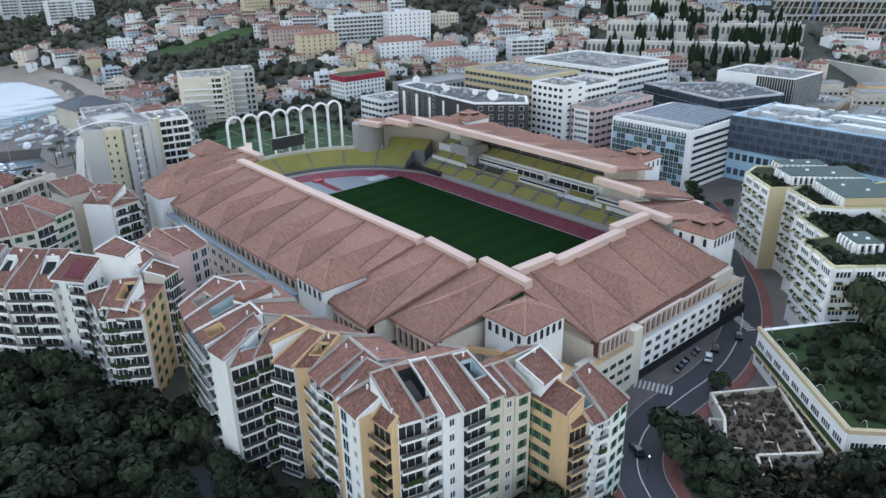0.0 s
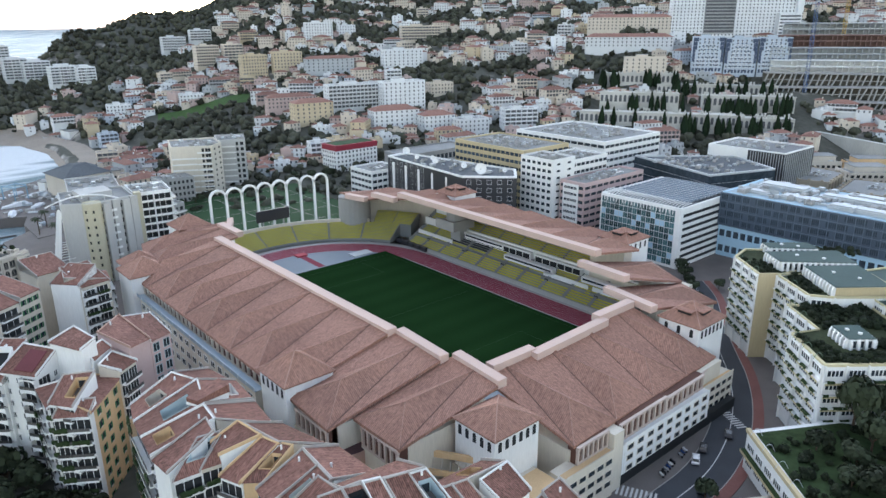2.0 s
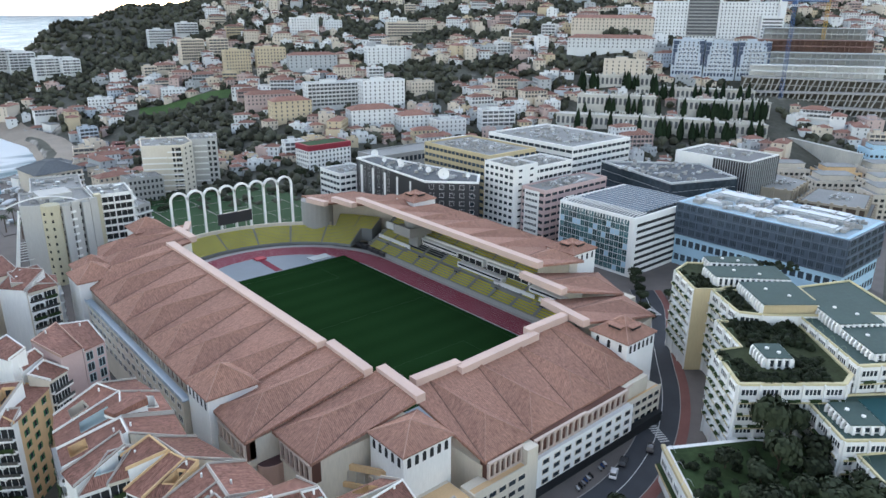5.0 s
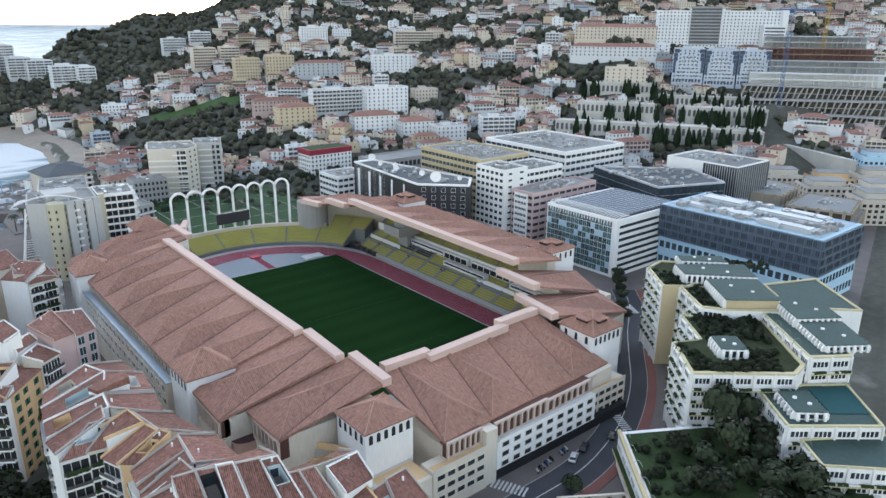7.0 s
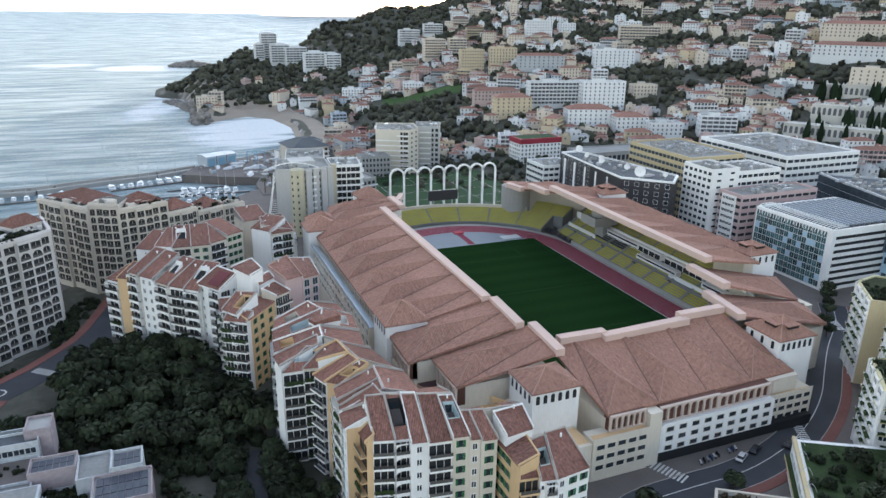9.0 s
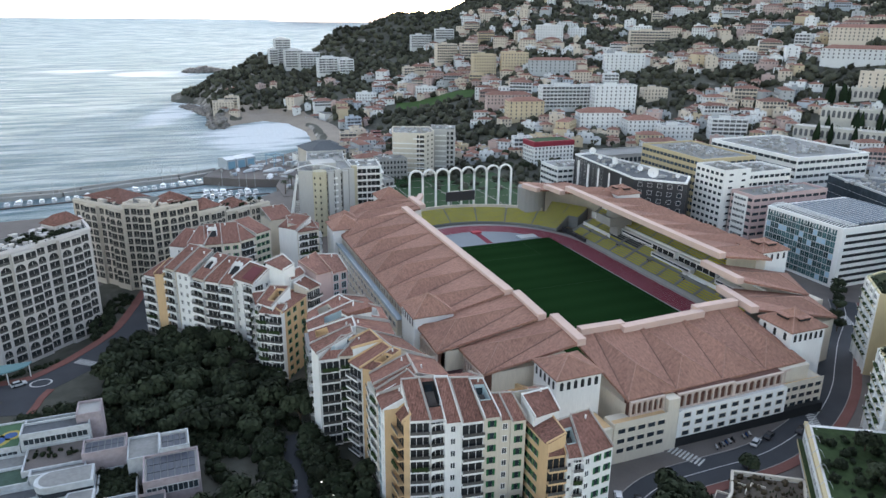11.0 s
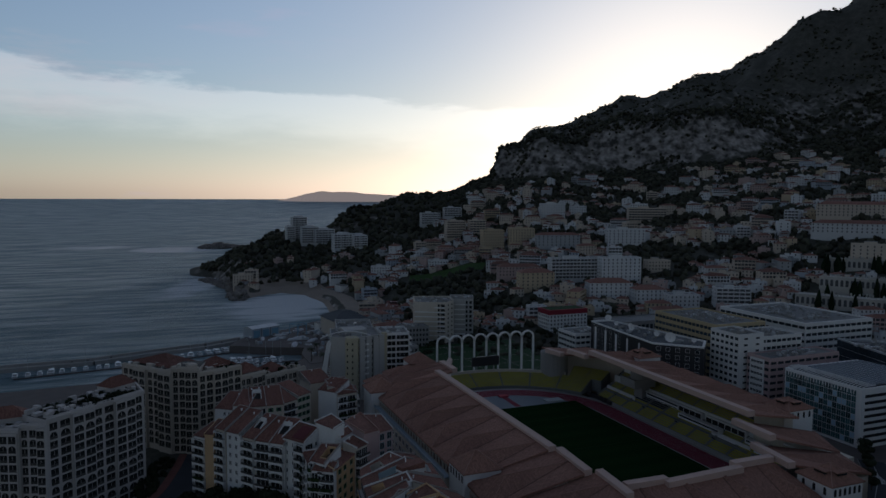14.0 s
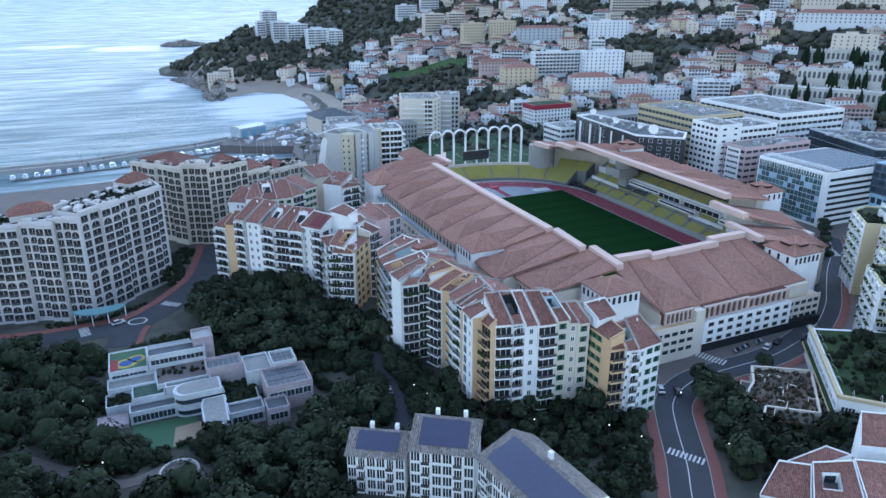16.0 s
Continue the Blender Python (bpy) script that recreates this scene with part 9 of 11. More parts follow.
solid("pavement", ribbon(walkway, -1.2, 1.2, 0.5, 0.6), [PAVING], "pale curved garden path", "path", kind="structure")
paths = smooth_line([(-200, -70), (-186, -84), (-176, -92), (-164, -90), (-158, -96)])
solid("pavement", ribbon(paths, -1.6, 1.6, 0.06, 0.3), [PAVING], "pale winding garden path", "path", kind="structure")
round_seat = Shape()
for i in range(14):
    a, b = radians(-20 + 16 * i), radians(-4 + 16 * i)
    round_seat.prism([(-164 + r * math.cos(w), -93 + r * math.sin(w)) for r, w in ((4.0, a), (4.5, a), (4.5, b), (4.0, b))], 0, 0.7)
solid("garden_wall", round_seat, [STONE], "low pale curved wall at the garden path", "garden wall")

# ---- plaza with planting beds ----
plaza = thing("plaza", "raised square with gravel beds and pale low walls", "plaza")
GRAVEL = surface("bed_gravel", (0.12, 0.10, 0.08), 0.95, 0.5, 0.9, 0.15, 0.6)
pl = ccw([(-11.5, -114.5), (2, -123.4), (-14, -139.6), (-24, -131.6), (-33, -138.6), (-37, -132.8), (-30.4, -128.4), (-17.6, -121)])
part("deck", Shape().prism(pl, -0.5, 2.8), [STONE], plaza)
part("gravel", Shape().prism([tuple(Vector(p).lerp(Vector((-15, -130)), 0.06)) for p in pl], 2.8, 2.9), [GRAVEL], plaza)
for i in range(len(pl)):
    P, Q = Vector(pl[i]), Vector(pl[(i + 1) % len(pl)])
    d_ = Q - P
    part("parapet", Shape().box(0, -0.1, 2.8, d_.length, 0.5, 3.7), [CREAM], plaza, m=pose(P.x, P.y, 0, 0, 0, math.degrees(math.atan2(d_.y, d_.x))))


def inside(ring_, x, y):
    hit = False
    for (xa, ya), (xb, yb) in zip(ring_, ring_[1:] + ring_[:1]):
        if (ya > y) != (yb > y) and x < xa + (y - ya) * (xb - xa) / (yb - ya):
            hit = not hit
    return hit


pr = random.Random(3)
for i in range(9):
    x, y = -8 - 5 * (i % 4) + pr.uniform(-1, 1), -121 - 6 * (i // 3) + pr.uniform(-1, 1)
    part("bed_wall", Shape().box(-1.6, -0.12, 0, 1.6, 0.12, 0.5).box(1.4, -0.12, 0, 1.6, 2.4, 0.5), [CREAM], plaza, m=pose(x - 1, y, 2.9, 0, 0, 38 + pr.choice([0, 90])))
beds = Shape()
for i in range(260):
    x, y = pr.uniform(-30, 0), pr.uniform(-142, -117)
    if not inside(pl, x, y):
        continue
    h = pr.uniform(0.3, 1.0)
    beds.poly([(x - 0.3, y, 2.9), (x + 0.3, y + 0.1, 2.9), (x, y, 2.9 + h)]).poly([(x, y - 0.3, 2.9), (x + 0.1, y + 0.3, 2.9), (x, y, 2.9 + h)])
tagged(part("shrubs", beds, [PLANTS], plaza), kind="stuff")

# ---- the school in the park ----
SCHOOL_WHITE = surface("weathered_render", (0.55, 0.57, 0.58), 0.85, 0.25, 1.2, 0.15, 0.1)
SCHOOL_PINK = surface("dusty_pink_render", (0.40, 0.34, 0.35), 0.85, 0.25, 1.2, 0.15, 0.1)
school = thing("school", "white low school with stepped terraces and rounded corner", "school")


def slab(name, pts, z0, z1, mat, label=""):
    return part(name, Shape().prism(ccw(pts), z0, z1), [mat], school, label)


def band(parent, P, Q, z0, z1, n):
    P, Q = Vector(P), Vector(Q)
    row_of(parent, P, Q, z0, n, window_mesh((Q - P).length / n * 0.88, z1 - z0, 0.1, 2, GLASS, SCHOOL_WHITE), margin=0.2)


PLAY = surface("play_floor", (0.08, 0.15, 0.085), 0.8, 0.1)
PLAY_Y = surface("play_yellow", (0.42, 0.35, 0.10), 0.8, 0.1)
PLAY_B = surface("play_blue", (0.06, 0.12, 0.28), 0.8, 0.1)
PLAY_R = surface("play_red", (0.28, 0.07, 0.065), 0.8, 0.1)
SOLAR_DARK = surface("dark_solar_panels", (0.02, 0.026, 0.045), 0.5, 0.3, 0.8, 0.1)


def panels(parent, P, U, V_, nu, nv, z):
    """A field of dark solar panels from corner P, spanned by U and V."""
    P, U, V_ = Vector(P), Vector(U), Vector(V_)
    for i in range(nu):
        for j in range(nv):
            a = P + U * (i / nu) + V_ * (j / nv)
            u, v = U * (0.92 / nu), V_ * (0.92 / nv)
            part("solar_panel", Shape().prism(ccw([tuple(a), tuple(a + u), tuple(a + u + v), tuple(a + v)]), z, z + 0.12), [SOLAR_DARK], parent)


def school_box(x0, y0, x1, y1, z, mat=None, roof=None, glass=None, rim=0.7):
    """One storey of the school: walls, a roof deck inside low white upstands, and a window row on the sunny side (sill, head)."""
    mat = mat or SCHOOL_WHITE
    w = slab("wall", rect(x0, y0, x1, y1), -1, z, mat)
    part("roof_deck", Shape().prism(rect(x0 + 0.3, y0 + 0.3, x1 - 0.3, y1 - 0.3), z, z + 0.06), [roof or FLATROOF], w)
    for a, b, c, d in ((x0, y0, x1, y0 + 0.3), (x0, y1 - 0.3, x1, y1), (x0, y0 + 0.3, x0 + 0.3, y1 - 0.3), (x1 - 0.3, y0 + 0.3, x1, y1 - 0.3)):
        part("upstand", Shape().box(a, b, z, c, d, z + rim), [mat], w)
    if glass:
        band(w, (x0 + 0.4, y0), (x1 - 0.4, y0), glass[0], glass[1], max(2, int((x1 - x0) / 2.2)))
    return w


DECK_GREEN = surface("green_deck", (0.07, 0.11, 0.085), 0.9, 0.3, 1.0, 0.1)
school_box(-178, -50.2, -168, -38, 6.0, roof=PLAY, glass=(3.6, 5.2), rim=0.5)
slab("play_corner", rect(-177.6, -49.8, -175.6, -42.5), 6.06, 6.1, PLAY_R)
for cx, cy, r in ((-173.6, -45.6, 3.0), (-170.8, -43.8, 2.4)):
    for rr, mt, z in ((r, PLAY_Y, 6.09), (r * 0.62, PLAY_B, 6.12)):
        slab("play_disc", [(cx + rr * math.cos(2 * math.pi * i / 16), cy + rr * 0.9 * math.sin(2 * math.pi * i / 16)) for i in range(16)], 6.06, z, mt)
school_box(-167.8, -50.0, -152.6, -44.6, 8.4, roof=DARKROOF, glass=(6.2, 7.6))
school_box(-168, -44.5, -156, -40.0, 6.8, roof=DECK_GREEN)
school_box(-155.6, -48.0, -150.0, -41.2, 10.2, SCHOOL_PINK, roof=GREY)
school_box(-166.4, -60.6, -152.8, -50.1, 5.0, roof=PAVING, glass=(2.8, 4.4))
school_box(-178.6, -56.0, -166.5, -50.3, 3.8, roof=FLATROOF, glass=(1.6, 3.2))
school_box(-172.6, -63.6, -164.6, -56.2, 4.0, roof=DECK_GREEN, glass=(2.0, 3.4))
school_box(-179.2, -62.6, -172.7, -56.1, 2.4, roof=DECK_GREEN)
school_box(-173.6, -68.4, -162.2, -63.7, 2.9, roof=DARKROOF, glass=(0.6, 2.4))
slab("stair_ramp", rect(-181.4, -69.0, -174.0, -63.4), -1, 1.2, SCHOOL_PINK)
curve_pts = [(-159.6 + 3.2 * math.cos(a), -67.2 + 3.2 * math.sin(a)) for a in (radians(90 + 20 * i) for i in range(10))] + [(-150.8, -70.4), (-150.8, -64.0)]
for z0, z1, mt in ((-1, 0.5, SCHOOL_WHITE), (0.5, 1.9, GLASS), (1.9, 3.6, SCHOOL_WHITE), (3.6, 5.0, GLASS), (5.0, 6.6, SCHOOL_WHITE)):
    slab("storey_band", curve_pts if mt is SCHOOL_WHITE else [tuple(Vector(p).lerp(Vector((-155, -67)), 0.05)) for p in curve_pts], z0, z1, mt)
slab("roof", [tuple(Vector(p).lerp(Vector((-155, -67)), 0.12)) for p in curve_pts], 6.6, 6.66, FLATROOF)
school_box(-164.4, -63.6, -152.8, -60.8, 5.4, roof=FLATROOF)
hall = slab("white_hall", [(-156.8, -74.4), (-156.8, -86.2), (-151.0, -83.6), (-150.4, -71.0), (-156.0, -71.0)], -1, 4.8, SCHOOL_WHITE)
part("hall_roof", Shape().prism(ccw([(-156.4, -74.6), (-156.4, -85.6), (-151.4, -83.2), (-150.9, -71.6), (-155.6, -71.6)]), 4.8, 4.9), [FLATROOF], hall)
slab("ramp_wall", [(-156.6, -86.6), (-156.6, -87.2), (-146.0, -82.8), (-146.0, -82.2)], -1, 1.6, SCHOOL_WHITE)
school_box(-150.6, -80.0, -141.8, -74.8, 3.5, roof=DARKROOF, glass=(1.0, 2.8))
school_box(-150.4, -74.6, -142.0, -62.2, 2.8, roof=SHRUB)
school_box(-153.6, -61.8, -144.0, -55.6, 7.4, SCHOOL_PINK, roof=GREY)
panels(school, (-153.0, -61.0), (8.4, 0), (0, 4.6), 6, 2, 7.5)
school_box(-143.9, -66.4, -136.9, -56.8, 6.6, roof=FLATROOF)
school_box(-140.4, -77.0, -128.4, -66.5, 6.8, SCHOOL_PINK, roof=GREY, glass=(3.8, 5.6))
panels(school, (-139.6, -76.2), (10.4, 0), (0, 9.0), 7, 3, 6.95)
school_box(-136.8, -66.4, -130.2, -59.4, 7.8, roof=GREY)
panels(school, (-136.2, -65.6), (5.4, 0), (0, 5.4), 4, 2, 7.9)
school_box(-141.6, -83.0, -136.0, -77.2, 4.2, SCHOOL_PINK, roof=DARKROOF, glass=(1.6, 3.4))
slab("play_court", [(-173.4, -68.6), (-158.0, -70.6), (-157.4, -85.0), (-172.6, -80.0)], -1.0, 0.06, PLAY)
slab("sand_court", [(-163.4, -74.0), (-157.2, -73.6), (-157.4, -84.4), (-164.6, -82.0)], 0.06, 0.1, surface("sand", (0.36, 0.28, 0.20), 0.95, 0.2))

# ---- building with solar roofs at the park's edge ----
solar_house = thing("apartment_building", "white flats with weathered grey roofs and solar fields", "apartment building")
OLDTILE = tiled(surface("weathered_tiles", (0.225, 0.20, 0.18), 0.9, 0.4, 1.5, 0.3, 0.0), 0.4, 0.45, 1.55)
SOLARFIELD = surface("solar_sheet", (0.050, 0.055, 0.105), 0.45, 0.2, 1.0, 0.1)


def solar_wing(P, Q, depth, eave, ridge, bays, storeys=5, base=-3):
    P, Q = Vector(P), Vector(Q)
    d_ = Q - P
    L = d_.length
    m = pose(P.x, P.y, 0, 0, 0, math.degrees(math.atan2(d_.y, d_.x)))
    body = part("wall", Shape().prism(rect(0, 0, L, depth), base, eave), [WHITE], solar_house, m=m)
    s = Shape().poly([(-0.5, -0.7, eave), (L + 0.5, -0.7, eave), (L + 0.5, depth * 0.62, ridge), (-0.5, depth * 0.62, ridge)]).poly([(L + 0.5, depth + 0.7, eave), (-0.5, depth + 0.7, eave), (-0.5, depth * 0.62, ridge), (L + 0.5, depth * 0.62, ridge)])
    s.poly([(-0.5, -0.7, eave), (-0.5, depth * 0.62, ridge), (-0.5, depth + 0.7, eave)]).poly([(L + 0.5, depth + 0.7, eave), (L + 0.5, depth * 0.62, ridge), (L + 0.5, -0.7, eave)])
    s.poly([(-0.5, -0.7, eave), (-0.5, depth + 0.7, eave), (L + 0.5, depth + 0.7, eave), (L + 0.5, -0.7, eave)])
    roof = part("roof", s, [OLDTILE], body)
    f = lambda y: lerp(eave, ridge, (y + 0.7) / (depth * 0.62 + 0.7))
    y0, y1 = 1.0, depth * 0.56
    part("solar_field", Shape().poly([(1.6, y0, f(y0) + 0.1), (L - 1.6, y0, f(y0) + 0.1), (L - 1.6, y1, f(y1) + 0.1), (1.6, y1, f(y1) + 0.1)]), [SOLARFIELD], roof, "matt violet-blue solar field")
    part("chimney", Shape().box(L * 0.3, depth * 0.66, eave, L * 0.3 + 0.9, depth * 0.66 + 0.9, ridge + 1.1), [WHITE], roof)
    part("chimney", Shape().box(L * 0.75, depth * 0.66, eave, L * 0.75 + 0.9, depth * 0.66 + 0.9, ridge + 1.1), [WHITE], roof)
    for st in range(storeys):
        z = eave - (st + 1) * 2.9
        for b in range(bays):
            cw = L / bays
            if b % 3 == 1:
                part("balcony", balcony_mesh(cw - 0.5, WHITE), None, body, m=pose(b * cw + 0.25, 0, z))
            else:
                part("window", window_mesh(cw * 0.8, 2.2, 0.14, 3, GLASS, WHITE), None, body, m=pose((b + 0.5) * cw, 0, z + 0.3))
    return body


solar_wing((-130.4, -115.2), (-119.6, -121.8), 9.5, 10.0, 13.0, 6)
solar_wing((-118.4, -122.0), (-106.8, -129.6), 13, 12.2, 16.0, 6)
solar_wing((-106.2, -130.2), (-101.8, -166.0), 14.5, 12.0, 15.8, 13)

# flats at the lower right edge of the park
edge_flats = thing("apartment_block", "white flats with faded red tiled roofs below the road", "apartment block", "park-side flats")
stair(edge_flats, [(-58.0, -160.4), (-51.0, -166.6), (-44.4, -160.4), (-49.4, -156.6)], 9.6, 12.0, WHITE, [("balcg", 4), ("win", 4)], rim=WHITE)
stair(edge_flats, [(-51.0, -166.8), (-44.0, -173.0), (-36.0, -163.4), (-44.2, -160.4)], 10.4, 12.6, CREAM, [("balc", 5), ("balc", 5)], rim=WHITE, hole=(0.2, 0.6, 0.3, 0.7, WHITE))
stair(edge_flats, [(-49.0, -156.4), (-44.2, -160.2), (-34.4, -162.0), (-36.6, -157.6)], 10.6, 12.4, WHITE, rim=WHITE)
stair(edge_flats, [(-43.8, -173.2), (-36.0, -180.0), (-26.0, -170.0), (-35.8, -163.4)], 10.8, 12.8, WHITE, [("win", 5), ("balc", 5)], rim=WHITE)
stair(edge_flats, [(-30.4, -160.6), (-22.0, -166.4), (-15.0, -160.0), (-23.0, -154.6)], 13.4, 15.6, WHITE, rim=WHITE)

# ---- trees ----
NEAR_LEAF = surface("tree_leaves", (0.034, 0.043, 0.024), 0.8, 0.5, 0.8, 0.05, 0.1, objects=0.9, islands=0.8)


def crown_mesh(seed, leaves, spread=1.0, squat=0.75, leaf=0.16):
    """A crown one metre in radius: many small leaf clumps on uneven lobes, open below."""
    r = random.Random(seed)
    s = Shape()
    lobes = [(Vector((r.uniform(-0.5, 0.5) * spread, r.uniform(-0.5, 0.5) * spread, r.uniform(-0.15, 0.4))), r.uniform(0.38, 0.62)) for _ in range(9)]
    for _ in range(leaves):
        c, rad = r.choice(lobes)
        n = Vector((r.gauss(0, 1), r.gauss(0, 1), abs(r.gauss(0, 1)) - 0.25)).normalized()
        p = c + n * rad * r.uniform(0.72, 1.05)
        p.z *= squat
        q = Vector((r.gauss(0, 1), r.gauss(0, 1), r.gauss(0, 1))).cross(n).normalized() * leaf * r.uniform(0.6, 1.3)
        w = q.cross(n).normalized() * leaf * r.uniform(0.5, 1.1) + n * r.uniform(-0.05, 0.05)
        s.poly([p - q, p - w * 0.8, p + q, p + w])
    return s.mesh("crown", [NEAR_LEAF])


CROWNS = [crown_mesh(i, 620, 1.0, 0.72 if i % 2 else 0.9) for i in range(6)]


def trunk_mesh(seed):
    r = random.Random(seed)
    s = Shape().bar((0, 0, -0.3), (0, 0, 0.55), 0.07, 7, 0, 0.05)
    for i in range(5):
        a = 2 * math.pi * i / 5 + r.uniform(-0.4, 0.4)
        s.bar((0, 0, 0.4 + 0.05 * i), (0.42 * math.cos(a), 0.42 * math.sin(a), 0.95 + r.uniform(0, 0.2)), 0.035, 5, 0, 0.012)
    return s.mesh("trunk", [BARK])


TRUNKS = [trunk_mesh(i) for i in range(3)]
TREE_NO = [0]


def tree(x, y, r, z=0.0, tall=1.0, label="dark evergreen park tree with dense crown", group="park trees"):
    i = TREE_NO[0]
    TREE_NO[0] += 1
    ob = thing("tree", label, "tree", group, at=(x, y, z), turn=(i * 67) % 360)
    part("trunk", TRUNKS[i % 3], None, ob, m=Matrix.Diagonal((r, r, r * tall * 0.9, 1)))
    part("crown", CROWNS[i % 6], None, ob, m=pose(0, 0, r * tall * 0.95) @ Matrix.Diagonal((r, r, r * tall, 1)))
    return ob


BLOCKED = [(-134, -72, 7), (-134, -62, 5), (-146, -80, 5), (-147, -66, 6), (-139, -80, 4), (-173, -44, 7), (-162, -44, 7), (-176, -66, 6), (-172, -40, 6), (-160, -46, 7), (-171, -50, 7), (-160, -55, 7), (-168, -61, 8), (-154, -64, 8), (-140, -58, 8), (-137, -70, 8), (-153, -77, 6), (-164, -74, 7), (-142, -72, 6), (-148, -50, 4), (-172, -6, 9)]


def clear_of(x, y, r):
    if any((x - a) ** 2 + (y - b) ** 2 < (c + r) ** 2 for a, b, c in BLOCKED):
        return False
    for ln, w in ((bend, 8), (quay, 8), (side, 6), (lane, 1.6), (paths, 2)):
        if any((x - p.x) ** 2 + (y - p.y) ** 2 < (w + r * 0.55) ** 2 for p in ln[::2]):
            return False
    return True


tr = random.Random(21)
SPOTS = []


def grove(pts, n, r0, r1):
    """Trees spread over an outline, each clear of the streets and of its neighbours."""
    xs, ys = [p[0] for p in pts], [p[1] for p in pts]
    tries = 0
    while n and tries < 4000:
        tries += 1
        x, y = tr.uniform(min(xs), max(xs)), tr.uniform(min(ys), max(ys))
        inside = False
        for (x0, y0), (x1, y1) in zip(pts, pts[1:] + pts[:1]):
            if (y0 > y) != (y1 > y) and x < (x1 - x0) * (y - y0) / (y1 - y0) + x0:
                inside = not inside
        r = tr.uniform(r0, r1)
        if not inside or not clear_of(x, y, r) or any((x - a) ** 2 + (y - b) ** 2 < (0.62 * (r + c)) ** 2 for a, b, c in SPOTS):
            continue
        SPOTS.append((x, y, r))
        tree(x, y, r, 0.0, tr.uniform(0.85, 1.2))
        n -= 1


grove([(-150, 14), (-130, 10), (-112, -10), (-110, -28), (-100, -36), (-100, -56), (-112, -56), (-128, -52), (-142, -44), (-152, -20)], 62, 3.2, 5.4)
grove([(-104, -62), (-92, -74), (-92, -100), (-84, -104), (-104, -110), (-104, -84)], 16, 2.2, 3.8)
grove([(-128, -84), (-112, -76), (-112, -100), (-126, -106), (-150, -104), (-166, -100), (-160, -88), (-144, -88)], 22, 2.6, 4.6)
grove([(-86, -102), (-66, -106), (-58, -120), (-50, -121), (-56, -132), (-72, -146), (-84, -134), (-84, -116)], 30, 2.0, 3.8)
grove([(-216, -16), (-190, -16), (-184, -36), (-186, -62), (-178, -72), (-176, -100), (-240, -110), (-240, -30)], 34, 2.8, 5.2)
grove([(-178, -100), (-130, -108), (-134, -140), (-180, -140)], 16, 2.6, 4.8)
grove([(-40, -128), (-30, -116), (-22, -122), (-34, -134), (-26, -148), (-10, -146), (10, -178), (-24, -178), (-34, -158), (-50, -140)], 38, 2.6, 5.0)
grove([(-152, 22), (-142, 20), (-138, 34), (-146, 44)], 6, 2.0, 3.2)
for x, y, r in ((-30.5, -115.8, 4.6), (-34, -121, 4.4), (-27, -119.5, 3.8), (-4, -112.6, 2.6), (-64, -113.5, 4.6), (-56, -121, 2.6), (-16, -147, 4.6)):
    SPOTS.append((x, y, r))
    tree(x, y, r, 0.0, 1.1)
for x, y, r, t in ((30, -128, 5.2, 1.6), (24, -134, 4.4, 1.2), (16, -126, 3.0, 1.0), (32, -138, 4.0, 1.1), (8, -136, 2.8, 1.0), (18, -142, 3.4, 1.0), (36, -131, 3.6, 1.8), (2, -144, 2.4, 1.0), (24, -152, 4.2, 1.0), (14, -158, 3.6, 1.0)):
    tree(x, y, r, 9.7, t, "rounded tree on the planted roof lawn", "roof garden trees")
for x, y in ((4, 176), (-8, 180), (-2, 192), (-30, 196), (-22, 200), (6, 200), (78, 206), (84, 196), (92, 190), (70, 222), (60, 232), (96, 228), (82, 240), (50, 250), (110, 236), (60, 190), (-16, 226), (0, 236), (24, 252), (130, 222), (140, 210), (118, 190)):
    tree(x, y, tr.uniform(2.4, 4.2), height(x, y), 1.0, "dark evergreen tree between the houses", "town trees")

# low dense planting under and between the trees, on roof gardens and along walls
ur = random.Random(77)


def inside_of(pts, x, y):
    inside = False
    for (x0, y0), (x1, y1) in zip(pts, pts[1:] + pts[:1]):
        if (y0 > y) != (y1 > y) and x < (x1 - x0) * (y - y0) / (y1 - y0) + x0:
            inside = not inside
    return inside


def bushes(pts, n, r0, r1, z=0.0, street=True):
    out, tries = [], 0
    xs, ys = [p[0] for p in pts], [p[1] for p in pts]
    while len(out) < n and tries < n * 30:
        tries += 1
        x, y = ur.uniform(min(xs), max(xs)), ur.uniform(min(ys), max(ys))
        r = ur.uniform(r0, r1)
        if inside_of(pts, x, y) and (not street or clear_of(x, y, r)):
            out.append((x, y, z + r * 0.45, r, ur.uniform(0.7, 1.25)))
    return out


low = bushes([(-262, -4), (-200, -14), (-180, -18), (-176, -40), (-178, -58), (-168, -82), (-130, -82), (-112, -70), (-110, -104), (-134, -116), (-140, -150), (-262, -150)], 1300, 0.9, 2.6)
low += bushes([(-262, -8), (-200, -18), (-182, -24), (-182, -58), (-176, -86), (-150, -88), (-130, -84), (-122, -70), (-116, -100), (-134, -116), (-140, -150), (-262, -150)], 420, 2.2, 4.4, 1.6)
low += bushes([(-184, -30), (-150, -20), (-126, -40), (-122, -74), (-150, -92), (-188, -84)], 260, 1.0, 2.4)
low += bushes([(-152, 16), (-130, 10), (-108, -26), (-100, -60), (-112, -70), (-132, -52), (-150, -24)], 420, 0.8, 2.2)
low += bushes([(-104, -62), (-86, -100), (-60, -112), (-46, -120), (-60, -140), (-86, -150), (-104, -112)], 420, 0.7, 2.0)
low += bushes([(-40, -124), (-22, -120), (-10, -144), (12, -176), (-24, -182), (-50, -142)], 320, 0.8, 2.4)
low += bushes([(-114, -58), (-100, -60), (-94, -98), (-100, -112), (-116, -104)], 130, 1.4, 3.2, 1.0)
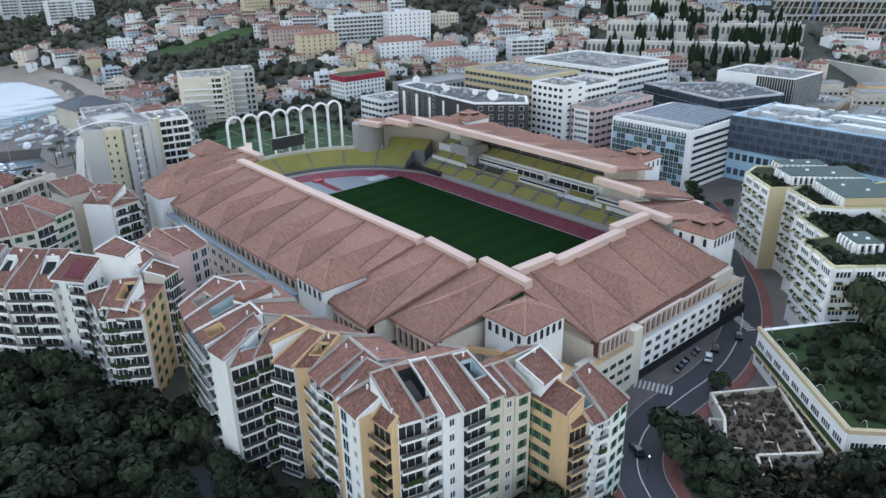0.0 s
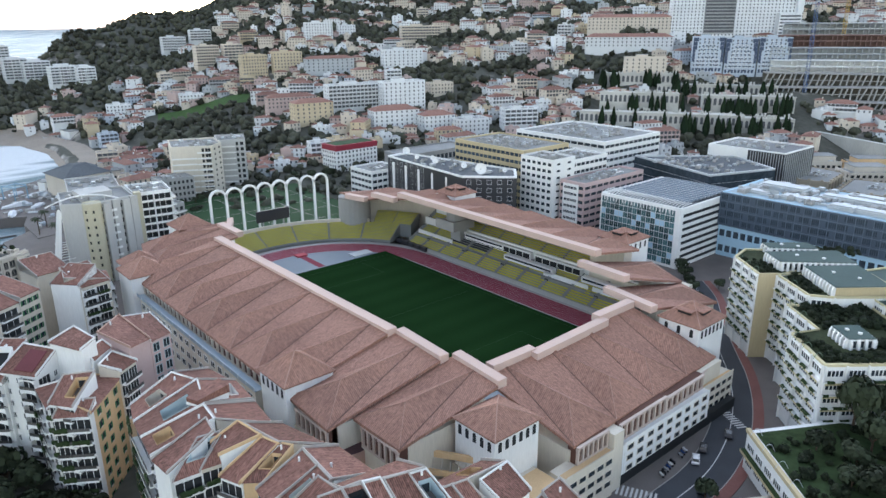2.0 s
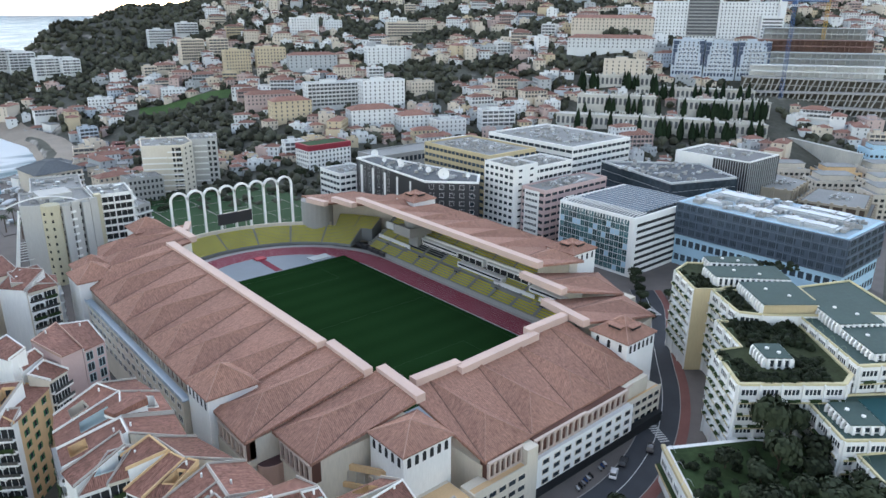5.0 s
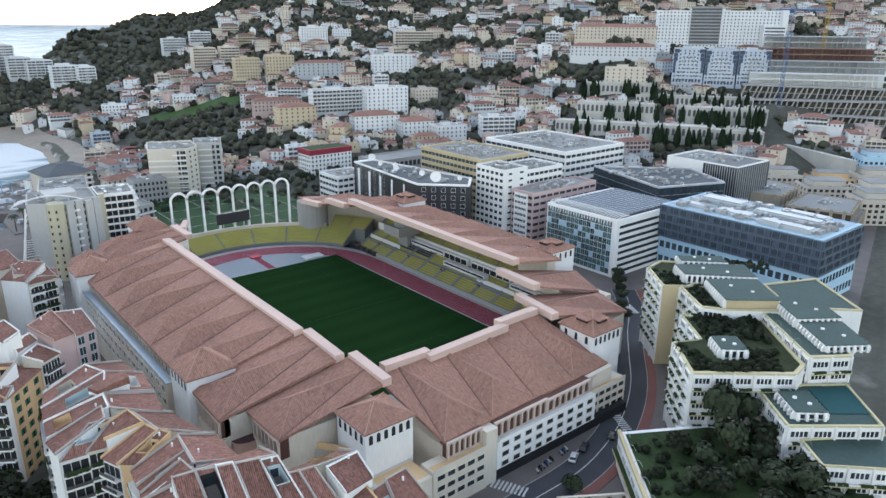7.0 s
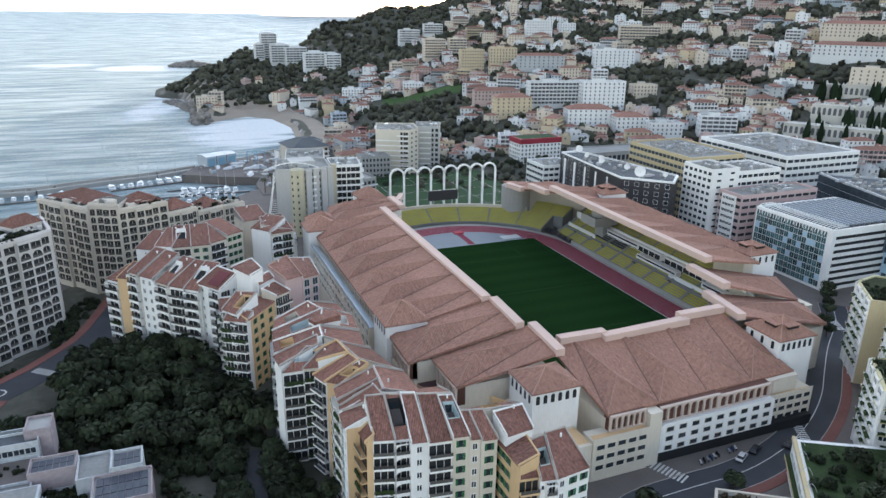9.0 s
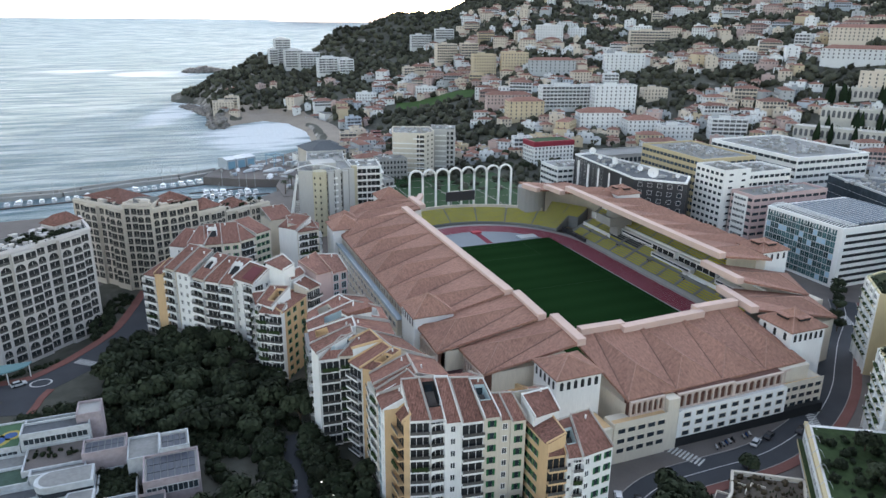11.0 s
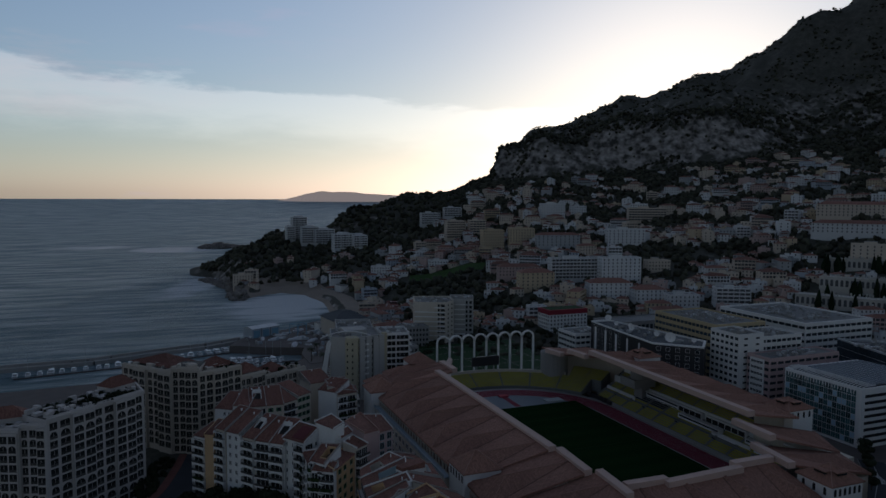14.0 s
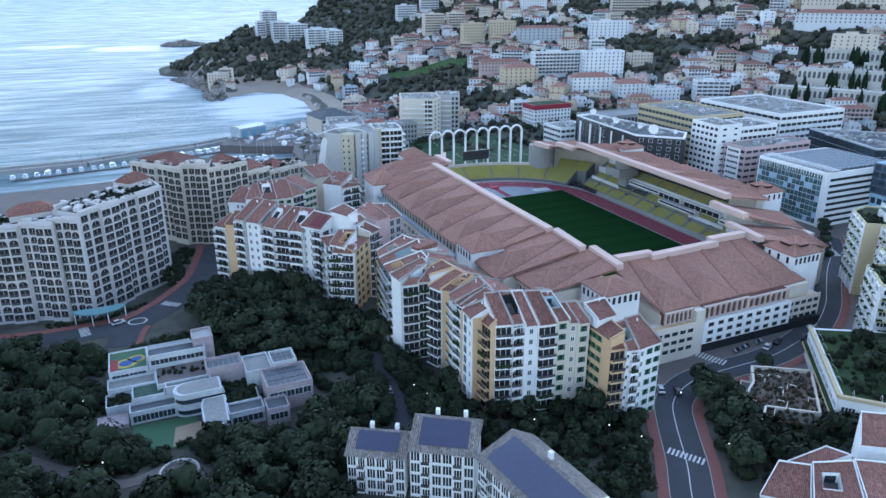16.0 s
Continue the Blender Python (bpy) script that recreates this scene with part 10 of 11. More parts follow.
low += bushes([(-157, 18), (-148, 26), (-141, 58), (-152, 60), (-160, 44)], 90, 0.6, 1.6)
low += bushes([(-196, -2), (-182, -3), (-162, 8), (-161, 11), (-182, 1.5), (-198, 3.5)], 60, 0.4, 1.0)
low_core = [(x, y, z, r * 0.74, tall) for x, y, z, r, tall in low]
clumps("undergrowth", low_core, 2, LEAF, 14, "dark dense bushes and undergrowth in the park", "bushes")
garden = bushes([(76.5, -75.5), (68, -86), (72, -90), (80, -80)], 45, 0.4, 0.9, 26.5, False)
garden += bushes([(71, -91.5), (62, -103), (65, -106), (75, -94)], 60, 0.4, 1.0, 26.3, False)
garden += bushes([(58, -101), (49, -112), (60, -124), (74, -112)], 150, 0.5, 1.4, 23.3, False)
garden += bushes([(40, -109), (30, -120.5), (46, -134), (56, -128), (50, -122), (42, -126), (38, -120)], 150, 0.4, 1.2, 23.3, False)
garden += bushes([(94, -77), (91, -82), (100, -92), (106, -100), (112, -96)], 60, 0.5, 1.2, 26.5, False)
garden += bushes([(11, -116), (-9, -142), (17, -170), (48, -149), (30, -126)], 190, 0.5, 1.6, 9.7, False)
garden += bushes([(-166, -52), (-153.4, -52), (-153.4, -56), (-166, -56)], 22, 0.3, 0.7, 5.1, False)
garden += bushes([(-150, -74), (-142.6, -74), (-142.6, -63), (-150, -63)], 60, 0.5, 1.3, 2.8, False)
garden += bushes([(-178.6, -62), (-173.4, -62), (-173.4, -57), (-178.6, -57)], 26, 0.4, 1.0, 2.4, False)
garden += bushes([(-181, 18), (-159, 38), (-164, 50), (-188, 29)], 110, 0.4, 1.1, 33.3, False)
garden += bushes([(-226, 26), (-194, 20), (-194, 29), (-226, 35)], 60, 0.4, 1.0, 30.4, False)
garden += bushes([(-134, 64), (-119, 70.5), (-122, 76), (-136, 72)], 26, 0.4, 1.0, 32.6, False)
garden += bushes([(-118, 72), (-90, 92), (-94, 97), (-122, 80)], 30, 0.4, 0.9, 26.0, False)
plaza_low = bushes([(-12, -114), (2, -124), (-16, -146), (-32, -134)], 260, 0.25, 0.75, 2.9, False)
clumps("plaza_shrubs", plaza_low, 1, surface("dry_shrub", (0.07, 0.055, 0.035), 0.95, 0.5, 3.0, 0.2, 0.5, islands=0.7), 16, "dry brown shrubs in the gravel beds", "shrubs")
clumps("roof_garden_shrubs", [(x, y, z, r * 0.8, tall) for x, y, z, r, tall in garden], 2, LEAF, 15, "dark shrubs and hedges on the roof gardens", "shrubs")


def leafy(name, rows, leaves, seed, label, category):
    """Bushes as shells of many small leaf tufts, in one mesh; rows of x, y, z, radius, height share."""
    rr = np.random.RandomState(seed)
    rows = np.repeat(np.array(rows), leaves, axis=0)
    k = len(rows)
    n = rr.normal(size=(k, 3))
    n[:, 2] = np.abs(n[:, 2]) - 0.3
    n /= np.linalg.norm(n, axis=1)[:, None]
    r = rows[:, 3:4]
    c = rows[:, :3] + n * r * rr.uniform(0.72, 1.12, (k, 1)) * np.column_stack([np.ones(k), np.ones(k), rows[:, 4]])
    q = np.cross(rr.normal(size=(k, 3)), n)
    q /= np.linalg.norm(q, axis=1)[:, None]
    w = np.cross(q, n) * rr.uniform(0.5, 1.0, (k, 1)) + n * rr.uniform(-0.3, 0.3, (k, 1))
    size = 0.2 * r ** 0.7 * rr.uniform(0.6, 1.4, (k, 1))
    co = np.stack([c - q * size, c - w * size * 0.8, c + q * size, c + w * size], axis=1)
    me = bpy.data.meshes.new(name)
    me.vertices.add(k * 4)
    me.vertices.foreach_set("co", co.ravel())
    me.loops.add(k * 4)
    me.loops.foreach_set("vertex_index", np.arange(k * 4, dtype=np.int32))
    me.polygons.add(k)
    me.polygons.foreach_set("loop_start", np.arange(0, k * 4, 4, dtype=np.int32))
    me.materials.append(NEAR_LEAF)
    me.update(calc_edges=True)
    return tagged(new(name, me), label, category, kind="stuff")


leafy("bush_leaves", low, 95, 24, "dark green leaf tufts on the park bushes", "bushes")
leafy("shrub_leaves", garden, 50, 25, "dark green leaf tufts on roof garden shrubs", "shrubs")

# curved canopy at the residence door
cn = Shape()
fan = [(-181 + 8.4 * math.cos(a), 3 + 6.6 * math.sin(a)) for a in (radians(188 + 16.4 * i) for i in range(11))]
cn.prism(fan, 3.9, 4.3)
AWN = surface("teal_canopy", (0.16, 0.30, 0.32), 0.5, 0.15)
canopy = thing("door_canopy", "curved teal canopy at the door of the residence", "canopy", at=(0, 0, 0))
part("canopy_roof", cn, [AWN], canopy)
for i in (1, 4, 6, 9):
    part("post", Shape().bar((fan[i][0] * 0.995 - 0.9, fan[i][1] + 0.4, 0), (fan[i][0] * 0.995 - 0.9, fan[i][1] + 0.4, 3.95), 0.16, 6), [WHITE], canopy)

# street and park lamps
GLOBE = bpy.data.materials.new("lamp_globe")
GLOBE.use_nodes = True
gb_ = GLOBE.node_tree.nodes["Principled BSDF"]
gb_.inputs["Base Color"].default_value = (0.8, 0.8, 0.78, 1)
gb_.inputs["Emission Color"].default_value = (1, 0.95, 0.85, 1)
gb_.inputs["Emission Strength"].default_value = 0.5
lv, lf = ico(1)
globe = Shape()
globe.v, globe.f, globe.m = [(p[0] * 0.2, p[1] * 0.2, 4.0 + p[2] * 0.2) for p in lv], [tuple(int(i) for i in f) for f in lf], [0] * len(lf)
globe_mesh = globe.mesh("globe", [GLOBE])
lamp_pole = Shape().bar((0, 0, 0), (0, 0, 3.9), 0.07, 6, 0, 0.05).bar((0, 0, 0), (0, 0, 0.5), 0.12, 6).mesh("pole", [BLACK_CLAD])
for x, y in ((-184.4, -58), (-179.7, -81.4), (-179.6, -87.7), (-141.9, -42.8), (-109.1, -65), (-117.7, -83.4), (-103, -85.6), (-101.5, -91.2), (-148.8, -107.6), (-132.6, -112), (-81.8, -112.9), (-73.8, -117.6), (-66.2, -122.3), (-62, -129.3), (-45.1, -140), (-40, -118)):
    lp = thing("street_lamp", "slim dark park lamp with a lit white globe", "street lamp", "park lamps", at=(x, y, 0))
    part("pole", lamp_pole, None, lp)
    part("globe", globe_mesh, None, lp)

# palms beside the training pitch
FROND = surface("palm_fronds", (0.04, 0.055, 0.025), 0.7, 0.4, 2.0, 0.2, 0.2, objects=0.4)
palm_trunk = Shape().bar((0, 0, 0), (0.15, 0, 4), 0.32, 8, 0, 0.24).bar((0.15, 0, 4), (0.1, 0.1, 8.2), 0.24, 8, 0, 0.2).mesh("trunk", [BARK])
fr_ = Shape()
for i in range(22):
    a, lift_ = 2 * math.pi * i * 0.382, 1.5 - 2.2 * (i / 22)
    prev = None
    for k in range(6):
        u = k / 5
        rr = 3.1 * u
        c = Vector((0.1 + rr * math.cos(a), 0.1 + rr * math.sin(a), 8.2 + lift_ * u - 1.9 * u * u + 0.5 * u))
        side_ = Vector((-math.sin(a), math.cos(a), -0.25)) * (0.42 * math.sin(math.pi * min(0.95, u * 0.85 + 0.12)))
        if prev:
            fr_.poly([prev[0] + prev[1], prev[0], c, c + side_]).poly([prev[0], prev[0] - prev[1], c - side_, c])
        prev = (c, side_)
palm_crown = fr_.mesh("crown", [FROND])
for i, (x, y) in enumerate(((-4, 190), (1.5, 188), (9, 189), (14, 192), (-12, 193), (-60, 186), (-64, 202), (-58, 214))):
    ob = thing("palm_tree", "tall palm beside the training pitch", "palm tree", "palms", at=(x, y, 0.2), turn=i * 70)
    part("trunk", palm_trunk, None, ob)
    part("crown", palm_crown, None, ob)
# ---- harbour: breakwater, boats, boatyard ----
pr = random.Random(21)
ROCK = surface("sea_rock", (0.26, 0.24, 0.22), 0.9, 0.4, 0.8, 0.1, 0.4, islands=0.6)
HULL = surface("white_hull", (0.68, 0.69, 0.7), 0.3, 0.06)
CANVAS = surface("white_boat_cover", (0.74, 0.75, 0.76), 0.7, 0.12, 1.2)
BLUE_STEEL = surface("light_blue_steel", (0.22, 0.40, 0.52), 0.5, 0.15)
SHED = surface("pale_blue_shed", (0.48, 0.53, 0.57), 0.6, 0.12, objects=0.4)
mole = [(-620, 246), (-330, 250), (-235, 262), (-192, 264), (-153, 279), (-124, 286), (-98, 300)]
wallway = Shape()
for (xa, ya), (xb, yb) in zip(mole, mole[1:]):
    d = Vector((yb - ya, xa - xb)).normalized() * 4
    wallway.prism(ccw([(xa, ya), (xb, yb), (xb + d.x, yb + d.y), (xa + d.x, ya + d.y)]), -12, -2.6)
    d = d * -0.3
    wallway.prism(ccw([(xa, ya), (xb, yb), (xb + d.x, yb + d.y), (xa + d.x, ya + d.y)]), -12, -1.0)
breakwater = solid("breakwater", wallway, [GREY], "grey concrete breakwater with a rock slope", "breakwater", kind="structure")
rocks = []
for (xa, ya), (xb, yb) in zip(mole[1:], mole[2:]):
    n = int(math.hypot(xb - xa, yb - ya) / 0.7)
    for i in range(n):
        u, v = pr.random(), pr.uniform(0.5, 7.5)
        d = Vector((ya - yb, xb - xa)).normalized() * v
        rocks.append((lerp(xa, xb, u) + d.x, lerp(ya, yb, u) + d.y, -2.2 - v * 0.42, pr.uniform(0.9, 1.9), pr.uniform(0.6, 0.9)))
cape_line = [(-84, 510), (-85, 540), (-79, 590), (-94, 656), (-108, 705)]
for (xa, ya), (xb, yb) in zip(cape_line, cape_line[1:]):
    for i in range(int(math.hypot(xb - xa, yb - ya) * 3)):
        u, v = pr.random(), pr.uniform(-3, 14)
        x, y = lerp(xa, xb, u) + v, lerp(ya, yb, u) + pr.uniform(-3, 3)
        rocks.append((x, y, max(-5, height(x, y)) + pr.uniform(-0.3, 1.2), pr.uniform(1.0, 3.4), pr.uniform(0.6, 1.1)))
for i in range(420):
    a, q = pr.uniform(0, 2 * math.pi), math.sqrt(pr.random())
    u = q * math.cos(a)
    rocks.append((-45 + 44 * u, 1232 + 16 * q * math.sin(a), -4 + 9 * (1 - q) * (1 - 0.5 * u), pr.uniform(2, 5), pr.uniform(0.5, 0.9)))
clumps("shore_rocks", rocks, 1, ROCK, 8, "rough grey and brown rocks along the shore", "rocks")

# boats: hull with a pointed bow, cabin with dark windows; x ahead
def boat_meshes(length, beam_, deck):
    s = Shape()
    n = 9
    side = [(length * (i / (n - 1) - 0.5), beam_ / 2 * (1 - max(0, i / (n - 1) - 0.45) ** 2 * 3.2)) for i in range(n)]
    top = [(x, max(0.03, y)) for x, y in side]
    low = [(x * 0.93, max(0.02, y * 0.72)) for x, y in side]
    for i in range(n - 1):
        sheer = [deck * (1 + 0.35 * (k / (n - 1)) ** 2) for k in (i, i + 1)]
        for sg in (1, -1):
            q = [(low[i][0], sg * low[i][1], -0.5), (low[i + 1][0], sg * low[i + 1][1], -0.5), (top[i + 1][0], sg * top[i + 1][1], sheer[1]), (top[i][0], sg * top[i][1], sheer[0])]
            s.poly(q if sg < 0 else q[::-1])
        s.poly([(top[i][0], -top[i][1], sheer[0] - 0.1), (top[i + 1][0], -top[i + 1][1], sheer[1] - 0.1), (top[i + 1][0], top[i + 1][1], sheer[1] - 0.1), (top[i][0], top[i][1], sheer[0] - 0.1)])
    s.poly([(low[0][0], low[0][1], -0.5), (low[0][0], -low[0][1], -0.5), (top[0][0], -top[0][1], deck), (top[0][0], top[0][1], deck)][::-1])
    c = Shape().prism([(-length * 0.28, -beam_ * 0.34), (length * 0.16, -beam_ * 0.34), (length * 0.16, beam_ * 0.34), (-length * 0.28, beam_ * 0.34)], deck - 0.1, [deck + 1.1, deck + 0.6, deck + 0.6, deck + 1.1])
    c.box(-length * 0.27, -beam_ * 0.36, deck + 1.1, length * 0.02, beam_ * 0.36, deck + 1.2)
    c.box(-length * 0.2, -beam_ * 0.345, deck + 0.5, length * 0.1, beam_ * 0.345, deck + 0.95, 1)
    return s.mesh("hull", [HULL]), c.mesh("cabin", [HULL, GLASS])


BOATS = [boat_meshes(*a) for a in ((9, 3.0, 1.1), (13, 3.9, 1.6), (18, 4.8, 2.2), (7, 2.4, 0.9))]
mast_mesh = Shape().bar((0.5, 0, 0.5), (0.5, 0, 13), 0.09, 5).bar((0.5, 0, 2.4), (-4, 0, 2.4), 0.12, 5).mesh("mast", [SILVER])


def boat(x, y, turn, v, z=-5.0, sail=False):
    ob = new("boat", BOATS[v][0])
    ob.matrix_world = pose(x, y, z, 0, 0, turn)
    tagged(ob, "white sailing boat moored in the harbour" if sail else ("small white motor boat moored in the harbour", "white cabin cruiser moored in the harbour", "large white motor yacht moored in the harbour", "open white dinghy moored in the harbour")[v], "boat", "harbour boats")
    part("cabin", BOATS[v][1], None, ob)
    if sail:
        part("mast", mast_mesh, None, ob)


for i in range(11):
    boat(-232 + i * 6.2 + pr.uniform(-0.8, 0.8), 245 + i * 0.9 + pr.uniform(-0.6, 0.6), 96 + pr.gauss(0, 4), pr.choice((0, 1, 1, 0)), sail=pr.random() < 0.3)
for i in range(9):
    boat(-150 + i * 5.6, 262 + i * 1.6, 100 + pr.gauss(0, 4), pr.choice((0, 1, 1, 0)), sail=pr.random() < 0.35)
for row, (xa, ya) in enumerate(((-82, 208), (-80, 221), (-78, 234))):
    for i in range(7):
        boat(xa - i * 5.0 + pr.uniform(-0.6, 0.6), ya + i * 1.0 + pr.uniform(-0.5, 0.5), 92 + (180 if row % 2 else 0) + pr.gauss(0, 5), pr.choice((0, 0, 1, 3)), sail=pr.random() < 0.25)
for x0, y0, x1, y1 in ((-120, 214, -70, 214), (-122, 228, -70, 228), (-118, 244, -76, 248), (-232, 238, -165, 248), (-150, 255, -104, 268)):
    d = Vector((y1 - y0, x0 - x1)).normalized()
    jetty = solid("jetty", Shape().prism(ccw([(x0, y0), (x1, y1), (x1 + d.x, y1 + d.y), (x0 + d.x, y0 + d.y)]), -5.4, -4.3), [PAVING], "low floating jetty in the harbour", "jetty", "harbour jetties")

# boatyard on the quay
solid("pavement", Shape().prism(ccw([(-300, 60), (-170, 60), (-140, 100), (-90, 104), (-76, 190), (-140, 196), (-300, 184)]), -3, 0.04), [PAVING], "worn pale harbour quay", "quay", kind="structure")
quay = solid("pavement", Shape().prism(ccw([(-66, 226), (-61, 243), (-84, 252), (-108, 267), (-100, 285), (-88, 300), (-62, 312), (-42, 332), (-20, 352), (0, 330), (-16, 240), (-46, 200), (-66, 196)]), -9, 0.35), [PAVING], "pale quay of the boatyard", "quay", kind="structure")
for i in range(3):
    x, y = lerp(-90, -76, i / 2), lerp(292, 299, i / 2)
    ob = thing("boat_shed", "pale blue panelled boat shed on the quay", "shed", "boat sheds", at=(x, y, 0.35), turn=27)
    part("wall", Shape().box(-3.6, -6, 0, 3.6, 6, 6.6), [SHED], ob)
    part("roof", Shape().poly([(-3.8, -6.3, 6.6), (3.8, -6.3, 6.6), (3.8, 0, 7.8), (-3.8, 0, 7.8)]).poly([(3.8, 6.3, 6.6), (-3.8, 6.3, 6.6), (-3.8, 0, 7.8), (3.8, 0, 7.8)]).poly([(3.8, -6.3, 6.6), (3.8, 6.3, 6.6), (3.8, 0, 7.8)]).poly([(-3.8, 6.3, 6.6), (-3.8, -6.3, 6.6), (-3.8, 0, 7.8)]), [SILVER], ob)
    part("door", Shape().box(-2.6, -6.12, 0, 2.6, -6.0, 5.2), [BLUE_STEEL], ob)
yard = Shape()
for i in range(150):
    x, y, a, b, h = pr.uniform(-98, -20), pr.uniform(214, 330), pr.uniform(0.6, 2.4), pr.uniform(0.5, 1.2), pr.uniform(0.5, 2.4)
    if seaward(x, y) < -6:
        yard.box(-a, -b, 0, a, b, h, pr.randrange(3), pose(x, y, 0.36, 0, 0, pr.uniform(0, 180)))
tagged(solid("yard_stock", yard, [CANVAS, GREY, SHED], "trailers, crates and covered dinghies on the quay", "boatyard stock"), kind="stuff")
cover_v, cover_f = ico(2)
for x, y, r, tn in ((-45, 291, 9, 20), (-66, 252, 8, 70), (-61, 271, 9, 10), (-52, 262, 7, 40), (-76, 275, 8, 20), (-38, 276, 7, 60), (-54, 302, 6, 30), (-84, 280, 6, 80), (-70, 288, 7, -20)):
    s = Shape()
    for p in cover_v:
        k = 0.8 + 0.3 * noise.noise(Vector((p[0] * 2 + x, p[1] * 2, p[2] * 2)))
        s.v.append((p[0] * r * k, p[1] * r * 0.3 * k, max(-0.05, p[2]) * r * 0.3 * k + max(0, p[0]) * 0.6))
    s.f, s.m = [tuple(int(i) for i in f) for f in cover_f], [0] * len(cover_f)
    ob = solid("covered_boat", s, [CANVAS], "laid-up boat under a white cover on the quay", "boat", "laid-up boats")
    ob.matrix_world = pose(x, y, 0.4, 0, 0, tn)
lift = thing("boat_hoist", "light blue travelling boat hoist on the quay", "boat hoist", at=(-57, 290, 0.35), turn=25)
for a in (-4, 4):
    part("portal", Shape().bar((a, -5, 0), (a, -5, 8), 0.3, 6).bar((a, 5, 0), (a, 5, 8), 0.3, 6).bar((a, -5, 8), (a, 5, 8), 0.35, 6), [BLUE_STEEL], lift)
part("beam", Shape().bar((-4, -5, 7.6), (4, -5, 7.6), 0.3, 6).bar((-4, 5, 7.6), (4, 5, 7.6), 0.3, 6), [BLUE_STEEL], lift)
for x, y, w, d_, h, tn, lab, roof_ in ((-36, 301, 11, 7, 6, 20, "low pale quay house with a grey roof", FLATROOF), (-14, 322, 20, 12, 7, -20, "beach pavilion with a dark slate roof", DARKROOF), (14, 306, 24, 10, 6, -14, "low pale market hall by the beach road", FLATROOF), (26, 344, 18, 9, 5, 20, "low white beach house", FLATROOF), (34, 392, 16, 9, 5, 60, "white beach bar with a flat roof", FLATROOF), (40, 452, 15, 8, 5, 80, "small white bathing house", FLATROOF), (30, 520, 18, 8, 5, 100, "pale blue bathing hall behind the beach", FLATROOF)):
    ob = thing("beach_house", lab, "house", "beach houses", at=(x, y, max(0.3, height(x, y))), turn=tn)
    part("wall", Shape().box(-w / 2, -d_ / 2, -3, w / 2, d_ / 2, h), [WHITE if w < 19 else BEIGE], ob)
    if roof_ is DARKROOF:
        part("roof", Shape().poly([(-w / 2 - 1, -d_ / 2 - 1, h), (w / 2 + 1, -d_ / 2 - 1, h), (w * 0.25, 0, h + 4), (-w * 0.25, 0, h + 4)]).poly([(w / 2 + 1, d_ / 2 + 1, h), (-w / 2 - 1, d_ / 2 + 1, h), (-w * 0.25, 0, h + 4), (w * 0.25, 0, h + 4)]).poly([(w / 2 + 1, -d_ / 2 - 1, h), (w / 2 + 1, d_ / 2 + 1, h), (w * 0.25, 0, h + 4)]).poly([(-w / 2 - 1, d_ / 2 + 1, h), (-w / 2 - 1, -d_ / 2 - 1, h), (-w * 0.25, 0, h + 4)]), [roof_], ob)
    else:
        part("roof", Shape().box(-w / 2 - 0.4, -d_ / 2 - 0.4, h, w / 2 + 0.4, d_ / 2 + 0.4, h + 0.4), [roof_], ob)
    for i in range(int(w / 3)):
        part("window", window_mesh(1.4, 1.6, 0.1, 1, GLASS, WHITE), None, ob, m=pose(-w / 2 + 1.5 + i * 3, -d_ / 2, 1.2))
# ---- vehicles and street furniture ----
vr = random.Random(33)
PAINTS = [surface("car_" + n, c, 0.25, 0.05, metal=0.2) for n, c in (("white", (0.75, 0.75, 0.75)), ("black", (0.02, 0.02, 0.025)), ("silver", (0.40, 0.41, 0.43)), ("blue", (0.04, 0.08, 0.22)), ("red", (0.30, 0.03, 0.03)), ("grey", (0.12, 0.12, 0.13)))]
TYRE = surface("tyre_rubber", (0.02, 0.02, 0.02), 0.8, 0.2)
CAR_GLASS = surface("car_glass", (0.02, 0.025, 0.03), 0.1, 0.2)


def car_body(mat):
    s = Shape()
    prof = [(-2.1, 0.35), (-2.15, 0.75), (-1.9, 0.95), (1.0, 0.98), (1.95, 0.82), (2.15, 0.6), (2.1, 0.35)]
    for (xa, za), (xb, zb) in zip(prof, prof[1:] + prof[:1]):
        s.poly([(xa, -0.86, za), (xa, 0.86, za), (xb, 0.86, zb), (xb, -0.86, zb)])
    s.poly([(x, -0.86, z) for x, z in prof][::-1]).poly([(x, 0.86, z) for x, z in prof])
    s.poly([(-1.35, -0.62, 1.47), (0.35, -0.62, 1.47), (0.35, 0.62, 1.47), (-1.35, 0.62, 1.47)])
    return s.mesh("body", [mat])


CAR_BODIES = [car_body(p) for p in PAINTS]
cabin_ = Shape()
lo_, hi_ = [(-1.85, -0.8), (1.05, -0.8), (1.05, 0.8), (-1.85, 0.8)], [(-1.4, -0.64), (0.4, -0.64), (0.4, 0.64), (-1.4, 0.64)]
for i in range(4):
    j = (i + 1) % 4
    cabin_.poly([(*lo_[i], 0.93), (*lo_[j], 0.93), (*hi_[j], 1.46), (*hi_[i], 1.46)])
CABIN = cabin_.mesh("window", [CAR_GLASS])
WHEEL = Shape().bar((0, -0.1, 0), (0, 0.1, 0), 0.32, 10).mesh("wheel", [TYRE])
TONES = ("white", "black", "silver", "dark blue", "red", "dark grey")


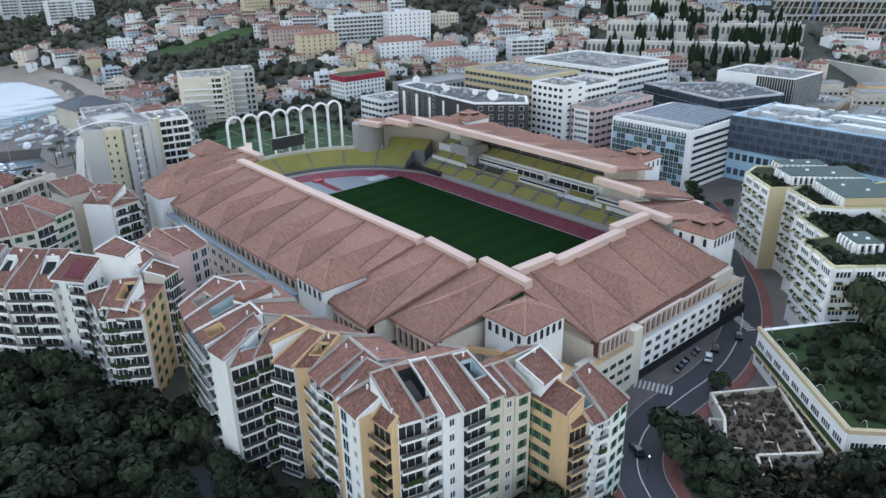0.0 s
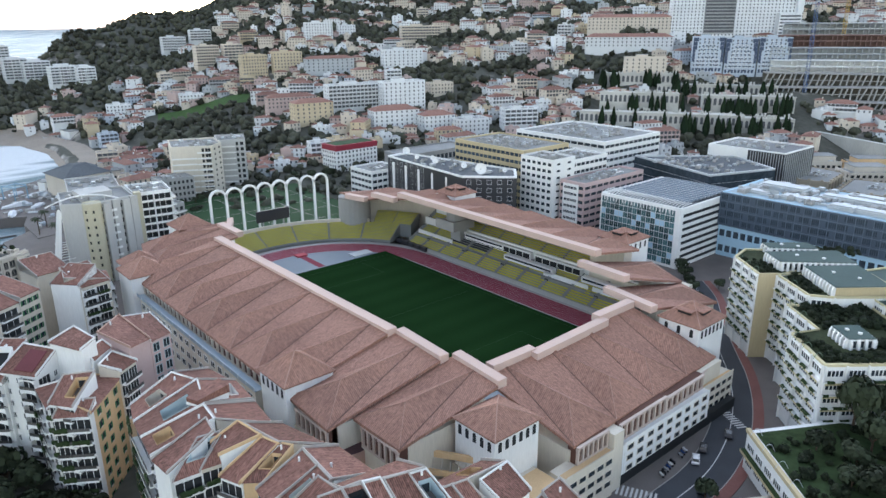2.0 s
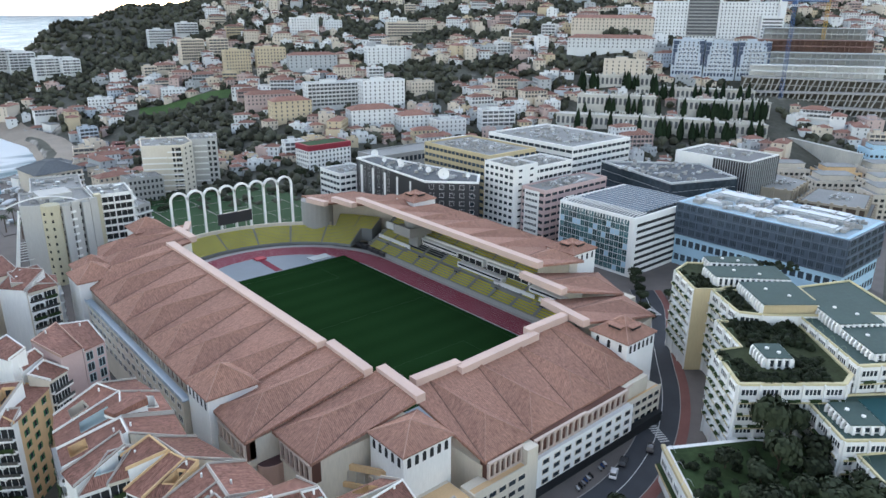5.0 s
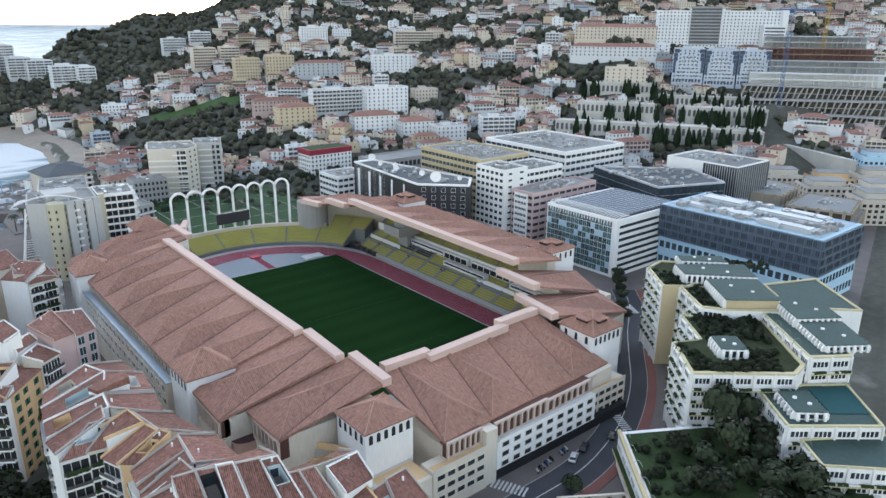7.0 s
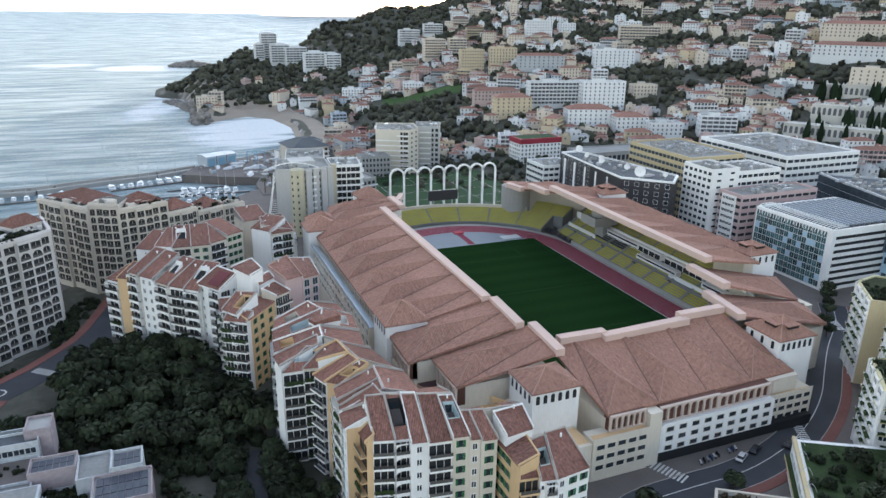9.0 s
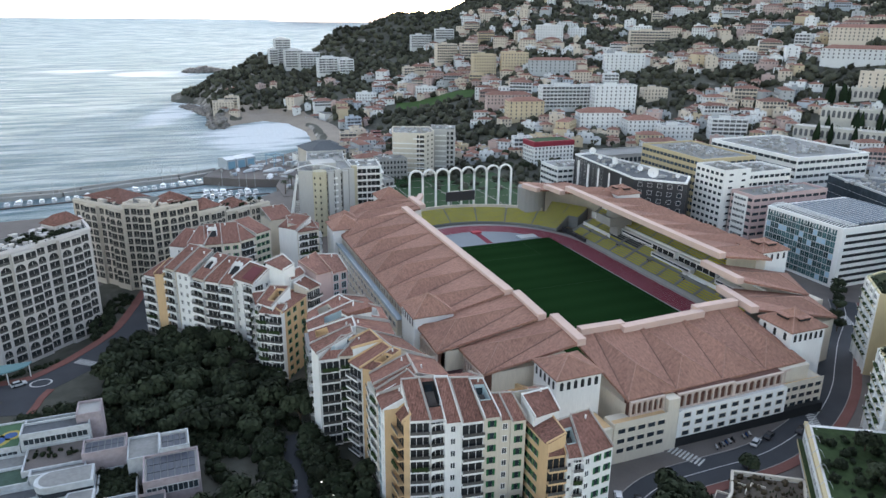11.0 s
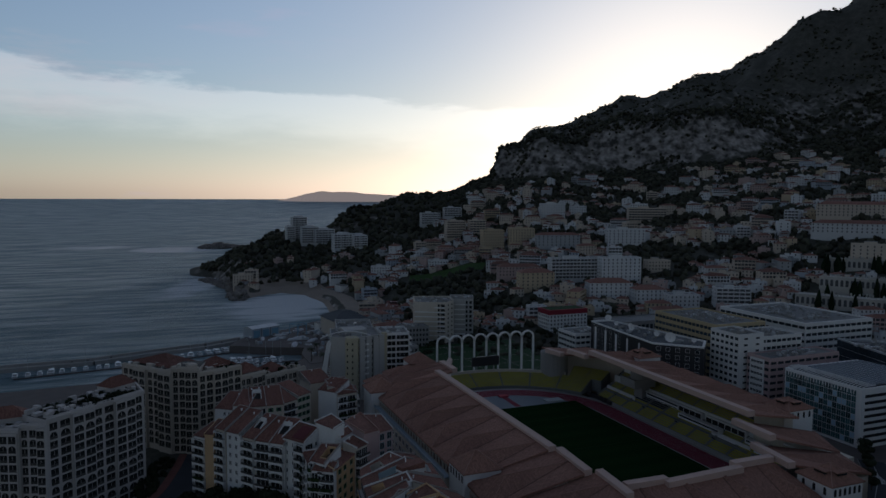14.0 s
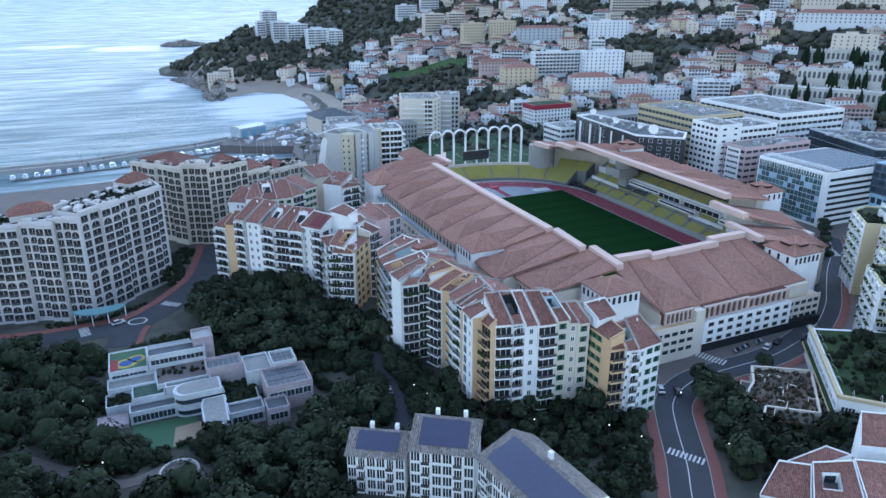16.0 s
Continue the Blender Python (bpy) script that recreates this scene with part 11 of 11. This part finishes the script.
def car(x, y, turn, z=0.06, c=None):
    c = vr.choice((0, 0, 1, 1, 2, 3, 4, 5, 5)) if c is None else c
    ob = thing("car", f"{TONES[c]} hatchback parked on the street", "car", "cars", at=(x, y, z), turn=turn)
    part("body", CAR_BODIES[c], None, ob)
    part("window", CABIN, None, ob)
    for a in (-1.3, 1.35):
        for b in (-0.8, 0.8):
            part("wheel", WHEEL, None, ob, m=pose(a, b, 0.32))


for x, y, a, c in ((6.5, -104.2, 28, 0), (12, -103.0, 24, 1), (-2, -111, 15, 5), (22, -104, 28, 1), (46.5, -70, 80, 0), (48, -48, 84, 5), (40, -92, 55, 1), (-175.8, -4.6, 20, 0), (-108.5, -80.3, 80, 2), (-36.3, -113, 60, 1), (-39.8, -110.2, 62, 0)):
    car(x, y, a, c=c)


# motorbikes parked in a row at the stadium's south front
BIKE_WHEEL = Shape().bar((0, -0.06, 0), (0, 0.06, 0), 0.29, 10).mesh("wheel", [TYRE])
BIKE_BARS = Shape().bar((0.5, -0.36, 1.04), (0.5, 0.36, 1.04), 0.03, 6).bar((0.62, 0, 0.35), (0.48, 0, 1.04), 0.05, 6).mesh("handlebar", [TYRE])
BIKE_BODIES = []
for paint in PAINTS[:4]:
    sh_ = Shape()
    sh_.box(-0.55, -0.17, 0.38, 0.35, 0.17, 0.66).box(-0.75, -0.15, 0.66, 0.1, 0.15, 0.82).box(0.1, -0.14, 0.6, 0.42, 0.14, 0.88).box(0.46, -0.2, 0.45, 0.58, 0.2, 0.98)
    BIKE_BODIES.append(sh_.mesh("body", [paint]))
for i in range(9):
    bike = thing("motorbike", f"{TONES[i % 4]} motorbike leaning on its stand by the kerb", "motorbike", "parked motorbikes", at=(-4.5 + 1.25 * i + (2.5 if i > 5 else 0), -102.2 + 0.22 * i, 0.06), turn=68 + (i * 37) % 17)
    part("body", BIKE_BODIES[i % 4], None, bike)
    part("handlebar", BIKE_BARS, None, bike)
    for u in (-0.62, 0.66):
        part("wheel", BIKE_WHEEL, None, bike, m=pose(u, 0, 0.29))
# trees of the roof garden
for x, y, r in ((10, -140, 4.2), (16, -134, 3.6), (20, -146, 4.6), (28, -140, 4.0), (12, -152, 4.4), (30, -150, 3.8), (20, -158, 4.2), (36, -146, 3.4)):
    tree(x, y, r, 9.7, 0.8, "grey-green round tree on the roof garden", "roof garden trees")
# street trees between the stadium and the glass office
for x, y, r in ((101, -47, 3.0), (107, -42, 2.8), (113, -37, 3.2), (120, -31, 3.0), (126, -26, 2.8), (93, -54, 2.8), (86, -60, 3.0), (134, -26, 3.0), (112, -52, 2.6)):
    tree(x, y, r, 0.0, 1.0, "dark street tree beside the stadium", "street trees")
